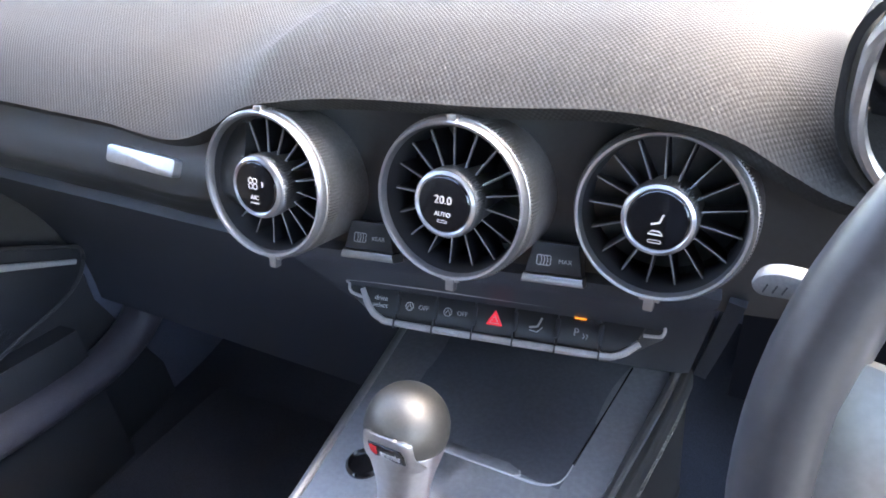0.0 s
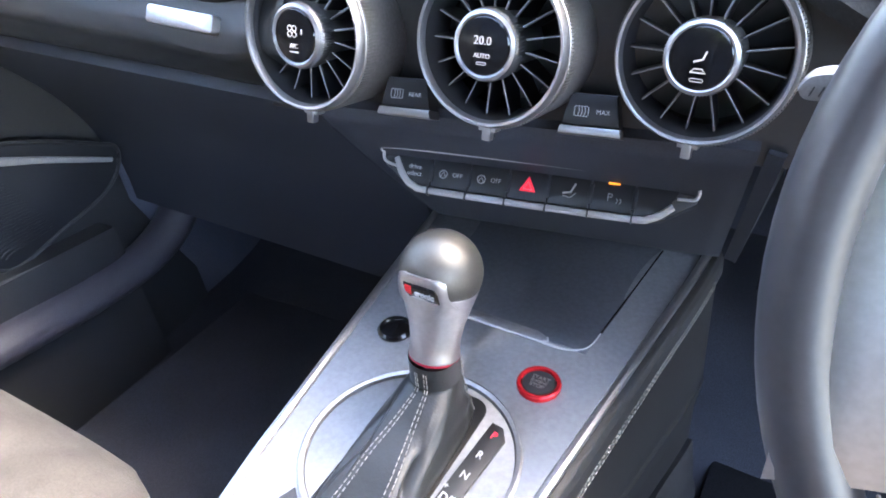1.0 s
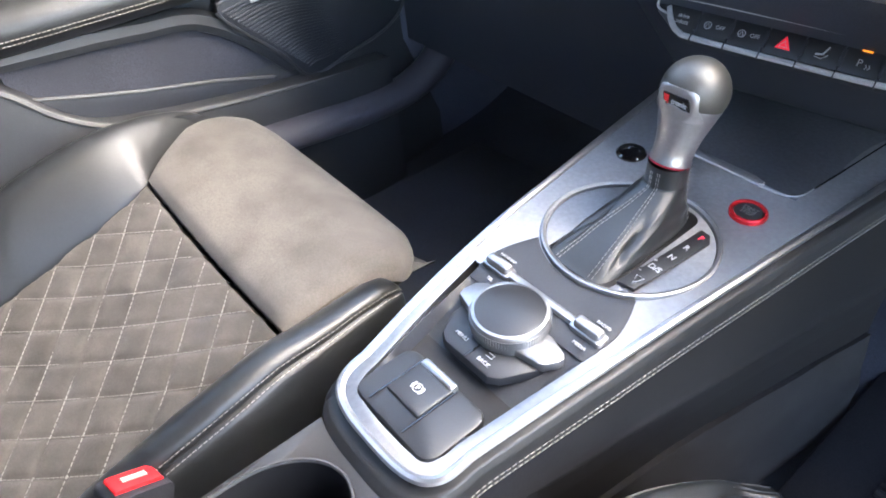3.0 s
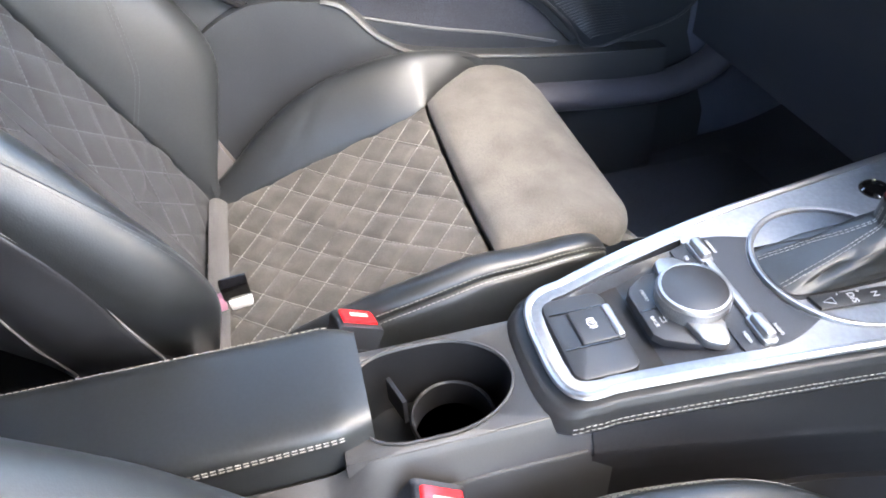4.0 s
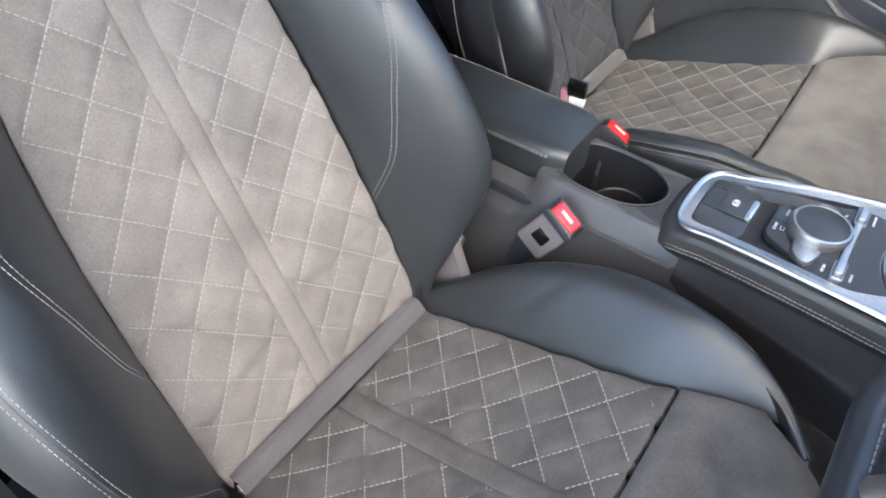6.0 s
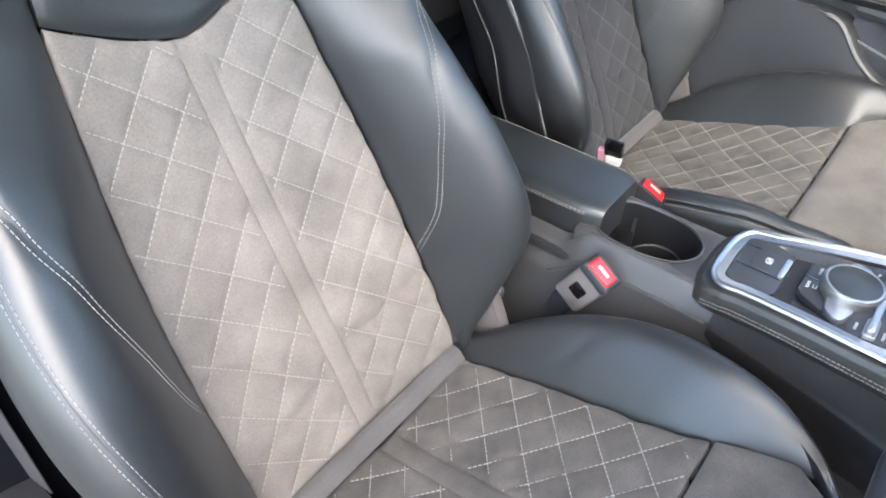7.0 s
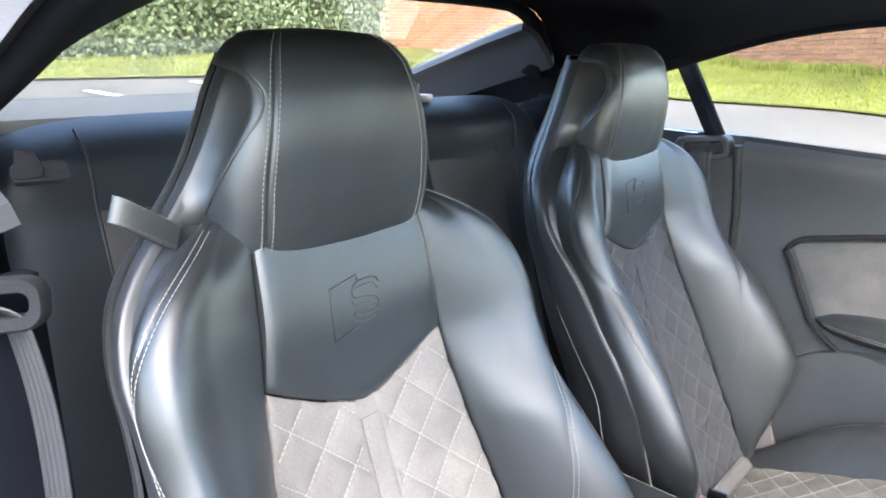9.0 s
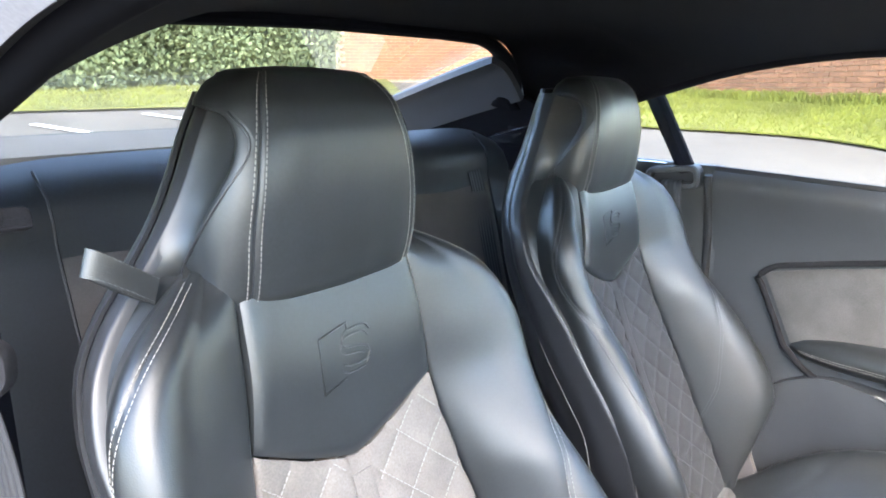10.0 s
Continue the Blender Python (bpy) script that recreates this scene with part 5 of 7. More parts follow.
for i in range(n):
    j = (i + 1) % n
    bm.faces.new((inner[i], inner[j], outer[j], outer[i]))
lows = [bm.verts.new(v.co - Vector((0, 0, 0.012))) for v in inner]
for i in range(n):
    j = (i + 1) % n
    bm.faces.new((inner[j], inner[i], lows[i], lows[j]))
part("metal_plate", bm, ALU, console, "brushed aluminium plate")
LIDW = lambda y: 0.070 + 0.10 * (y + 0.045)
# bright raised edges and the U round the rear
bm = bmesh.new()
tube(bm, [u_offset(k, -0.004, 0.0008) for k in U_STEPS if abs(k) < 0.99], 0.0038, 8, flat=0.7)
part("metal_edge", bm, SATIN, console, "bright rounded metal edge")
bm = bmesh.new()
U_TAIL = [k for k in U_STEPS if u_path(k)[1] < -0.2752]


def u_band(k, v):
    x, y = u_path(k, 0.003)
    xi, yi = u_path(k, 0.0165)
    return con(x + (xi - x) * v, y + (yi - y) * v, 0.0002)


sheet(bm, u_band, U_TAIL, lin(0, 1, 7), 0.010, 0.0006, 0.1, (0, 0, 1))
part("metal_rail", bm, ALU, console, "aluminium frame rounded at the rear", sharp=50)
# storage lid with latch
bm = bmesh.new()
sheet(bm, lambda u, v: con(u * (LIDW(v) + 0.0005), v, 0.0014), lin(-1, 1, 17), lin(-0.044, 0.10, 15), 0.006, 0.0012, 0.05, (0, 0, 1))
part("storage_lid", bm, LID, console, "dark brushed metal storage lid")
bm = bmesh.new()
tube(bm, spline([con(0.038, -0.0475, 0.0012), con(0.054, -0.0470, 0.0012), con(0.066, -0.0425, 0.0012), con(0.0715, -0.034, 0.0012), con(0.0735, -0.018, 0.001)], 24), lambda t: 0.0011 * (1 - 0.5 * t), 6)
part("lid_edge", bm, BRIGHT_TRIM, console)
bm = bmesh.new()
tube(bm, [con(0.0732, -0.020, 0.0010), con(0.080, 0.04, 0.0010), con(0.0865, 0.098, 0.0010)], 0.0010, 6)
part("lid_joint", bm, GLOSS_BLACK, console)
bm = bmesh.new()
slab(bm, [(CX + x, y) for x, y in ((-0.054, -0.0480), (0.037, -0.0480), (0.0415, -0.0450), (0.0395, -0.0415), (0.030, -0.0370), (-0.054, -0.0370))], 0.6145, 0.6195, 0.0012)
latch = part("lid_latch", bm, ALU, console, "flat aluminium lid catch")
bm = bmesh.new()
tube(bm, [(CX + x, y, 0.6192) for x, y in ((-0.054, -0.0482), (0.037, -0.0482), (0.0412, -0.0452), (0.0395, -0.0420))], 0.0009, 6)
part("latch_edge", bm, BRIGHT_TRIM, latch, "thin bright edge")
# start button
bm = bmesh.new()
SB = Matrix.Translation((0.030, -0.086, 0.6155)) @ Matrix.Scale(0.88, 4)
lathe(bm, [(0.0180, -0.004), (0.0180, 0.003), (0.0168, 0.0048), (0.0145, 0.0042), (0.0135, 0.001)], 40, SB)
start = part("start_button", bm, RED_METAL, console, "red ring of the start button")
bm = bmesh.new()
lathe(bm, [(0.0137, -0.002), (0.0137, 0.0022), (0.0128, 0.0032), (0.0, 0.0036)], 36, SB)
part("button_cap", bm, SHELL, start, "dark grey push cap")
words("START", 0.0052, SB @ pose(0, 0.0042, 0.0038), KNURL, start)
words("STOP", 0.0052, SB @ pose(0, -0.0045, 0.0038), KNURL, start)
words("ENGINE", 0.0040, SB @ pose(0, 0, 0.0038), KNURL, start)
# socket cap beside the lever
bm = bmesh.new()
lathe(bm, [(0.0145, -0.004), (0.0145, 0.003), (0.0125, 0.0052), (0.0115, 0.002), (0.0, 0.0025)], 32, Matrix.Translation((-0.094, -0.083, 0.614)))
part("socket_cap", bm, GLOSS_BLACK, console, "round black socket cap")
# gear ring and gate
bm = bmesh.new()
RM = Matrix.Translation((CX + RING_C[0], RING_C[1], CON_Z(RING_C[1])))
lathe(bm, [(RING_R + 0.0015, -0.002), (RING_R + 0.001, 0.0014), (RING_R - 0.0005, 0.0020), (RING_R - 0.0032, 0.0012), (RING_R - 0.0042, -0.006)], 72, RM)
part("gear_ring", bm, SATIN_DIM, console, "polished ring round the gear lever")
bm = bmesh.new()
lathe(bm, [(RING_R - 0.004, -0.0015), (0.0, -0.0015), (0.0, -0.010), (RING_R - 0.004, -0.010)], 64, RM)
part("gate_plate", bm, ALU, console, "satin plate inside the ring")
# no recess is cut: a flat slab, the slot's shade in its black
bm = bmesh.new()
slab(bm, rounded(0.066, 0.130, 0.012, 4, -0.004, -0.003), -0.006, -0.0008, 0.0006, RM)
part("gate_slot", bm, CUP_DARK, console, "flat black slab for the dark recess round the boot")
# position marks strip
GM = RM @ pose(0.041, -0.001, 0.0, 0, 0, -4) @ Matrix.Diagonal((0.88, 0.94, 1, 1))
bm = bmesh.new()
slab(bm, [(-0.010, -0.055), (0.007, -0.052), (0.009, 0.040), (0.002, 0.049), (-0.008, 0.049), (-0.008, -0.026), (-0.010, -0.028)], -0.001, 0.0016, 0.0006, GM)
marks = part("gear_strip", bm, SHELL, console, "black strip with gear letters")
for txt, yy, mt in (("P", 0.039, RED_LIT), ("R", 0.020, WHITE_MARK), ("N", 0.001, WHITE_MARK), ("D/S", -0.020, WHITE_MARK)):
    words(txt, 0.0085, GM @ pose(0, yy, 0.0018), mt, marks, bold=0.0001)
words("+", 0.007, GM @ pose(-0.0065, -0.012, 0.0018), WHITE_MARK, marks)
words("-", 0.009, GM @ pose(-0.0065, -0.030, 0.0018), WHITE_MARK, marks)
bm = bmesh.new()
tri = [Vector((-0.004, -0.037, 0.0018)), Vector((0.004, -0.037, 0.0018)), Vector((0, -0.047, 0.0018))]
tube(bm, [GM @ p for p in tri], 0.0004, 4, closed=True)
part("gear_arrow", bm, WHITE_MARK, marks)

# gear lever: leather boot, metal neck, ball
lever = thing("gear_lever", "gear lever with grey metal ball and stitched leather boot", "gear lever", (CX - 0.008, -0.178, 0.612))
KN, RB = Vector((0.008, 0.057, 0.1115)), Vector((0.008, 0.041, 0.053))
bm = bmesh.new()


def boot(u, v):
    """A stitched sleeve: round under the band, spreading to the long slot, with slack folds."""
    a = 2 * math.pi * u
    w = min(1.0, v / 0.66)
    ease = 1 - w
    c = Vector((0.004, -0.001, 0)).lerp(RB, w ** 0.85)
    ca, sa = math.cos(a), math.sin(a)
    sq = 0.34 + 0.60 * w * w
    rx = 0.0166 + 0.0144 * ease ** 0.95 * (1 - 0.55 * max(0.0, sa))
    ry = 0.0166 + 0.0462 * ease ** 1.15
    slack = min(1.0, 5 * v) * min(1.0, 1.5 * ease)
    wr = 1 + 0.055 * math.sin(4 * a + 6 * v) * slack + 0.030 * math.sin(20 * v + 3 * a) * slack + 0.10 * noise.noise((ca * 3, sa * 3, v * 5)) * slack
    fold = 0.012 * math.exp(-((v - 0.22) / 0.09) ** 2 - ((a - 5.45) / 0.26) ** 2) + 0.008 * math.exp(-((v - 0.34) / 0.12) ** 2 - ((a - 3.75) / 0.25) ** 2)
    sag = 0.004 * math.exp(-((v - 0.16) / 0.12) ** 2) * max(0.0, -sa)
    x = rx * wr * math.copysign(abs(ca) ** sq, ca)
    y = ry * wr * math.copysign(abs(sa) ** sq, sa) - sag
    return (c.x + x - fold * ca, c.y + y - fold * sa, (RB.z + 0.003) * v + 0.0005)


sheet(bm, boot, lin(0, 1, 121), lin(0, 1, 57))
part("leather_boot", bm, LEATHER_OLD, lever, "creased black leather boot", sharp=60)
bm = bmesh.new()
for u in (0.712, 0.728, 0.768, 0.784, 0.40, 0.10):
    dashes(bm, [Vector(boot(u, v)) * 1.0 + Vector((math.cos(2 * math.pi * u), math.sin(2 * math.pi * u), 0.2)) * 0.0008 for v in lin(0.02, 0.97, 40)], 0.0030, 0.0014, 0.0004)
part("boot_stitching", bm, THREAD, lever, "pale stitched seams")
LV = Matrix.Translation(RB) @ (KN - RB).to_track_quat("Z", "Y").to_matrix().to_4x4()
H = (KN - RB).length
bm = bmesh.new()
lathe(bm, [(0.0150, 0.0010), (0.0166, 0.0012), (0.0167, 0.0026), (0.0150, 0.0032)], 40, LV)
part("red_band", bm, BAND_RED, lever, "thin red metal band")
bm = bmesh.new()
lathe(bm, [(0.0140, 0.002), (0.0166, 0.0030), (0.0168, 0.0055), (0.0160, 0.008), (0.0163, 0.016), (0.0178, 0.026), (0.0205, 0.036), (0.0232, H - 0.015), (0.0247, H - 0.0095), (0.0243, H - 0.0085)], 48, LV)
part("neck", bm, SATIN, lever, "satin metal neck")
bm = bmesh.new()
prof = [(0.0238, H - 0.0105)]
for i in range(17):
    a = radians(-19 + 109 * i / 16)
    prof.append((0.0262 * math.cos(a), H + 0.0262 * math.sin(a)))
lathe(bm, prof, 64, LV)
for v in bm.verts:
    v.co.y = max(v.co.y, KN.y - 0.0225)
part("ball", bm, KNOB_GREY, lever, "grey metal ball knob")
# collar rising from the neck up the front of the ball, flattened for the badge
BADGE_W = curve([-0.018, -0.010, -0.002, 0.006, 0.0095, 0.0115], [0.0205, 0.0205, 0.0180, 0.0168, 0.0155, 0.0115])
bm = bmesh.new()


def collar(u, v):
    z = -0.018 + 0.0295 * v
    x = u * BADGE_W(z)
    r = 0.0276 - 0.0030 * max(0.0, (-z - 0.008) / 0.010)
    y = math.sqrt(max(1e-6, r * r - x * x - (z * (1.0 if z > 0 else 0.72)) ** 2))
    return KN + Vector((x, -min(y, 0.0238) + 0.25 * min(0.0, z + 0.008), z))


sheet(bm, collar, lin(-1, 1, 25), lin(0, 1, 25), 0.006, 0.0005, 0.10, (0, -1, 0))
badge = part("badge_frame", bm, SATIN, lever, "satin collar that frames the badge", sharp=50)
BF = Matrix.Translation(KN) @ pose(0.001, -0.0242, 0.0012, 88, 0, 0) @ Matrix.Diagonal((0.94, 0.94, 1, 1))
bm = bmesh.new()
slab(bm, [(-0.0128, 0.0048), (0.0100, 0.0048), (0.0122, 0.0010), (0.0130, -0.0052), (-0.0085, -0.0052), (-0.0118, -0.0015)], -0.003, 0.0014, 0.0008, BF)
part("badge_plate", bm, GLOSS_BLACK, badge, "black badge plate")
bm = bmesh.new()
slab(bm, [(-0.0108, -0.0012), (-0.0066, -0.0030), (-0.0066, 0.0036), (-0.0114, 0.0036)], 0.0012, 0.0018, 0, BF)
part("badge_mark", bm, RED_GLOSS, badge)
words("tronic", 0.0058, BF @ pose(0.0030, -0.0008, 0.0016), WHITE_MARK, badge, bold=0.0001)

# control panel behind the ring
bm = bmesh.new()


def bowl(u, v):
    y = -0.246 - 0.184 * v
    w = CON_W(y) - 0.0165 - 0.012 * max(0.0, (-y - 0.405) / 0.025) ** 2
    d = 0.0
    t = (y + 0.246) / -0.190
    dip = min(1.0, max(0.0, (t - 0.25) / 0.35)) * (1 if t < 0.72 else max(0.0, (0.80 - t) / 0.08))
    d = -0.013 * dip * min(1.0, (1 - abs(u)) / 0.10)
    return con(u * w, y, -0.002 + d)


sheet(bm, bowl, lin(-1, 1, 41), lin(0, 1, 57), 0.004, 0, 0.1, (0, 0, 1))
panel = part("control_panel", bm, SOFT_BLACK, console, "matt black control panel", sharp=50)
bm = bmesh.new()
FRONT_W = curve([0.0, 0.3, 0.5, 0.8, 1.0], [0.0505, 0.0590, 0.0625, 0.0620, 0.0595])


def front_plate(u, v):
    y = (-0.175 - math.sqrt(0.0752 ** 2 - (0.0505 * u) ** 2)) * (1 - v) - 0.300 * v
    return con(u * FRONT_W(v), y, 0.0010 - 0.0022 * max(0.0, v - 0.7) / 0.3)


sheet(bm, front_plate, lin(-1, 1, 33), lin(0, 1, 17), 0.004, 0.0006, 0.06, (0, 0, 1))
part("panel_front", bm, SOFT_BLACK, panel)
KC = Matrix.Translation((-0.024, -0.311, 0.603))
mmi = thing("rotary_control", "round rotary control with knurled metal rim and black touch top", "control knob", KC)
bm = bmesh.new()
lathe(bm, [(0.0, -0.006), (0.0295, -0.006), (0.0302, 0.004), (0.0302, 0.0125), (0.0290, 0.0150), (0.0268, 0.0155), (0.0262, 0.0143)], 64)
for i in range(90):
    a = 2 * math.pi * i / 90
    box(bm, (0.0010, 0.0010, 0.0075), Matrix.Rotation(a, 4, "Z") @ Matrix.Translation((0.0303, 0, 0.0080)))
part("knob_rim", bm, SATIN_DIM, mmi, "knurled satin metal rim", sharp=40)
bm = bmesh.new()
lathe(bm, [(0.0266, 0.009), (0.0266, 0.0147), (0.0255, 0.0153), (0.0, 0.0149)], 56)
part("touch_top", bm, SHELL, mmi, "black touch surface")
for pts in ([(0.018, 0.010), (0.034, 0.011), (0.049, 0.006), (0.0525, 0.002), (0.052, -0.003), (0.047, -0.012), (0.043, -0.015), (0.038, -0.0155), (0.014, -0.020)], [(-0.020, 0.018), (-0.040, 0.015), (-0.047, 0.008), (-0.049, -0.004), (-0.046, -0.010), (-0.024, -0.016)]):
    bm = bmesh.new()
    slab(bm, pts, -0.004, 0.0042, 0.0018)
    part("wing_key", bm, SATIN_DIM, mmi, "satin metal side key")
bm = bmesh.new()
slab(bm, [(-0.040, -0.008), (-0.040, -0.024), (-0.030, -0.041), (-0.022, -0.046), (0.024, -0.046), (0.032, -0.040), (0.046, -0.012), (0.030, 0.0)], -0.010, -0.002, 0.003)
pad = part("key_pad", bm, SHELL, mmi, "black menu and back keys")
bm = bmesh.new()
box(bm, (0.0012, 0.015, 0.001), Matrix.Translation((0.000, -0.037, -0.0017)))
part("key_gap", bm, GLOSS_BLACK, pad)
words("MENU", 0.0046, pose(-0.016, -0.034, -0.0014, 0, 0, 0), WHITE_MARK, pad)
words("BACK", 0.0046, pose(0.013, -0.039, -0.0014, 0, 0, 0), WHITE_MARK, pad)
bm = bmesh.new()
tube(bm, [(0.010, -0.030, -0.001), (0.0155, -0.030, -0.001), (0.0155, -0.0335, -0.001), (0.010, -0.0335, -0.001)], 0.0005, 4)
part("back_arrow", bm, WHITE_MARK, pad)
# cross bar and the two toggles
bm = bmesh.new()
slab(bm, [(-0.060, -0.2765), (0.016, -0.2765), (0.016, -0.2835), (-0.060, -0.2835)], 0.606, 0.6125, 0.0012)
part("cross_bar", bm, SATIN_DIM, panel, "satin metal bar")
for x, a, b in ((-0.068, "NAV/MAP", "TEL"), (0.025, "RADIO", "MEDIA")):
    M = Matrix.Translation((x, -0.280, 0.613))
    bm = bmesh.new()
    slab(bm, rounded(0.029, 0.0125, 0.003, 3), -0.006, -0.001, 0.001, M)
    tg = part("toggle", bm, SATIN_DIM, panel, "bright metal toggle")
    bm = bmesh.new()
    slab(bm, rounded(0.024, 0.0095, 0.003, 3), -0.003, 0.0055, 0.003, M)
    part("toggle_cap", bm, SATIN_DIM, tg, "polished toggle cap")
    words(a, 0.0040, Matrix.Translation((x + (0.004 if x > 0 else -0.002), -0.268, 0.6112)), WHITE_MARK, tg)
    words(b, 0.0040, Matrix.Translation((x + 0.003, -0.2935, 0.6085)), WHITE_MARK, tg)
# parking brake keys
bm = bmesh.new()
slab(bm, rounded(0.087, 0.056, 0.011, 4, -0.022, -0.401), 0.575, 0.5915, 0.003)
part("key_plate", bm, SHELL, console, "dark grey plate behind the control panel")
for x in (-0.047, -0.009):
    bm = bmesh.new()
    box(bm, (0.0010, 0.050, 0.0012), Matrix.Translation((x, -0.401, 0.5922)))
    part("plate_joint", bm, GLOSS_BLACK, console)
bm = bmesh.new()
slab(bm, rounded(0.0365, 0.034, 0.0025, 3, -0.028, -0.3945), 0.580, 0.5945, 0.002)
k = part("panel_key", bm, SHELL, console, "dark grey parking brake key")
bm = bmesh.new()
slab(bm, rounded(0.036, 0.008, 0.003, 3, -0.028, -0.3775), 0.584, 0.5965, 0.003)
part("key_lip", bm, SATIN, k, "satin metal lip")
bm = bmesh.new()
tube(bm, [(-0.029 + 0.0036 * math.cos(i / 24 * 2 * math.pi), -0.396 + 0.0036 * math.sin(i / 24 * 2 * math.pi), 0.5947) for i in range(24)], 0.0005, 4, closed=True)
for s in (1, -1):
    tube(bm, [(-0.029 + s * 0.0052 * math.cos(radians(d)), -0.396 + 0.0052 * math.sin(radians(d)), 0.5947) for d in range(-40, 41, 10)], 0.0005, 4)
part("brake_sign", bm, WHITE_MARK, k)
words("P", 0.0050, Matrix.Translation((-0.029, -0.396, 0.5948)), WHITE_MARK, k, bold=0.0002)
# cup holder tray
CUP_Z = 0.568
bm = bmesh.new()
n = 64
hole, rim = [], []
for i in range(n):
    a = 2 * math.pi * i / n
    ca, sa = math.cos(a), math.sin(a)
    e = 0.55 if sa < 0 else 1.0
    hx, hyy = 0.046 * math.copysign(abs(ca) ** e, ca), 0.064 * math.copysign(abs(sa) ** e, sa)
    hole.append((hx, hyy))
    rim.append((max(-0.0535, min(0.0535, 0.12 * ca)), max(-0.080, min(0.100, 0.14 * sa))))
mk = lambda pts, z: [bm.verts.new((CX + p[0], -0.532 + p[1], z)) for p in pts]
r0 = mk([(p[0] * 0.90, p[1] * 0.97) for p in rim], CUP_Z - 0.080)
r1, r2 = mk([(p[0] * 0.985, p[1]) for p in rim], CUP_Z - 0.007), mk([(p[0] * 0.955, p[1] * 0.99) for p in rim], CUP_Z - 0.001)
h1, h2 = mk([(p[0] * 1.05, p[1] * 1.04) for p in hole], CUP_Z), mk(hole, CUP_Z - 0.004)
for a, b in ((r0, r1), (r1, r2), (r2, h1), (h1, h2)):
    for i in range(n):
        bm.faces.new((a[i], a[(i + 1) % n], b[(i + 1) % n], b[i]))
cup = part("cup_holder", bm, TRAY, console, "satin dark cup holder with a metal rim", sharp=62)
bm = bmesh.new()
h2, h3 = mk(hole, CUP_Z - 0.003), mk([(p[0] * 0.92, p[1] * 0.94) for p in hole], CUP_Z - 0.075)
for i in range(n):
    bm.faces.new((h2[i], h2[(i + 1) % n], h3[(i + 1) % n], h3[i]))
bm.faces.new(h3)
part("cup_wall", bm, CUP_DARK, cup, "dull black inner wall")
bm = bmesh.new()
tube(bm, [(CX + p[0] * 1.01, -0.532 + p[1] * 1.01, CUP_Z + 0.0005) for p in hole], 0.0013, 6, closed=True)
part("cup_rim", bm, TRAY, cup, "satin dark cup rim")
bm = bmesh.new()
lathe(bm, [(0.036, -0.002), (0.0375, 0.0), (0.036, 0.002), (0.034, 0.0)], 40, Matrix.Translation((CX + 0.002, -0.518, CUP_Z - 0.045)))
lathe(bm, [(0.034, 0.0), (0.034, -0.03), (0, -0.03)], 40, Matrix.Translation((CX + 0.002, -0.518, CUP_Z - 0.045)))
box(bm, (0.030, 0.004, 0.03), Matrix.Translation((CX - 0.016, -0.562, CUP_Z - 0.030)) @ pose(0, 0, 0, 0, 0, 18), 0.001)
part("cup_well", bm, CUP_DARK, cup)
# rear console body and armrest
for s in (1, -1):
    bm = bmesh.new()

    def rear_wall(u, v, s=s):
        y = -0.400 - 0.552 * v
        t = min(1.0, max(0.0, (-0.592 - y) / 0.035))
        t = t * t * (3 - 2 * t)
        prof = [Vector(p).lerp(Vector(q), t) for p, q in (((0.0480, 0.5672), (0.044, 0.545)), ((0.0525, 0.5655), (0.056, 0.535)), ((0.0560, 0.560), (0.064, 0.522)), ((0.0685, 0.534), (0.074, 0.498)), ((0.0700, 0.522), (0.079, 0.44)), ((0.086, 0.25), (0.090, 0.25)))]
        k = u * 5
        i = min(int(k), 4)
        p = prof[i].lerp(prof[i + 1], k - i)
        return (CX + s * p.x, y, p.y)
    sheet(bm, rear_wall, lin(0, 1, 31), lin(0, 1, 61), 0.006, 0, 0.1, (s, 0, 0.3))
    part("rear_side", bm, TRAY, console, "satin dark plastic rear console side")
    bm = bmesh.new()
    tube(bm, spline([(CX + s * 0.0690, -0.425, 0.5335), (CX + s * 0.0685, -0.53, 0.5335), (CX + s * 0.0690, -0.585, 0.526), (CX + s * 0.0750, -0.63, 0.497)], 24), 0.0020, 6)
    part("side_crease", bm, TRAY, console)
bm = bmesh.new()
sheet(bm, lambda u, v: (CX + u * 0.068, -0.605 - 0.34 * v, 0.520), lin(-1, 1, 9), lin(0, 1, 9), 0.01)
part("rear_lid", bm, SHELL, console)
armrest = thing("armrest", "black leather padded armrest lid with pale stitched front", "armrest", (CX - 0.016, -0.72, 0.0))
bm = bmesh.new()


def rest(u, v):
    y = 0.133 - 0.368 * v
    a = u * math.pi
    w, h = 0.056 + 0.004 * v, 0.034
    ca, sa = math.cos(a), math.sin(a)
    nose = 1.0 if v > 0.08 else 0.86 + 0.14 * math.sin(v / 0.08 * math.pi / 2)
    return (w * nose * math.copysign(abs(ca) ** 0.35, ca), y, 0.561 + h * nose * math.copysign(abs(sa) ** 0.45, sa) - 0.004 * v)


b_ = sheet(bm, rest, lin(-1, 1, 61), lin(0, 1, 31))
bm.faces.new([r[0] for r in b_[:-1]])
bm.faces.new([r[-1] for r in b_[:-1]])
part("arm_pad", bm, LEATHER, armrest, "padded leather", sharp=50)
bm = bmesh.new()
for u in (0.085, 0.115, 0.80):
    dashes(bm, [Vector(rest(u, v)) + Vector((0, 0, 0.0012)) for v in lin(0.06, 0.95, 60)], 0.0040, 0.0018, 0.0006)
part("arm_stitching", bm, THREAD, armrest, "pale stitches")
bm = bmesh.new()
slab(bm, rounded(0.124, 0.345, 0.02, 4, 0.004, -0.045), 0.47, 0.537, 0.006)
part("arm_base", bm, SHELL, armrest, "plastic base")

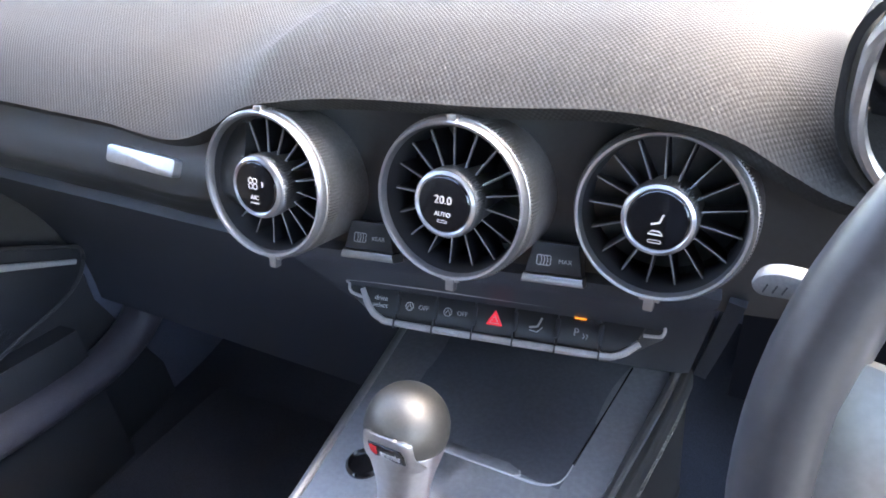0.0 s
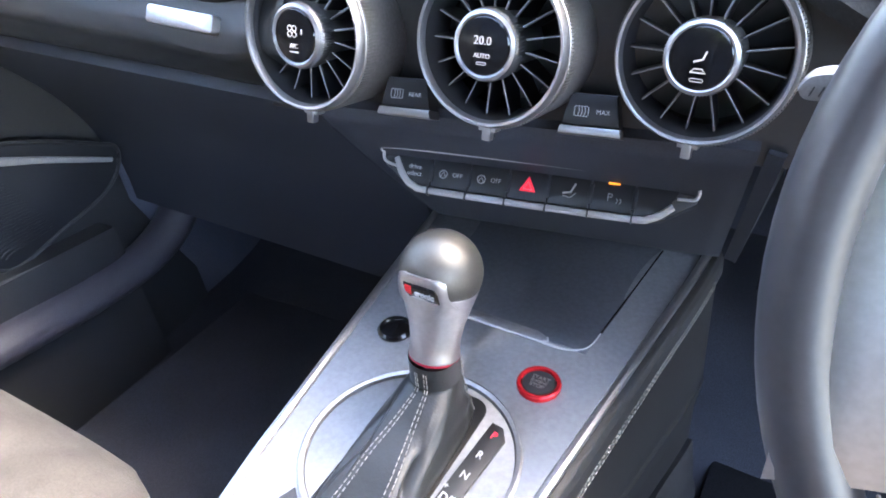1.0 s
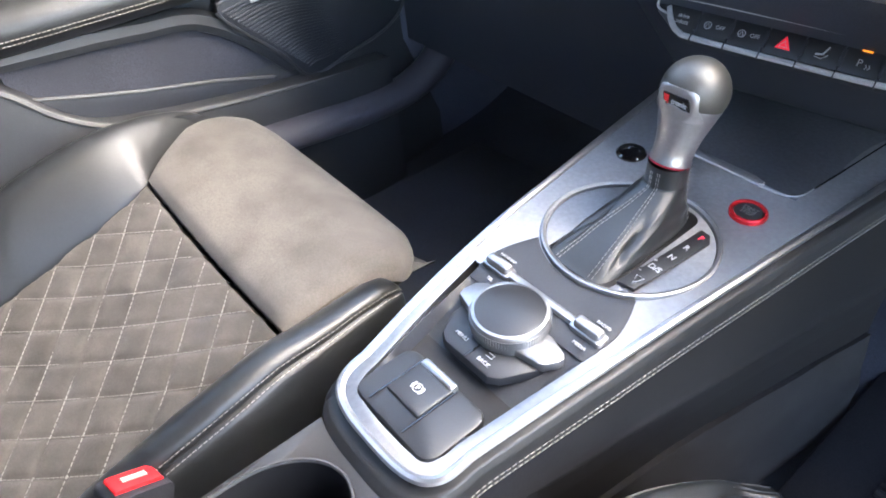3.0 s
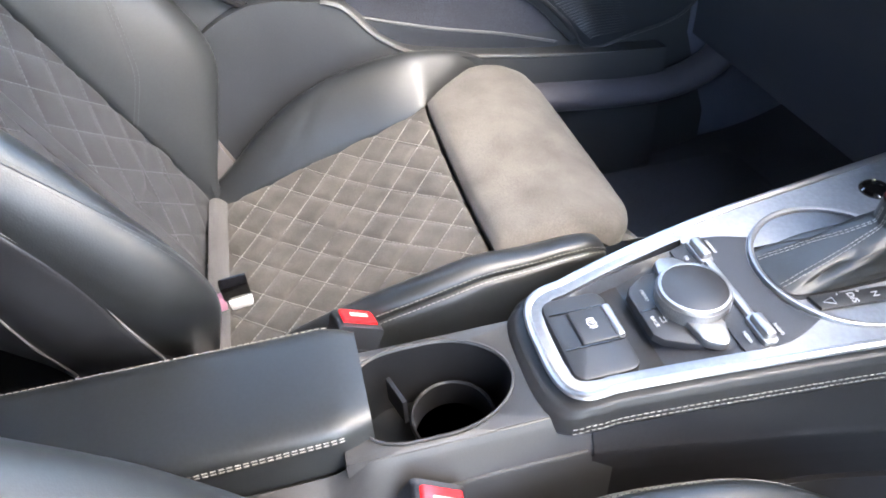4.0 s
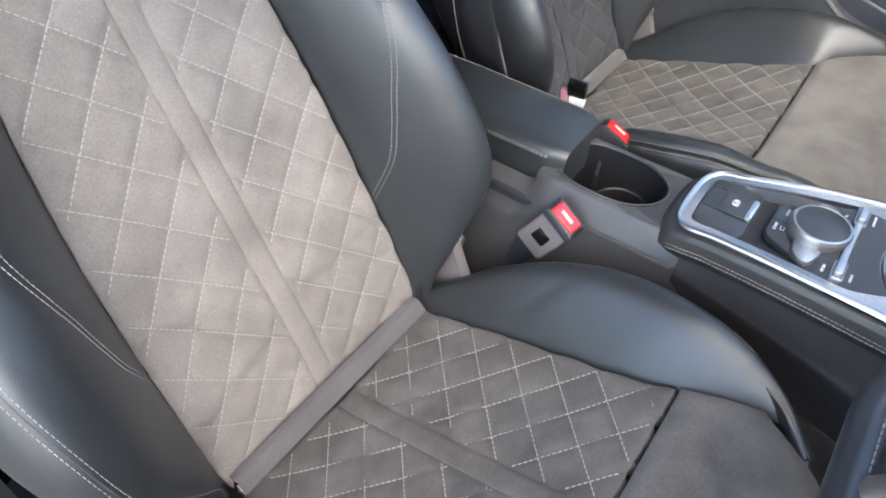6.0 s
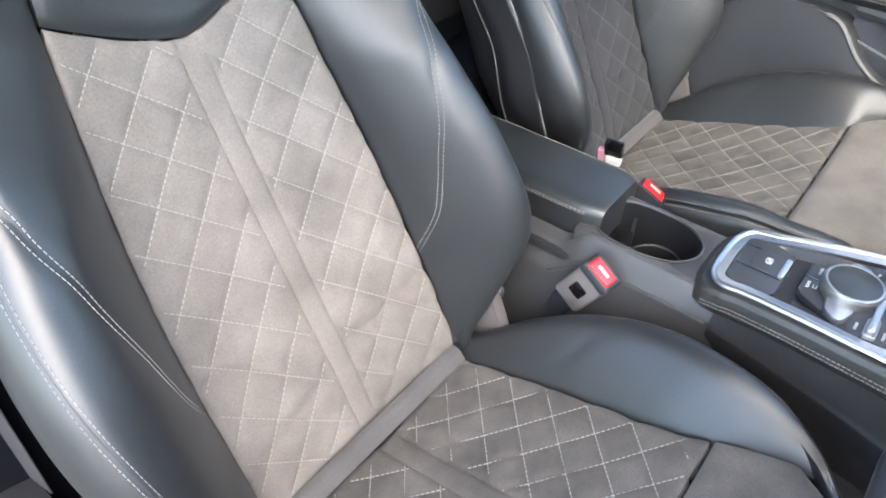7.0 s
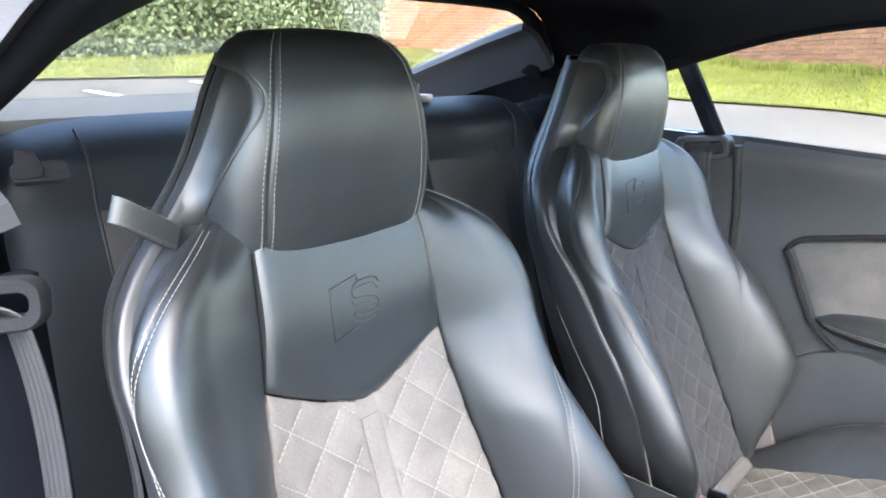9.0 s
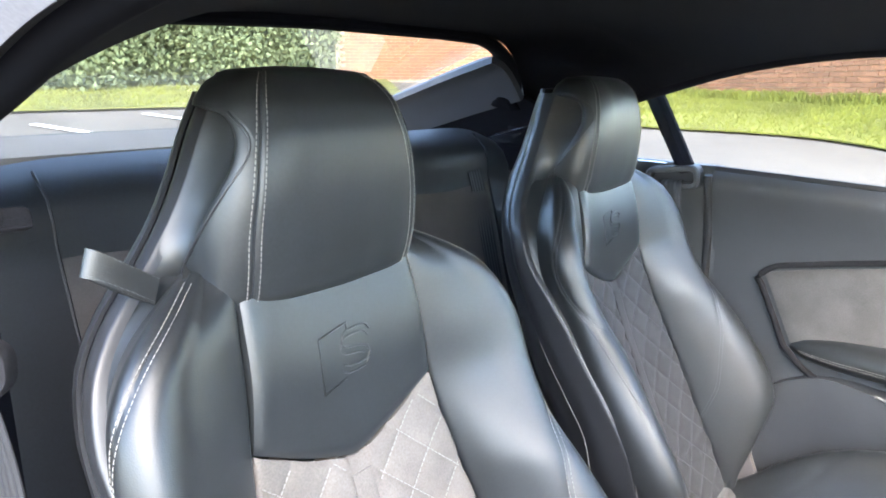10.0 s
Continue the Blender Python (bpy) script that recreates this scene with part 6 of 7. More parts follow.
# belt buckles
def buckle(at, label, turned=0.0):
    b = thing("belt_buckle", label, "belt buckle", at, "belt buckles")
    m = bmesh.new()
    slab(m, rounded(0.044, 0.070, 0.008, 4), -0.011, 0.011, 0.004)
    part("housing", m, BUCKLE_GREY, b, "warm grey plastic housing")
    m = bmesh.new()
    slab(m, rounded(0.047, 0.030, 0.005, 4, 0, 0.028), -0.0165, 0.0085, 0.003)
    slab(m, rounded(0.047, 0.014, 0.005, 4, 0, 0.036), -0.0125, 0.0130, 0.003)
    slab(m, rounded(0.040, 0.060, 0.008, 4, 0, -0.012), -0.0175, -0.0095, 0.003)
    part("collar", m, SOFT_BLACK, b)
    m = bmesh.new()
    slab(m, rounded(0.036, 0.010, 0.003, 3, 0, 0.041), -0.010, 0.010, 0.002)
    red = part("release_button", m, RED_GLOSS, b, "red release button")
    m = bmesh.new()
    box(m, (0.018, 0.0008, 0.005), Matrix.Translation((0, 0.0463, 0.0)))
    part("button_mark", m, PALE_RED, red, "pale bar of lettering")
    m = bmesh.new()
    slab(m, rounded(0.020, 0.022, 0.003, 3, 0, 0.0), 0.0095, 0.0118, 0.001)
    part("label_plate", m, GLOSS_BLACK, b, "small dark label")
    m = bmesh.new()
    tube(m, spline([(0, -0.02, -0.008), (0, -0.06, -0.012), (0.006, -0.11, -0.016), (0.016, -0.17, -0.020)], 12), 0.017, 8, flat=0.45)
    part("stalk", m, SOFT_BLACK, b, "black webbing stalk")
    return b


def frame_from(o, y_dir, z_hint):
    y = Vector(y_dir).normalized()
    x = y.cross(Vector(z_hint)).normalized()
    z = x.cross(y)
    return Matrix.Translation(o) @ Matrix((x, y, z)).transposed().to_4x4()


buckle(frame_from((0.068, -0.570, 0.517), (0.02, 0.48, 0.85), (1.0, 0.0, 0.25)), "driver's belt buckle, warm grey plastic with a red button")
buckle(frame_from((-0.128, -0.600, 0.505), (-0.2, 0.45, 0.85), (-1.0, 0.0, 0.2)), "passenger's belt buckle with a red button, beside the armrest")


# ---- dashboard ----
dash = thing("dashboard", "black dashboard with woven grain top and smooth lower band", "dashboard")


def dash_y(x):
    """Front edge of the dashboard: level across the passenger side, leaning away towards the driver."""
    return -0.042 + 0.16 * (x + 0.02) if x > -0.15 else -0.063 - 0.003 * (1 - math.exp((x + 0.15) / 0.25))


LIP = curve([-0.76, -0.45, -0.30, -0.21, -0.182, -0.155, -0.13, 0.0, 0.09, 0.125, 0.15, 0.175, 0.20, 0.26, 0.74], [0.890, 0.888, 0.884, 0.882, 0.894, 0.909, 0.914, 0.918, 0.917, 0.908, 0.893, 0.880, 0.876, 0.882, 0.887])
bm = bmesh.new()


def top(u, v):
    x, y0 = u, dash_y(u) - 0.002
    k = v
    y = y0 - 0.004 + 0.62 * k
    z = LIP(u) + 0.030 * math.sin(min(1.0, k / 0.25) * math.pi / 2) * (0.55 + 0.45 / (1 + math.exp((u + 0.22) / 0.05))) + 0.02 * k
    if k < 0.11:
        z -= 0.020 * (1 - k / 0.11) ** 2.2
    d = math.hypot(x - 0.075, (y - 0.155) * 1.0)
    z += 0.006 * (1 / (1 + math.exp((d - 0.060) / 0.006)))
    return (x, y, z)


vs = [0, 0.004, 0.008, 0.014, 0.02, 0.028, 0.036, 0.046, 0.056, 0.068, 0.08, 0.095] + lin(0.11, 1, 50)
sheet(bm, top, lin(-0.76, 0.74, 151), vs, 0.012, 0, 0.1, (0, 0, 1))
part("dash_top", bm, WEAVE, dash, "woven grain upper cover", sharp=60)
# smooth band on the passenger side
bm = bmesh.new()


BAND_Y = curve([0, 0.10, 0.36, 0.46, 0.60, 0.85, 1.0], [0.001, -0.002, -0.011, -0.012, -0.003, 0.012, 0.035])


def low_band(u, v):
    y = dash_y(u)
    z = LIP(u) - 0.026 - (LIP(u) - 0.026 - 0.778 + 0.004 * (u + 0.5)) * v
    return (u, y + BAND_Y(v), z)


sheet(bm, low_band, lin(-0.76, -0.16, 41), lin(0, 1, 17), 0.012, 0, 0.1, (0, -1, 0))
part("smooth_band", bm, LEATHER, dash, "smooth grey-black band")
bm = bmesh.new()
BM = Matrix.Translation((-0.2590, -0.0745, 0.8405)) @ pose(0, 0, 0, 62, 0, 0) @ pose(0, 0, 0, 0, 0, -2.0)
slab(bm, rounded(0.070, 0.0130, 0.003, 4), -0.006, 0.0014, 0.0008, BM)
part("dash_badge", bm, SATIN, dash, "plain bright metal badge plate")
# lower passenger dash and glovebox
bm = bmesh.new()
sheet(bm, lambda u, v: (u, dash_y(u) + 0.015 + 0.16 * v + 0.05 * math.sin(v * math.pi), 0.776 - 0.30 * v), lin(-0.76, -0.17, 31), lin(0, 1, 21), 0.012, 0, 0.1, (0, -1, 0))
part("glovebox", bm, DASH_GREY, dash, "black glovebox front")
# face behind the vents
bm = bmesh.new()


def face(u, v):
    y = dash_y(u) + 0.022
    z = LIP(u) - 0.016 - (LIP(u) - 0.016 - 0.770) * v
    return (u, y - 0.012 * (1 - min(1.0, v / 0.25)) ** 2 - 0.004 * v, z)


sheet(bm, face, lin(-0.215, 0.26, 61), lin(0, 1, 25), 0.012, 0, 0.1, (0, -1, 0))
part("vent_face", bm, LEATHER, dash, "black grained face behind the vents")
# lower centre stack
bm = bmesh.new()


def stack(u, v):
    x = u * (0.150 - 0.022 * v) + CX_S
    return (x, dash_y(x) + 0.012 + 0.125 * v ** 1.1, 0.782 - 0.162 * v)


CX_S = -0.02
sheet(bm, stack, lin(-1, 1, 41), lin(0, 1, 25), 0.03, 0.004, 0.06, (0, -1, 0))
part("centre_fascia", bm, DASH_GREY, dash, "black centre fascia")
for s in (1, -1):
    bm = bmesh.new()
    sheet(bm, lambda u, v, s=s: Vector(stack(s, v)) + Vector((s * 0.004 + s * 0.01 * u, 0.22 * u, -0.02 * u)), lin(0, 1, 9), lin(0, 1, 15), 0.01)
    part("fascia_side", bm, DASH_GREY, dash)
# driver side lower dash
bm = bmesh.new()
sheet(bm, lambda u, v: (u, dash_y(0.2) + 0.06 + 0.14 * v + 0.03 * math.sin(v * math.pi), LIP(u) - 0.020 - (LIP(u) - 0.56) * v), lin(0.14, 0.74, 25), lin(0, 1, 21), 0.012, 0, 0.1, (0, -1, 0))
# plastic cover in headliner black, so that its colour carries the shade
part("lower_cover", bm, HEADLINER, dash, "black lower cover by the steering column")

# round vents
VM = lambda x, y, z: Matrix.Translation((x, y, z)) @ pose(0, 0, 0, 90 - 12, 0, 0) @ Matrix.Scale(0.975, 4)      # z of the vent points at the seats


def air_vent(at, label, shows):
    v = thing("air_vent", label, "air vent", at, "dashboard vents")
    b = bmesh.new()
    lathe(b, [(0.0500, -0.050), (0.0505, -0.010), (0.0500, -0.006)], 72)
    lathe(b, [(0.0500, -0.006), (0.0488, 0.006), (0.0470, 0.010)], 72)
    part("barrel", b, KNURL, v, "dull grey metal barrel")
    b = bmesh.new()
    lathe(b, [(0.0496, -0.010), (0.0496, 0.004), (0.0482, 0.0055)], 72)
    for i in range(150):
        a = 2 * math.pi * i / 150
        box(b, (0.0012, 0.0010, 0.0125), Matrix.Rotation(a, 4, "Z") @ Matrix.Translation((0.0499, 0, -0.003)))
    part("knurled_band", b, KNURL, v, "knurled grey metal band", sharp=40)
    b = bmesh.new()
    lathe(b, [(0.0490, 0.004), (0.0488, 0.0085), (0.0474, 0.0112), (0.0458, 0.0108), (0.0449, 0.0085), (0.0446, 0.0060)], 80)
    part("outer_ring", b, SATIN, v, "satin chrome ring")
    b = bmesh.new()
    lathe(b, [(0.0447, 0.0065), (0.0441, 0.0), (0.0433, -0.010), (0.0418, -0.020)], 72)
    part("inner_wall", b, SHELL, v, "dark grey inner wall")
    b = bmesh.new()
    lathe(b, [(0.0422, -0.018), (0.0400, -0.028), (0.0380, -0.040), (0.0, -0.040)], 64)
    part("throat", b, GLOSS_BLACK, v, "dark throat")
    for i in range(17):
        a = 2 * math.pi * (i + 0.5) / 17
        b = bmesh.new()
        M = Matrix.Rotation(a, 4, "Z")
        pts = [(0.016, -0.030), (0.0420, -0.022), (0.0434, -0.0040), (0.018, -0.002)]
        f = [b.verts.new(M @ Vector((r, -0.0004 + 0.001 * (z + 0.002) / 0.028, z))) for r, z in pts]
        g = [b.verts.new(M @ Vector((r, 0.0004 + 0.001 * (z + 0.002) / 0.028, z))) for r, z in pts]
        b.faces.new(f), b.faces.new(g[::-1])
        for k in range(4):
            b.faces.new((f[k], g[k], g[(k + 1) % 4], f[(k + 1) % 4]))
        blade = part("vane", b, VANE_DARK, v, smooth=False)
        b = bmesh.new()
        tube(b, [M @ Vector((r, 0.0005, z)) for r, z in ((0.0185, -0.0014), (0.031, -0.0026), (0.0432, -0.0036))], 0.00052, 5)
        part("vane_edge", b, VANE, blade, "bright front edge of the vane")
    b = bmesh.new()
    rings = []
    for r, h, rib in ((0.0185, -0.030, 0), (0.0200, -0.004, 0), (0.0202, 0.0018, 0), (0.0203, 0.0026, 1), (0.0203, 0.0112, 1), (0.0201, 0.0120, 0), (0.0199, 0.0138, 0), (0.0180, 0.0150, 0), (0.0168, 0.0142, 0)):
        rings.append([b.verts.new(((r + 0.0008 * rib * (i % 2)) * math.cos(math.pi * i / 72), (r + 0.0008 * rib * (i % 2)) * math.sin(math.pi * i / 72), h)) for i in range(144)])
    for lo, hi in zip(rings, rings[1:]):
        for i in range(144):
            b.faces.new((lo[i], lo[(i + 1) % 144], hi[(i + 1) % 144], hi[i]))
    knob = part("knob", b, SATIN, v, "knurled control knob", sharp=40)
    b = bmesh.new()
    lathe(b, [(0.0172, 0.010), (0.0172, 0.0140), (0.0160, 0.0150), (0.0, 0.0156)], 48)
    part("display", b, GLOSS_BLACK, knob, "glossy black round display")
    Z = 0.0160
    if shows == "fan":
        b = bmesh.new()
        for i in range(4):
            a = math.pi / 4 + i * math.pi / 2
            tube(b, [(-0.001 + 0.0026 * math.cos(a) + 0.0017 * math.cos(t), 0.003 + 0.0026 * math.sin(a) + 0.0017 * math.sin(t), Z) for t in lin(0, 2 * math.pi * 11 / 12, 12)], 0.00035, 4, closed=True)
        box(b, (0.007, 0.0008, 0.0004), Matrix.Translation((0, -0.0098, Z)))
        part("fan_sign", b, LIT_MARK, knob)
        words("1", 0.0048, pose(0.0068, 0.003, Z), LIT_MARK, knob)
        words("A/C", 0.0040, pose(0, -0.0062, Z), LIT_MARK, knob)
    elif shows == "heat":
        words("20.0", 0.0068, pose(0.0, 0.0030, Z), LIT_MARK, knob)
        words("AUTO", 0.0038, pose(0, -0.0055, Z), LIT_MARK, knob)
        b = bmesh.new()
        tube(b, [(x, y - 0.0098, Z) for x, y in rounded(0.006, 0.0014, 0.0006, 2)], 0.0002, 4, closed=True)
        part("auto_bar", b, LIT_MARK, knob)
    else:
        b = bmesh.new()
        tube(b, [(0.003, 0.004, Z), (0.0015, -0.0005, Z), (-0.003, -0.002, Z)], 0.0006, 5)
        tube(b, [(-0.004, -0.0075, Z), (-0.002, -0.0055, Z), (0.002, -0.0055, Z), (0.004, -0.0075, Z)], 0.0004, 4, closed=True)
        tube(b, [(x, y - 0.0115, Z) for x, y in rounded(0.007, 0.0016, 0.0007, 2)], 0.0002, 4, closed=True)
        part("airflow_sign", b, LIT_MARK, knob)
    # pointer at the top and tab below
    b = bmesh.new()
    box(b, (0.006, 0.005, 0.006), Matrix.Translation((0, 0.0488, 0.007)), 0.001)
    part("pointer", b, SATIN, v)
    b = bmesh.new()
    box(b, (0.012, 0.004, 0.008), Matrix.Translation((0, -0.0510, -0.002)), 0.001)
    box(b, (0.006, 0.009, 0.006), Matrix.Translation((0, -0.0545, 0.0)), 0.0015)
    part("tab", b, SATIN, v, "bright shut-off tab")
    return v


air_vent(VM(-0.141, -0.071, 0.841), "round air vent with fan display on the dashboard", "fan")
air_vent(VM(-0.018, -0.052, 0.843), "round air vent with temperature display on the dashboard", "heat")
air_vent(VM(0.094, -0.022, 0.840), "round air vent with airflow display on the dashboard", "flow")

# defrost keys between the vents
for x, txt, lab in ((-0.085, "REAR", "rear screen heater key"), (0.036, "MAX", "windscreen heater key")):
    M = Matrix.Translation((x, dash_y(x) + 0.002, 0.801)) @ pose(0, 0, 0, 62, 0, 9) @ Matrix.Scale(0.84, 4)
    k = thing("dash_key", "black %s with bright metal lip" % lab, "switch", M, "defrost keys")
    bm = bmesh.new()
    slab(bm, [(-0.021, -0.010), (0.021, -0.010), (0.017, 0.013), (-0.017, 0.013)], -0.02, 0.0, 0.002)
    part("key", bm, SHELL, k)
    bm = bmesh.new()
    slab(bm, [(-0.0225, -0.017), (0.0225, -0.017), (0.0215, -0.0105), (-0.0215, -0.0105)], -0.02, 0.002, 0.002)
    part("lip", bm, SATIN, k, "satin metal lip")
    words(txt, 0.0046, pose(0.008, 0.0, 0.0005), WHITE_MARK, k)
    bm = bmesh.new()
    tube(bm, [(-0.0075 + a, b, 0.0005) for a, b in rounded(0.010, 0.007, 0.001, 2)], 0.0003, 4, closed=True)
    for i in (-1, 0, 1):
        tube(bm, [(-0.0075 + 0.0022 * i, -0.003, 0.0005), (-0.0068 + 0.0022 * i, 0.0, 0.0005), (-0.0075 + 0.0022 * i, 0.003, 0.0005)], 0.0003, 4)
    part("heater_sign", bm, WHITE_MARK, k)

# switch bar
SW = Matrix.Translation((-0.018, 0.006, 0.7175)) @ pose(0, 0, 0, 52, 0, 9.5) @ pose(0, -0.001, 0.014) @ Matrix.Scale(0.935, 4)
bar = thing("switch_bar", "row of seven black switches in a bright metal frame", "switch panel", SW)
bm = bmesh.new()
slab(bm, [(-0.124, 0.010), (-0.119, 0.0135), (0.119, 0.0135), (0.124, 0.010), (0.124, 0.002), (0.100, -0.014), (0.088, -0.017), (-0.088, -0.017), (-0.100, -0.014), (-0.124, 0.002)], -0.02, -0.002, 0.001)
part("bar_base", bm, SOFT_BLACK, bar)
bm = bmesh.new()
tube(bm, spline([(-0.112, 0.001, 0.002), (-0.122, 0.004, 0.003), (-0.124, 0.010, 0.004), (-0.119, 0.0140, 0.011), (-0.06, 0.0145, 0.015), (0.06, 0.0145, 0.015), (0.119, 0.0140, 0.011), (0.124, 0.010, 0.006), (0.122, 0.004, 0.003), (0.110, 0.003, 0.002)], 70), 0.0013, 6)
part("bar_frame", bm, BRIGHT_TRIM, bar, "thin bright frame")
bm = bmesh.new()
tube(bm, spline([(-0.113, 0.008, 0.0), (-0.106, -0.004, 0.002), (-0.094, -0.0135, 0.003), (-0.07, -0.0160, 0.003), (0.07, -0.0160, 0.003), (0.094, -0.0135, 0.003), (0.108, -0.003, 0.002)], 60), 0.0028, 6, flat=0.8)
part("bar_lip", bm, BRIGHT_TRIM, bar, "satin metal lower lip")
for i in range(7):
    x = -0.0965 + 0.0322 * i
    bm = bmesh.new()
    w = 0.0310
    o = [(x - w / 2, -0.0125), (x + w / 2, -0.0125), (x + w / 2, 0.0105), (x - w / 2, 0.0105)]
    if i == 0:
        o[0] = (x - w / 2 + 0.010, -0.0125)
    if i == 6:
        o[1] = (x + w / 2 - 0.010, -0.0125)
    slab(bm, o, -0.01, 0.001, 0.001)
    k = part("switch", bm, SHELL, bar)
    if i:
        bm = bmesh.new()
        box(bm, (0.0011, 0.008, 0.006), Matrix.Translation((x - 0.0161, -0.0160, 0.0032)))
        part("lip_gap", bm, SOFT_BLACK, bar)
        bm = bmesh.new()
        box(bm, (0.0035, 0.015, 0.003), Matrix.Translation((x - 0.0161, -0.001, 0.001)), 0.001)
        part("rocker", bm, SOFT_BLACK, bar, "small black rocker between keys")
    Z = 0.0014
    if i == 0:
        words("drive\nselect", 0.0056, pose(x + 0.001, -0.0005, Z), WHITE_MARK, k, '"drive select" marking')
    elif i in (1, 2):
        words("OFF", 0.0050, pose(x + 0.006, -0.001, Z), WHITE_MARK, k)
        bm = bmesh.new()
        tube(bm, [(x - 0.006 + 0.0032 * math.cos(t), -0.001 + 0.0032 * math.sin(t), Z) for t in lin(0, 2 * math.pi * 15 / 16, 16)], 0.0004, 4, closed=True)
        tube(bm, [(x - 0.0078, -0.0026, Z), (x - 0.006, 0.001, Z), (x - 0.0042, -0.0026, Z)], 0.0004, 4)
        part("switch_sign", bm, WHITE_MARK, k)
    elif i == 3:
        bm = bmesh.new()
        slab(bm, [(x - 0.0066, -0.0058), (x + 0.0066, -0.0058), (x, 0.0060)], 0.0005, 0.0018)
        part("hazard_sign", bm, RED_LIT, k, "red hazard triangle")
        bm = bmesh.new()
        tube(bm, [(x - 0.0034, -0.0042, 0.002), (x + 0.0034, -0.0042, 0.002), (x, 0.0016, 0.002)], 0.0004, 4, closed=True)
        part("hazard_line", bm, WHITE_MARK, k)
    elif i == 4:
        bm = bmesh.new()
        tube(bm, [(x + 0.004, 0.005, Z), (x + 0.001, -0.002, Z), (x - 0.005, -0.003, Z)], 0.0009, 5)
        tube(bm, [(x - 0.005, -0.005, Z), (x + 0.001, -0.006, Z), (x + 0.005, -0.002, Z)], 0.0004, 5)
        part("seat_sign", bm, WHITE_MARK, k)
    elif i == 5:
        words("P", 0.0085, pose(x - 0.002, -0.002, Z), WHITE_MARK, k)
        bm = bmesh.new()
        for d in (0.003, 0.0055):
            tube(bm, [(x + d, -0.006, Z), (x + d + 0.0012, -0.004, Z), (x + d, -0.002, Z)], 0.0004, 4)
        part("sensor_sign", bm, WHITE_MARK, k)
        bm = bmesh.new()
        box(bm, (0.0085, 0.0016, 0.001), Matrix.Translation((x, 0.0088, Z)))
        part("switch_lamp", bm, ORANGE_LIT, k, "lit orange lamp")

# instrument hood
bm = bmesh.new()
hood = thing("instrument_hood", "black instrument hood with a bright metal edge", "instrument panel", (0.354, 0.0, 0.905))

def bezel(a, k=1.0, y=-0.02):
    """Outline of the instrument opening, a flattened oval."""
    ca, sa = math.cos(a), math.sin(a)
    return Vector((0.183 * k * math.copysign(abs(ca) ** 0.55, ca), y - 0.012 * sa, 0.022 + (0.050 if sa > 0 else 0.085) * k * math.copysign(abs(sa) ** 0.75, sa)))


sheet(bm, lambda u, v: bezel(2 * math.pi * u, 1.03 - 0.10 * v, -0.018 + 0.16 * v), lin(0, 1, 73), lin(0, 1, 9), 0.004)
part("hood_cover", bm, WEAVE, hood)
bm = bmesh.new()
tube(bm, [bezel(2 * math.pi * i / 80, 1.0, -0.020) for i in range(80)], 0.0036, 8, closed=True)
part("hood_edge", bm, SATIN, hood, "bright metal edge")
bm = bmesh.new()
sheet(bm, lambda u, v: bezel(2 * math.pi * u, 0.05 + 0.93 * v, 0.035), lin(0, 1, 61), lin(0, 1, 5), 0.003)
part("screen", bm, GLOSS_BLACK, hood, "dark instrument screen")

# steering wheel
WH = Matrix.Translation((0.350, -0.180, 0.844)) @ pose(0, 0, 0, 90 - 22, 0, 0)
wheel = thing("steering_wheel", "black leather steering wheel with satin metal spokes", "steering wheel", WH)
bm = bmesh.new()
rim_pts = [(0.185 * math.cos(a), max(-0.155, 0.185 * math.sin(a)), 0.0) for a in lin(0, 2 * math.pi * 95 / 96, 96)]
tube(bm, rim_pts, 0.0138, 16, closed=True, flat=1.12)
part("rim", bm, WHEEL_LEATHER, wheel, "smooth black leather rim")
bm = bmesh.new()
dashes(bm, [(p[0] * 0.905, p[1] * 0.905, 0.003) for p in rim_pts], 0.004, 0.002, 0.0007)
part("rim_stitching", bm, THREAD, wheel)
bm = bmesh.new()
slab(bm, [(p.x, p.y) for p in spline([(-0.075, 0.05, 0), (0.0, 0.062, 0), (0.075, 0.05, 0), (0.078, -0.03, 0), (0.04, -0.075, 0), (-0.04, -0.075, 0), (-0.078, -0.03, 0)], 40, True)], -0.02, 0.025, 0.014)
part("hub", bm, LEATHER, wheel, "black airbag cover")
bm = bmesh.new()
lathe(bm, [(0.0, 0.027), (0.020, 0.027), (0.021, 0.024)], 32)
part("hub_badge", bm, SATIN, wheel, "plain bright round badge")
for s in (1, -1):
    bm = bmesh.new()
    sheet(bm, lambda u, v, s=s: (s * (0.062 + 0.118 * u), (0.027 - 0.096 * v) * (1 + 0.35 * u * u) + 0.004, 0.016 - 0.008 * u), lin(0, 1, 13), lin(0, 1, 9), 0.008, 0.003, 0.12, (0, 0, 1))
    sp = part("spoke", bm, SATIN, wheel, "satin metal spoke")
    bm = bmesh.new()
    slab(bm, rounded(0.062, 0.042, 0.014, 5, s * 0.122, 0.008), 0.006, 0.016, 0.003)
    part("spoke_keys", bm, GLOSS_BLACK, sp, "black keys on the spoke")
    bm = bmesh.new()
    tube(bm, [(s * 0.02, -0.065, 0.0), (s * 0.026, -0.10, -0.002), (s * 0.030, -0.142, 0.0)], 0.010, 8, flat=0.6)
    part("lower_spoke", bm, SATIN, wheel)
bm = bmesh.new()
tube(bm, [(0, 0, -0.02), (0, -0.02, -0.16)], 0.035, 16)
part("column_cover", bm, SOFT_BLACK, wheel, "black column shroud")
stalk = thing("column_stalk", "satin grey column stalk beside the steering wheel", "stalk", Matrix.Translation((0.156, -0.106, 0.864)) @ pose(0, 0, 0, 8, -10, -12) @ Matrix.Scale(0.45, 4))
bm = bmesh.new()
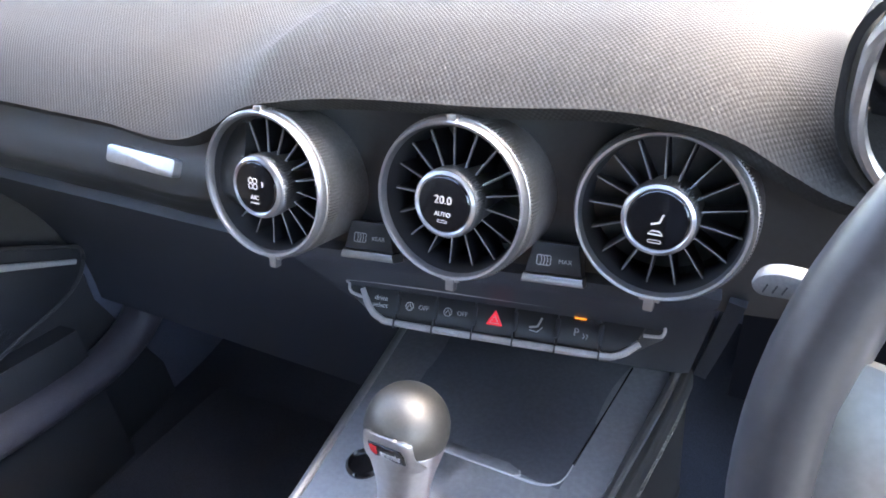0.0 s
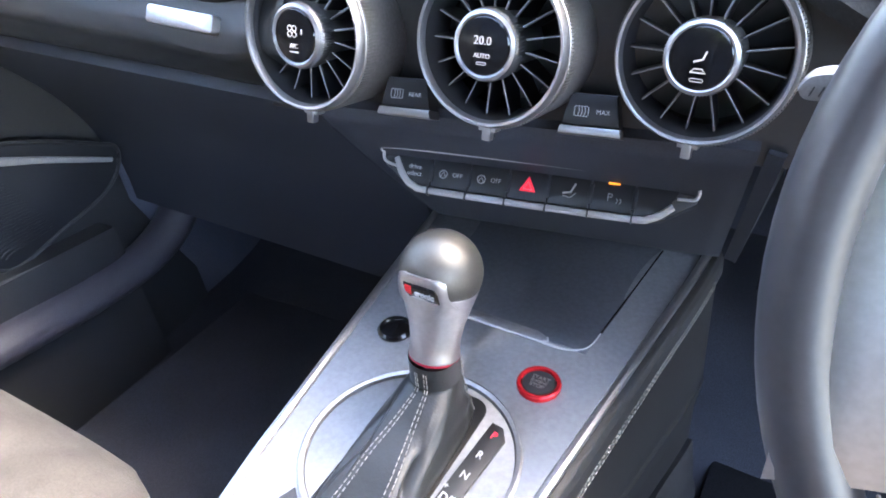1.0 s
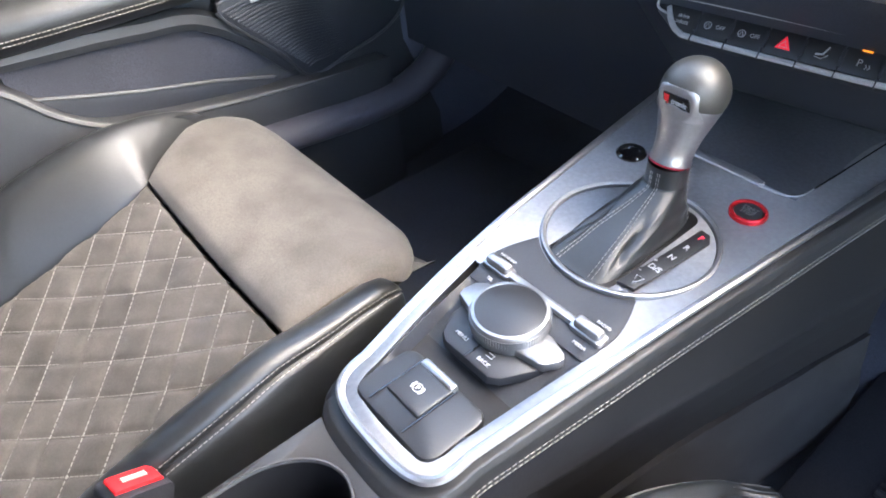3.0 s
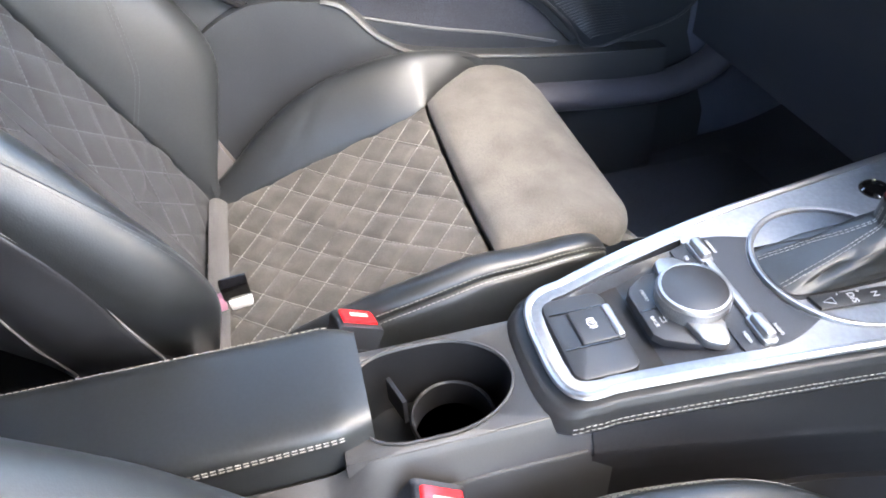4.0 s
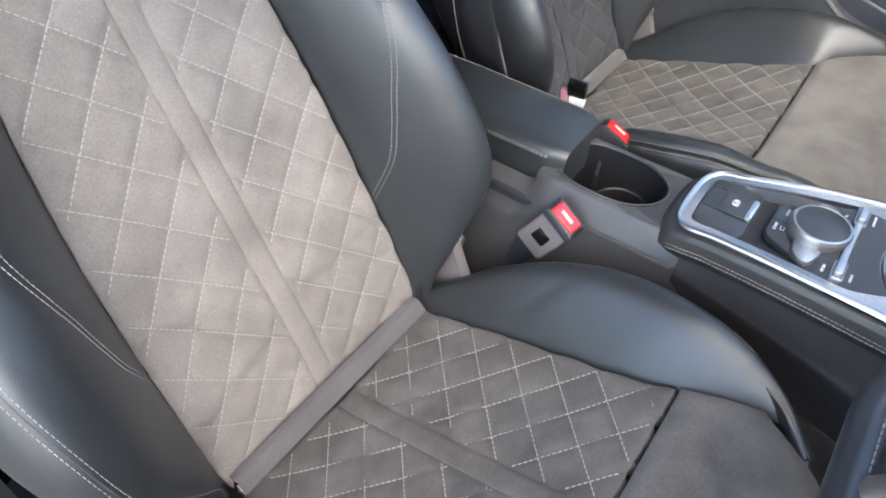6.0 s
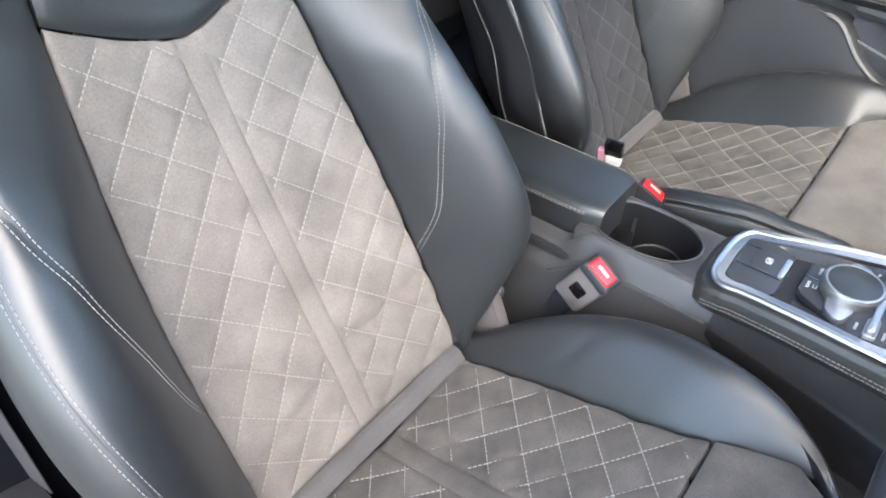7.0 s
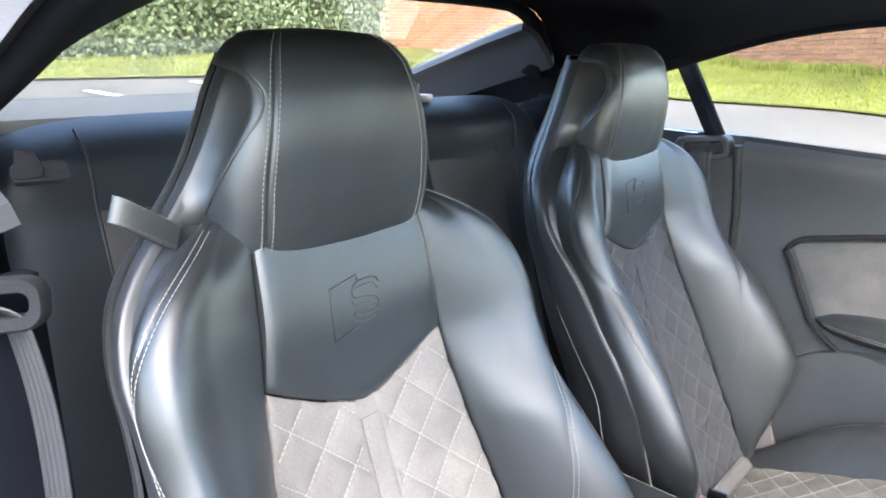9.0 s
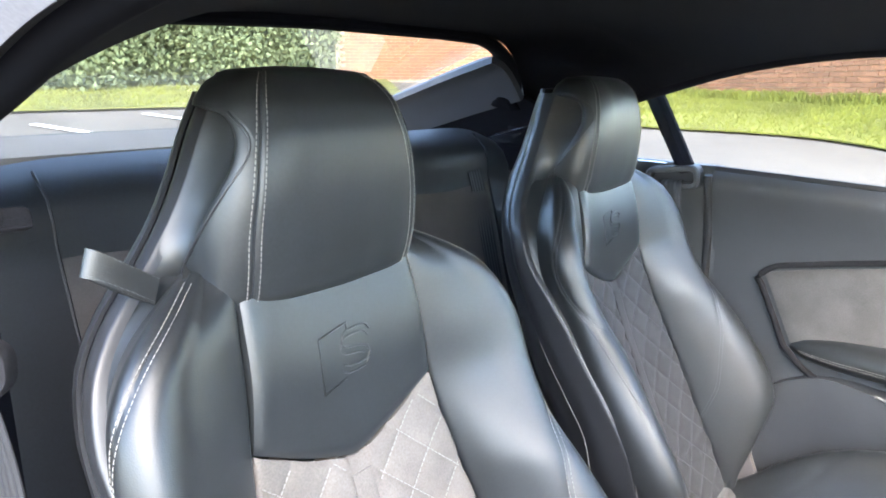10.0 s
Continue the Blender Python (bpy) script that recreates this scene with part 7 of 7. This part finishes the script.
slab(bm, [(p.x, p.y) for p in spline([(-0.024, -0.004, 0), (-0.018, -0.013, 0), (-0.002, -0.014, 0), (0.024, -0.012, 0), (0.026, 0.008, 0), (0.008, 0.014, 0), (-0.010, 0.012, 0), (-0.020, 0.005, 0)], 32, True)], -0.007, 0.009, 0.005, pose(0, 0, 0, 90, 0, 0))
part("stalk_body", bm, STALK, stalk)
for i in range(3):
    bm = bmesh.new()
    box(bm, (0.0014, 0.004, 0.010), Matrix.Translation((-0.011 + 0.008 * i, -0.0078, -0.003)) @ pose(0, 0, 0, 0, 28, 0), 0.0004)
    part("stalk_groove", bm, SOFT_BLACK, stalk)
bm = bmesh.new()
tube(bm, [(0.015, 0, 0), (0.09, 0.012, -0.01)], 0.008, 8)
part("stalk_arm", bm, SOFT_BLACK, stalk)


# ---- rear seats and rear clutter ----
def rear_seat(x0, label):
    r = thing("rear_seat", label, "rear seat", (x0, 0, 0), "rear seats")
    b = bmesh.new()
    RY = curve([0.50, 0.75, 1.0, 1.09, 1.112], [-1.15, -1.22, -1.285, -1.315, -1.35])

    def f(u, v):
        z = 0.50 + 0.612 * v
        w = 0.265 - 0.03 * v
        return (u * w, RY(z) - 0.02 * u * u + 0.02 * abs(u) ** 3, z - 0.03 * abs(u) ** 4 * v)
    sheet(b, f, lin(-1, 1, 33), lin(0, 1, 33), 0.09, 0.012, 0.12, (0, 1, 0))
    part("backrest", b, REAR_LEATHER, r, "black leather rear backrest")
    b = bmesh.new()
    sheet(b, lambda u, v: (u * 0.135, RY(0.55 + 0.45 * v) + 0.010, 0.55 + 0.45 * v), lin(-1, 1, 21), lin(0, 1, 25), 0.02, 0.008, 0.08, (0, 1, 0))
    part("backrest_inlay", b, SUEDE_DARK, r, "dark suede inlay")
    b = bmesh.new()
    for s in (1, -1):
        tube(b, [Vector((s * 0.138, RY(z) + 0.013, z)) for z in lin(0.55, 1.10, 20)], 0.002, 5)
    part("inlay_seam", b, SOFT_BLACK, r)
    b = bmesh.new()
    sheet(b, lambda u, v: (u * 0.26, -0.98 - 0.22 * v, 0.50 - 0.02 * v + 0.02 * u * u), lin(-1, 1, 21), lin(0, 1, 15), 0.08, 0.02, 0.15, (0, 0, 1))
    part("cushion", b, REAR_LEATHER, r)
    return r


rs = rear_seat(0.295, "black leather rear seat behind the driver")
rear2 = copy_thing(rs, Matrix.Translation((-0.305, 0, 0)))
rear2["label"] = "black leather rear seat behind the passenger"
bm = bmesh.new()
sheet(bm, lambda u, v: (-0.005 + u * 0.045, -1.235 - 0.08 * v, 0.55 + 0.50 * v), lin(-1, 1, 9), lin(0, 1, 9), 0.04, 0.006, 0.12, (0, 1, 0))
whole("rear_divider", bm, SOFT_BLACK, "black divider between the rear seats", "trim", "structure")
webbing([(-0.40, -1.335, 1.100), (-0.40, -1.305, 1.085), (-0.395, -1.262, 0.98), (-0.385, -1.19, 0.72)], 0.046, (1, 0, 0), "seat_belt", "dark rear seat belt over the backrest", SOFT_BLACK)
bm = bmesh.new()
box(bm, (0.040, 0.05, 0.014), Matrix.Translation((-0.21, -1.345, 1.113)), 0.004)
box(bm, (0.012, 0.012, 0.03), Matrix.Translation((-0.205, -1.345, 1.125)), 0.003)
whole("release_lever", bm, SATIN, "bright backrest release lever on the rear seat", "lever")
# driver's side quarter trim with belt guide
dq = thing("quarter_panel", "quarter panel behind the driver's door, darkened for shade", "trim panel", kind="structure")
bm = bmesh.new()
sheet(bm, lambda u, v: (0.66 - 0.10 * u * u, -0.98 - 0.75 * u, 0.36 + (0.68 + 0.03 * u) * v), lin(0, 1, 25), lin(0, 1, 25), 0.03, 0, 0.1, (-1, 0, 0))
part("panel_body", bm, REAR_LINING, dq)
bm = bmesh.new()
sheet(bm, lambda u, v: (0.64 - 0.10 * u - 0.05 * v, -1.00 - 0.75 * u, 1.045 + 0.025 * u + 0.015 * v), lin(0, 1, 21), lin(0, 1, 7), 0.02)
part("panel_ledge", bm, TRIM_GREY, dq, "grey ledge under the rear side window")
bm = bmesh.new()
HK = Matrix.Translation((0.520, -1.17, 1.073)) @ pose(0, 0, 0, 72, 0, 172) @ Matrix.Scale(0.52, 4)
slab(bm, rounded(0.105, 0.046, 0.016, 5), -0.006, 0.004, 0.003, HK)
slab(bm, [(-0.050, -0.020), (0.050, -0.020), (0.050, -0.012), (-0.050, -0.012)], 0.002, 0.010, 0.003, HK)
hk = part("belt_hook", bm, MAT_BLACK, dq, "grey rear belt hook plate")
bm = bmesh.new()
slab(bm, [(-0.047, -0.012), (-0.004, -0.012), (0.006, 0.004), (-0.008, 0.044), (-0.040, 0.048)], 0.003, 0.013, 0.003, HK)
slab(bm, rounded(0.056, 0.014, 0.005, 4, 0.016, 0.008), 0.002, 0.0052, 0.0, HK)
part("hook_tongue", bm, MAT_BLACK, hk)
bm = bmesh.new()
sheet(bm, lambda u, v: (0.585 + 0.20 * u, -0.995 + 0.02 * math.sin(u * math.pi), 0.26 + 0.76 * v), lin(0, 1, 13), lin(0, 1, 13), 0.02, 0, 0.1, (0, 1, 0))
whole("pillar_belt", bm, REAR_LINING, "lining of the belt pillar behind the driver's door, darkened for shade", "pillar", "structure")
# driver's belt guide loop and belt
guide = thing("belt_guide", "dark grey belt guide loop by the driver's door", "belt guide", Matrix.Translation((0.632, -0.965, 1.010)) @ pose(0, 0, 0, 78, 0, 150) @ Matrix.Scale(0.72, 4))
bm = bmesh.new()
o, i_ = rounded(0.115, 0.058, 0.022, 6), rounded(0.085, 0.024, 0.010, 6)
rings = [[bm.verts.new((x, y, z)) for x, y in q] for q, z in ((o, -0.02), (o, 0.008), ([(a * 0.94, b * 0.9) for a, b in o], 0.014), ([(a * 1.06, b * 1.15) for a, b in i_], 0.014), (i_, 0.008), (i_, -0.02))]
for a, b in zip(rings, rings[1:]):
    for k in range(len(a)):
        bm.faces.new((a[k], a[(k + 1) % len(a)], b[(k + 1) % len(a)], b[k]))
part("guide_loop", bm, MAT_BLACK, guide)
webbing([(0.648, -0.985, 1.012), (0.622, -0.968, 1.006), (0.612, -0.962, 0.975), (0.606, -0.960, 0.88), (0.612, -0.962, 0.70), (0.63, -0.965, 0.36)], 0.046, (-0.15, 0.98, 0.05), "seat_belt", "driver's grey seat belt hanging from its guide")
# pull strap on the driver's backrest
strap = thing("pull_strap", "grey leather pull loop on the driver's backrest", "strap", (0.489, -0.945, 1.040))
bm = bmesh.new()
ps = spline([(0.0, 0.004, 0.0), (0.026, 0.006, 0.018), (0.044, 0.004, 0.030), (0.051, -0.002, 0.033), (0.046, -0.009, 0.030), (0.024, -0.010, 0.014), (-0.004, -0.010, -0.004)], 30)
sheet(bm, lambda u, v: ps[int(v)] + Vector((-0.3, 0.0, 0.95)) * 0.011 * u, lin(-1, 1, 5), range(30), 0.002)
part("loop", bm, LEATHER_OLD, strap)
bm = bmesh.new()
for k in (-0.85, 0.85):
    dashes(bm, [ps[j] + Vector((-0.3, 0.0, 0.95)) * 0.011 * k + Vector((0, 0, 0.001)) for j in range(0, 14)], 0.003, 0.002, 0.00035)
part("loop_stitching", bm, THREAD_DARKENED, strap)
# tag in the passenger seat's crease
tag = thing("belt_plug", "black belt plug with pink and white tag on the seat", "belt plug", Matrix.Translation((-0.268, -0.708, 0.478)) @ pose(0, 0, 0, 0, 18, 8))
bm = bmesh.new()
box(bm, (0.014, 0.031, 0.030), Matrix.Translation((0, 0.004, 0.016)), 0.004)
part("plug", bm, GLOSS_BLACK, tag)
bm = bmesh.new()
box(bm, (0.014, 0.026, 0.017), Matrix.Translation((0.004, 0.006, -0.008)), 0.005)
part("white_tag", bm, WHITE_PLASTIC, tag, "white plastic piece")
bm = bmesh.new()
box(bm, (0.010, 0.013, 0.028), Matrix.Translation((0.002, -0.016, -0.004)), 0.004)
part("pink_tag", bm, PINK, tag, "pale pink plastic piece")
# pedals
for x, w in ((0.26, 0.07), (0.36, 0.09), (0.46, 0.06)):
    p = thing("pedal", "metal pedal in the driver's footwell", "pedal", Matrix.Translation((x, 0.30, 0.42)) @ pose(0, 0, 0, 50, 0, 0), "pedals")
    bm = bmesh.new()
    slab(bm, rounded(w, 0.09, 0.01, 4), -0.008, 0.0, 0.003)
    part("pedal_plate", bm, ALU, p)
    bm = bmesh.new()
    for k in range(4):
        box(bm, (w * 0.7, 0.006, 0.004), Matrix.Translation((0, -0.03 + 0.02 * k, 0.001)), 0.001)
    part("pedal_grip", bm, RUBBER, p)
    bm = bmesh.new()
    tube(bm, [(0, 0.03, -0.006), (0, 0.10, -0.03), (0, 0.25, -0.05)], 0.008, 8)
    part("pedal_arm", bm, SOFT_BLACK, p)


# ---- outside: car park, verge, brick wall, hedge ----
K = 0.085                                    # the ground rises gently away behind the passenger side


def ground_z(x, y):
    d = max(0.0, -0.78 * x - 0.63 * y - 1.5)
    return K * min(d, 15.5)


bm = bmesh.new()
xs = sorted(set(lin(-400, -40, 10) + lin(-40, 20, 49) + lin(20, 400, 8)))
ys = sorted(set(lin(-400, -50, 9) + lin(-50, 20, 49) + lin(20, 400, 8)))
sheet(bm, lambda u, v: (u, v, ground_z(u, v) - 0.02), xs, ys)
whole("ground", bm, ASPHALT, "pale worn asphalt car park", "ground", "structure")


def outdoor_strip(name, mat, label, cat, corners, lift, nu=24, nv=24, thick=0.05):
    b = bmesh.new()
    a, c, d, e = [Vector(p) for p in corners]

    def f(u, v):
        p = a.lerp(c, u).lerp(d.lerp(e, u), v)
        return (p.x, p.y, ground_z(p.x, p.y) + lift + 0.03 * noise.noise((p.x, p.y, 0)) * (lift > 0.05))
    sheet(b, f, lin(0, 1, nu), lin(0, 1, nv), thick)
    return whole(name, b, mat, label, cat, "structure")


EDGE_X = curve([-8.4, -4.47, -1.87, 0.0, 1.2], [-8.0, -8.15, -8.59, -7.2, -6.0])   # foot of the grass bank


def wall_x(y):
    return -7.87 + (y - 1.0) * 0.853


def bank(y, v):
    """The grass bank rises from the road's edge (v = 0) to the wall's foot (v = 1)."""
    xe, xw = EDGE_X(y), wall_x(y)
    x = xe + (xw - xe) * v
    g, top_ = ground_z(xe, y), 0.98
    z = g + (top_ - g) * max(0.0, v) ** 0.8 + 0.03 * noise.noise((x, y, 0)) * min(1.0, v * 4)
    return Vector((x, y, max(z, ground_z(x, y) + 0.01)))


bm = bmesh.new()
sheet(bm, lambda u, v: bank(1.2 - 9.4 * u, v), lin(0, 1, 50), lin(0, 1, 16), 0.02)
whole("verge", bm, GRASS_SOIL, "sunlit grass bank below the brick wall", "grass", "structure")
outdoor_strip("lawn", GRASS_SOIL, "strip of lawn behind the car park", "grass", [(-8.5, -8.65), (9, -21.4), (-15, -16), (9, -30)], 0.025, 30, 20, 0.02)
rnd = random.Random(4)


def tufts(name, label, n, where, size):
    vs, fs = [], []
    for _ in range(n):
        x, y, z = where(rnd)
        h = size * rnd.uniform(0.4, 1.3)
        for _k in range(4):
            a = rnd.uniform(0, 6.283)
            dx, dy = math.cos(a) * 0.02 * size / 0.2, math.sin(a) * 0.02 * size / 0.2
            lx, ly = rnd.uniform(-0.4, 0.4) * h, rnd.uniform(-0.4, 0.4) * h
            i = len(vs)
            vs += [(x - dx, y - dy, z), (x + dx, y + dy, z), (x + lx + dx * 0.3, y + ly + dy * 0.3, z + h)]
            fs.append((i, i + 1, i + 2))
    me = bpy.data.meshes.new(name)
    me.from_pydata(vs, [], fs)
    me.materials.append(GRASS)
    return tagged(new(name, me), label, "grass", "", "stuff")


tufts("grass", "tall bright grass along the brick wall", 26000, lambda r: bank(r.uniform(-8.0, 0.8), -0.02 + 1.02 * r.random() ** 0.75), 0.06)
tufts("grass", "tall tufts of grass at the foot of the brick wall", 2500, lambda r: bank(r.uniform(-8.0, 0.8), 0.86 + 0.14 * r.random()), 0.15)
tufts("grass", "lawn grass behind the car park", 9000, lambda r: (lambda x, y: (x, y, ground_z(x, y) + 0.01))(*(lambda q, w: (-8.5 + 13 * q - 1.2 * w, -8.7 - 9.5 * q - 3.6 * w))(r.random(), r.random())), 0.09)
# parking bay lines
for k, (x0, y0, x1, y1) in enumerate(((-3.06, -10.8, -3.25, -8.9), (-4.62, -10.7, -4.76, -8.8), (-1.5, -11.9, -1.7, -9.6), (0.1, -13.0, -0.1, -10.6))):
    d = Vector((x1 - x0, y1 - y0)).normalized() * 0.05
    outdoor_strip("bay_line", LINE_PAINT, "worn white parking bay line", "road marking", [(x0 - d.y, y0 + d.x), (x1 - d.y, y1 + d.x), (x0 + d.y, y0 - d.x), (x1 + d.y, y1 - d.x)], 0.004, 8, 3, 0.01)

# brick wall along the verge, and its return
def brick_wall(name, label, p0, p1, height, proud, foot=None):
    wall = thing(name, label, "brick wall", kind="structure")
    a, b = Vector(p0), Vector(p1)
    d = (b - a).normalized()
    nrm = Vector((-d.y, d.x)) * proud
    L = (b - a).length
    z0 = lambda s: foot if foot is not None else ground_z((a + d * s).x, (a + d * s).y)
    m = bmesh.new()
    sheet(m, lambda u, v: (*(a + d * u), z0(u) - 0.2 + (height + 0.2) * v), lin(0, L, 40), lin(0, 1, 5), 0.2, 0, 0.1, (nrm.x, nrm.y, 0))
    part("mortar_core", m, MORTAR, wall, "pale mortar behind the bricks")
    return wall, a, d, nrm, L, z0


def lay(wall, a, d, nrm, L, z0, rows, s0, s1, name="brick"):
    """Courses of bricks with recessed joints; the nearest singly, the rest joined."""
    bw, bh, bd = 0.215, 0.065, 0.020
    base = bpy.data.meshes.new("brick")
    m = bmesh.new()
    box(m, (bw, bd, bh), None, 0.004)
    m.to_mesh(base)
    m.free()
    base.materials.append(BRICK)
    ang = math.atan2(d.y, d.x)
    count = 0
    vs, fs = [], []
    for r in range(rows):
        n = int((s1 - s0) / 0.225)
        for i in range(n):
            s = s0 + 0.225 * (i + 0.5 * (r % 2)) + rnd.uniform(-0.003, 0.003)
            p = a + d * s + nrm * (0.012 + rnd.uniform(0, 0.004))
            zz = z0(s0 + (s1 - s0) / 2) + 0.05 + 0.075 * r
            if count < 300 and abs(s - (s0 + s1) / 2) < 1.4 and r > 2:
                ob = new(name, base)
                ob.parent = wall
                ob.matrix_basis = Matrix.Translation((p.x, p.y, zz)) @ Matrix.Rotation(ang, 4, "Z")
                count += 1
            else:
                i0 = len(vs)
                R = Matrix.Translation((p.x, p.y, zz)) @ Matrix.Rotation(ang, 4, "Z")
                for X in (-1, 1):
                    for Y in (-1, 1):
                        for Z in (-1, 1):
                            vs.append(R @ Vector((X * bw / 2, Y * bd / 2, Z * bh / 2)))
                for q in ((0, 1, 3, 2), (4, 6, 7, 5), (0, 4, 5, 1), (2, 3, 7, 6), (0, 2, 6, 4), (1, 5, 7, 3)):
                    fs.append(tuple(i0 + k for k in q))
    me = bpy.data.meshes.new("far_bricks")
    me.from_pydata(vs, [], fs)
    me.materials.append(BRICK_FAR)
    ob = new("far_bricks", me)
    ob.parent = wall
    tagged(ob, "joined far bricks", "", "", "stuff")


def far_brick():
    m = BRICK.copy()
    n, ln = m.node_tree.nodes, m.node_tree.links
    for q in list(n):
        if q.type == "OBJECT_INFO":
            g = n.new("ShaderNodeNewGeometry")
            for l in list(q.outputs["Random"].links):
                ln.new(g.outputs["Random Per Island"], l.to_socket)
    return m


BRICK_FAR = far_brick()
w1 = brick_wall("wall_brick", "long red-brown brick wall behind the grass", (-7.87, 1.0), (-16.4, -9.0), 3.2, 1, 0.94)
lay(*w1, 42, 0.0, 13.1)
w2 = brick_wall("wall_return", "end of a red-brown brick building beside the hedge", (-13.9, -10.0), (-10.9, -13.2), 6.5, 1)
lay(*w2, 84, 0.0, 4.3)

# hedge and trees behind the lawn
def hedge(name, label, boxes_, n, size):
    vs, fs = [], []
    for _ in range(n):
        x0, x1, y0, y1, h = boxes_[rnd.randrange(len(boxes_))]
        x, y = rnd.uniform(x0, x1), rnd.uniform(y0, y1)
        top_ = h * (0.75 + 0.25 * noise.noise((x * 0.5, y * 0.5, 1.0)) + 0.15 * noise.noise((x * 1.7, y * 1.7, 5.0)))
        z = ground_z(x, y) + top_ * rnd.random() ** 0.6
        s = size * rnd.uniform(0.5, 1.4)
        q = Euler((rnd.uniform(0, 6.28), rnd.uniform(0, 6.28), 0)).to_matrix()
        i = len(vs)
        for c in ((-s, -s * 0.5, 0), (s * 0.2, -s * 0.7, s * 0.1), (s, 0, 0), (0, s * 0.6, s * 0.1)):
            vs.append(Vector((x, y, z)) + q @ Vector(c))
        fs.append((i, i + 1, i + 2, i + 3))
    me = bpy.data.meshes.new(name)
    me.from_pydata(vs, [], fs)
    me.materials.append(LEAF)
    return tagged(new(name, me), label, "hedge", "", "stuff")


hedge("hedge", "loose green hedge behind the lawn", [(-11.4, -9.4, -14.8, -13.0, 6.5), (-9.8, -7.4, -15.4, -13.4, 6.0), (-7.6, -5.2, -16.2, -14.1, 6.6), (-5.4, -3.0, -17.2, -15.0, 6.0), (-3.2, -0.5, -18.4, -16.2, 6.6), (-0.6, 3.0, -20.0, -17.6, 6.2)], 240000, 0.055)
bm = bmesh.new()
sheet(bm, lambda u, v: (-25 + 60 * u, -24.0 + 1.2 * noise.noise((u * 30, v * 6, 2.0)), ground_z(-25 + 60 * u, -24.0) + (6.5 + 1.8 * noise.noise((u * 22, 0.0, 4.0)) + 0.8 * noise.noise((u * 90, 0.0, 8.0))) * v), lin(0, 1, 160), lin(0, 1, 14), 0.3)
whole("backdrop_trees", bm, FAR_GREEN, "hazy row of trees far behind the hedge", "trees", "structure")
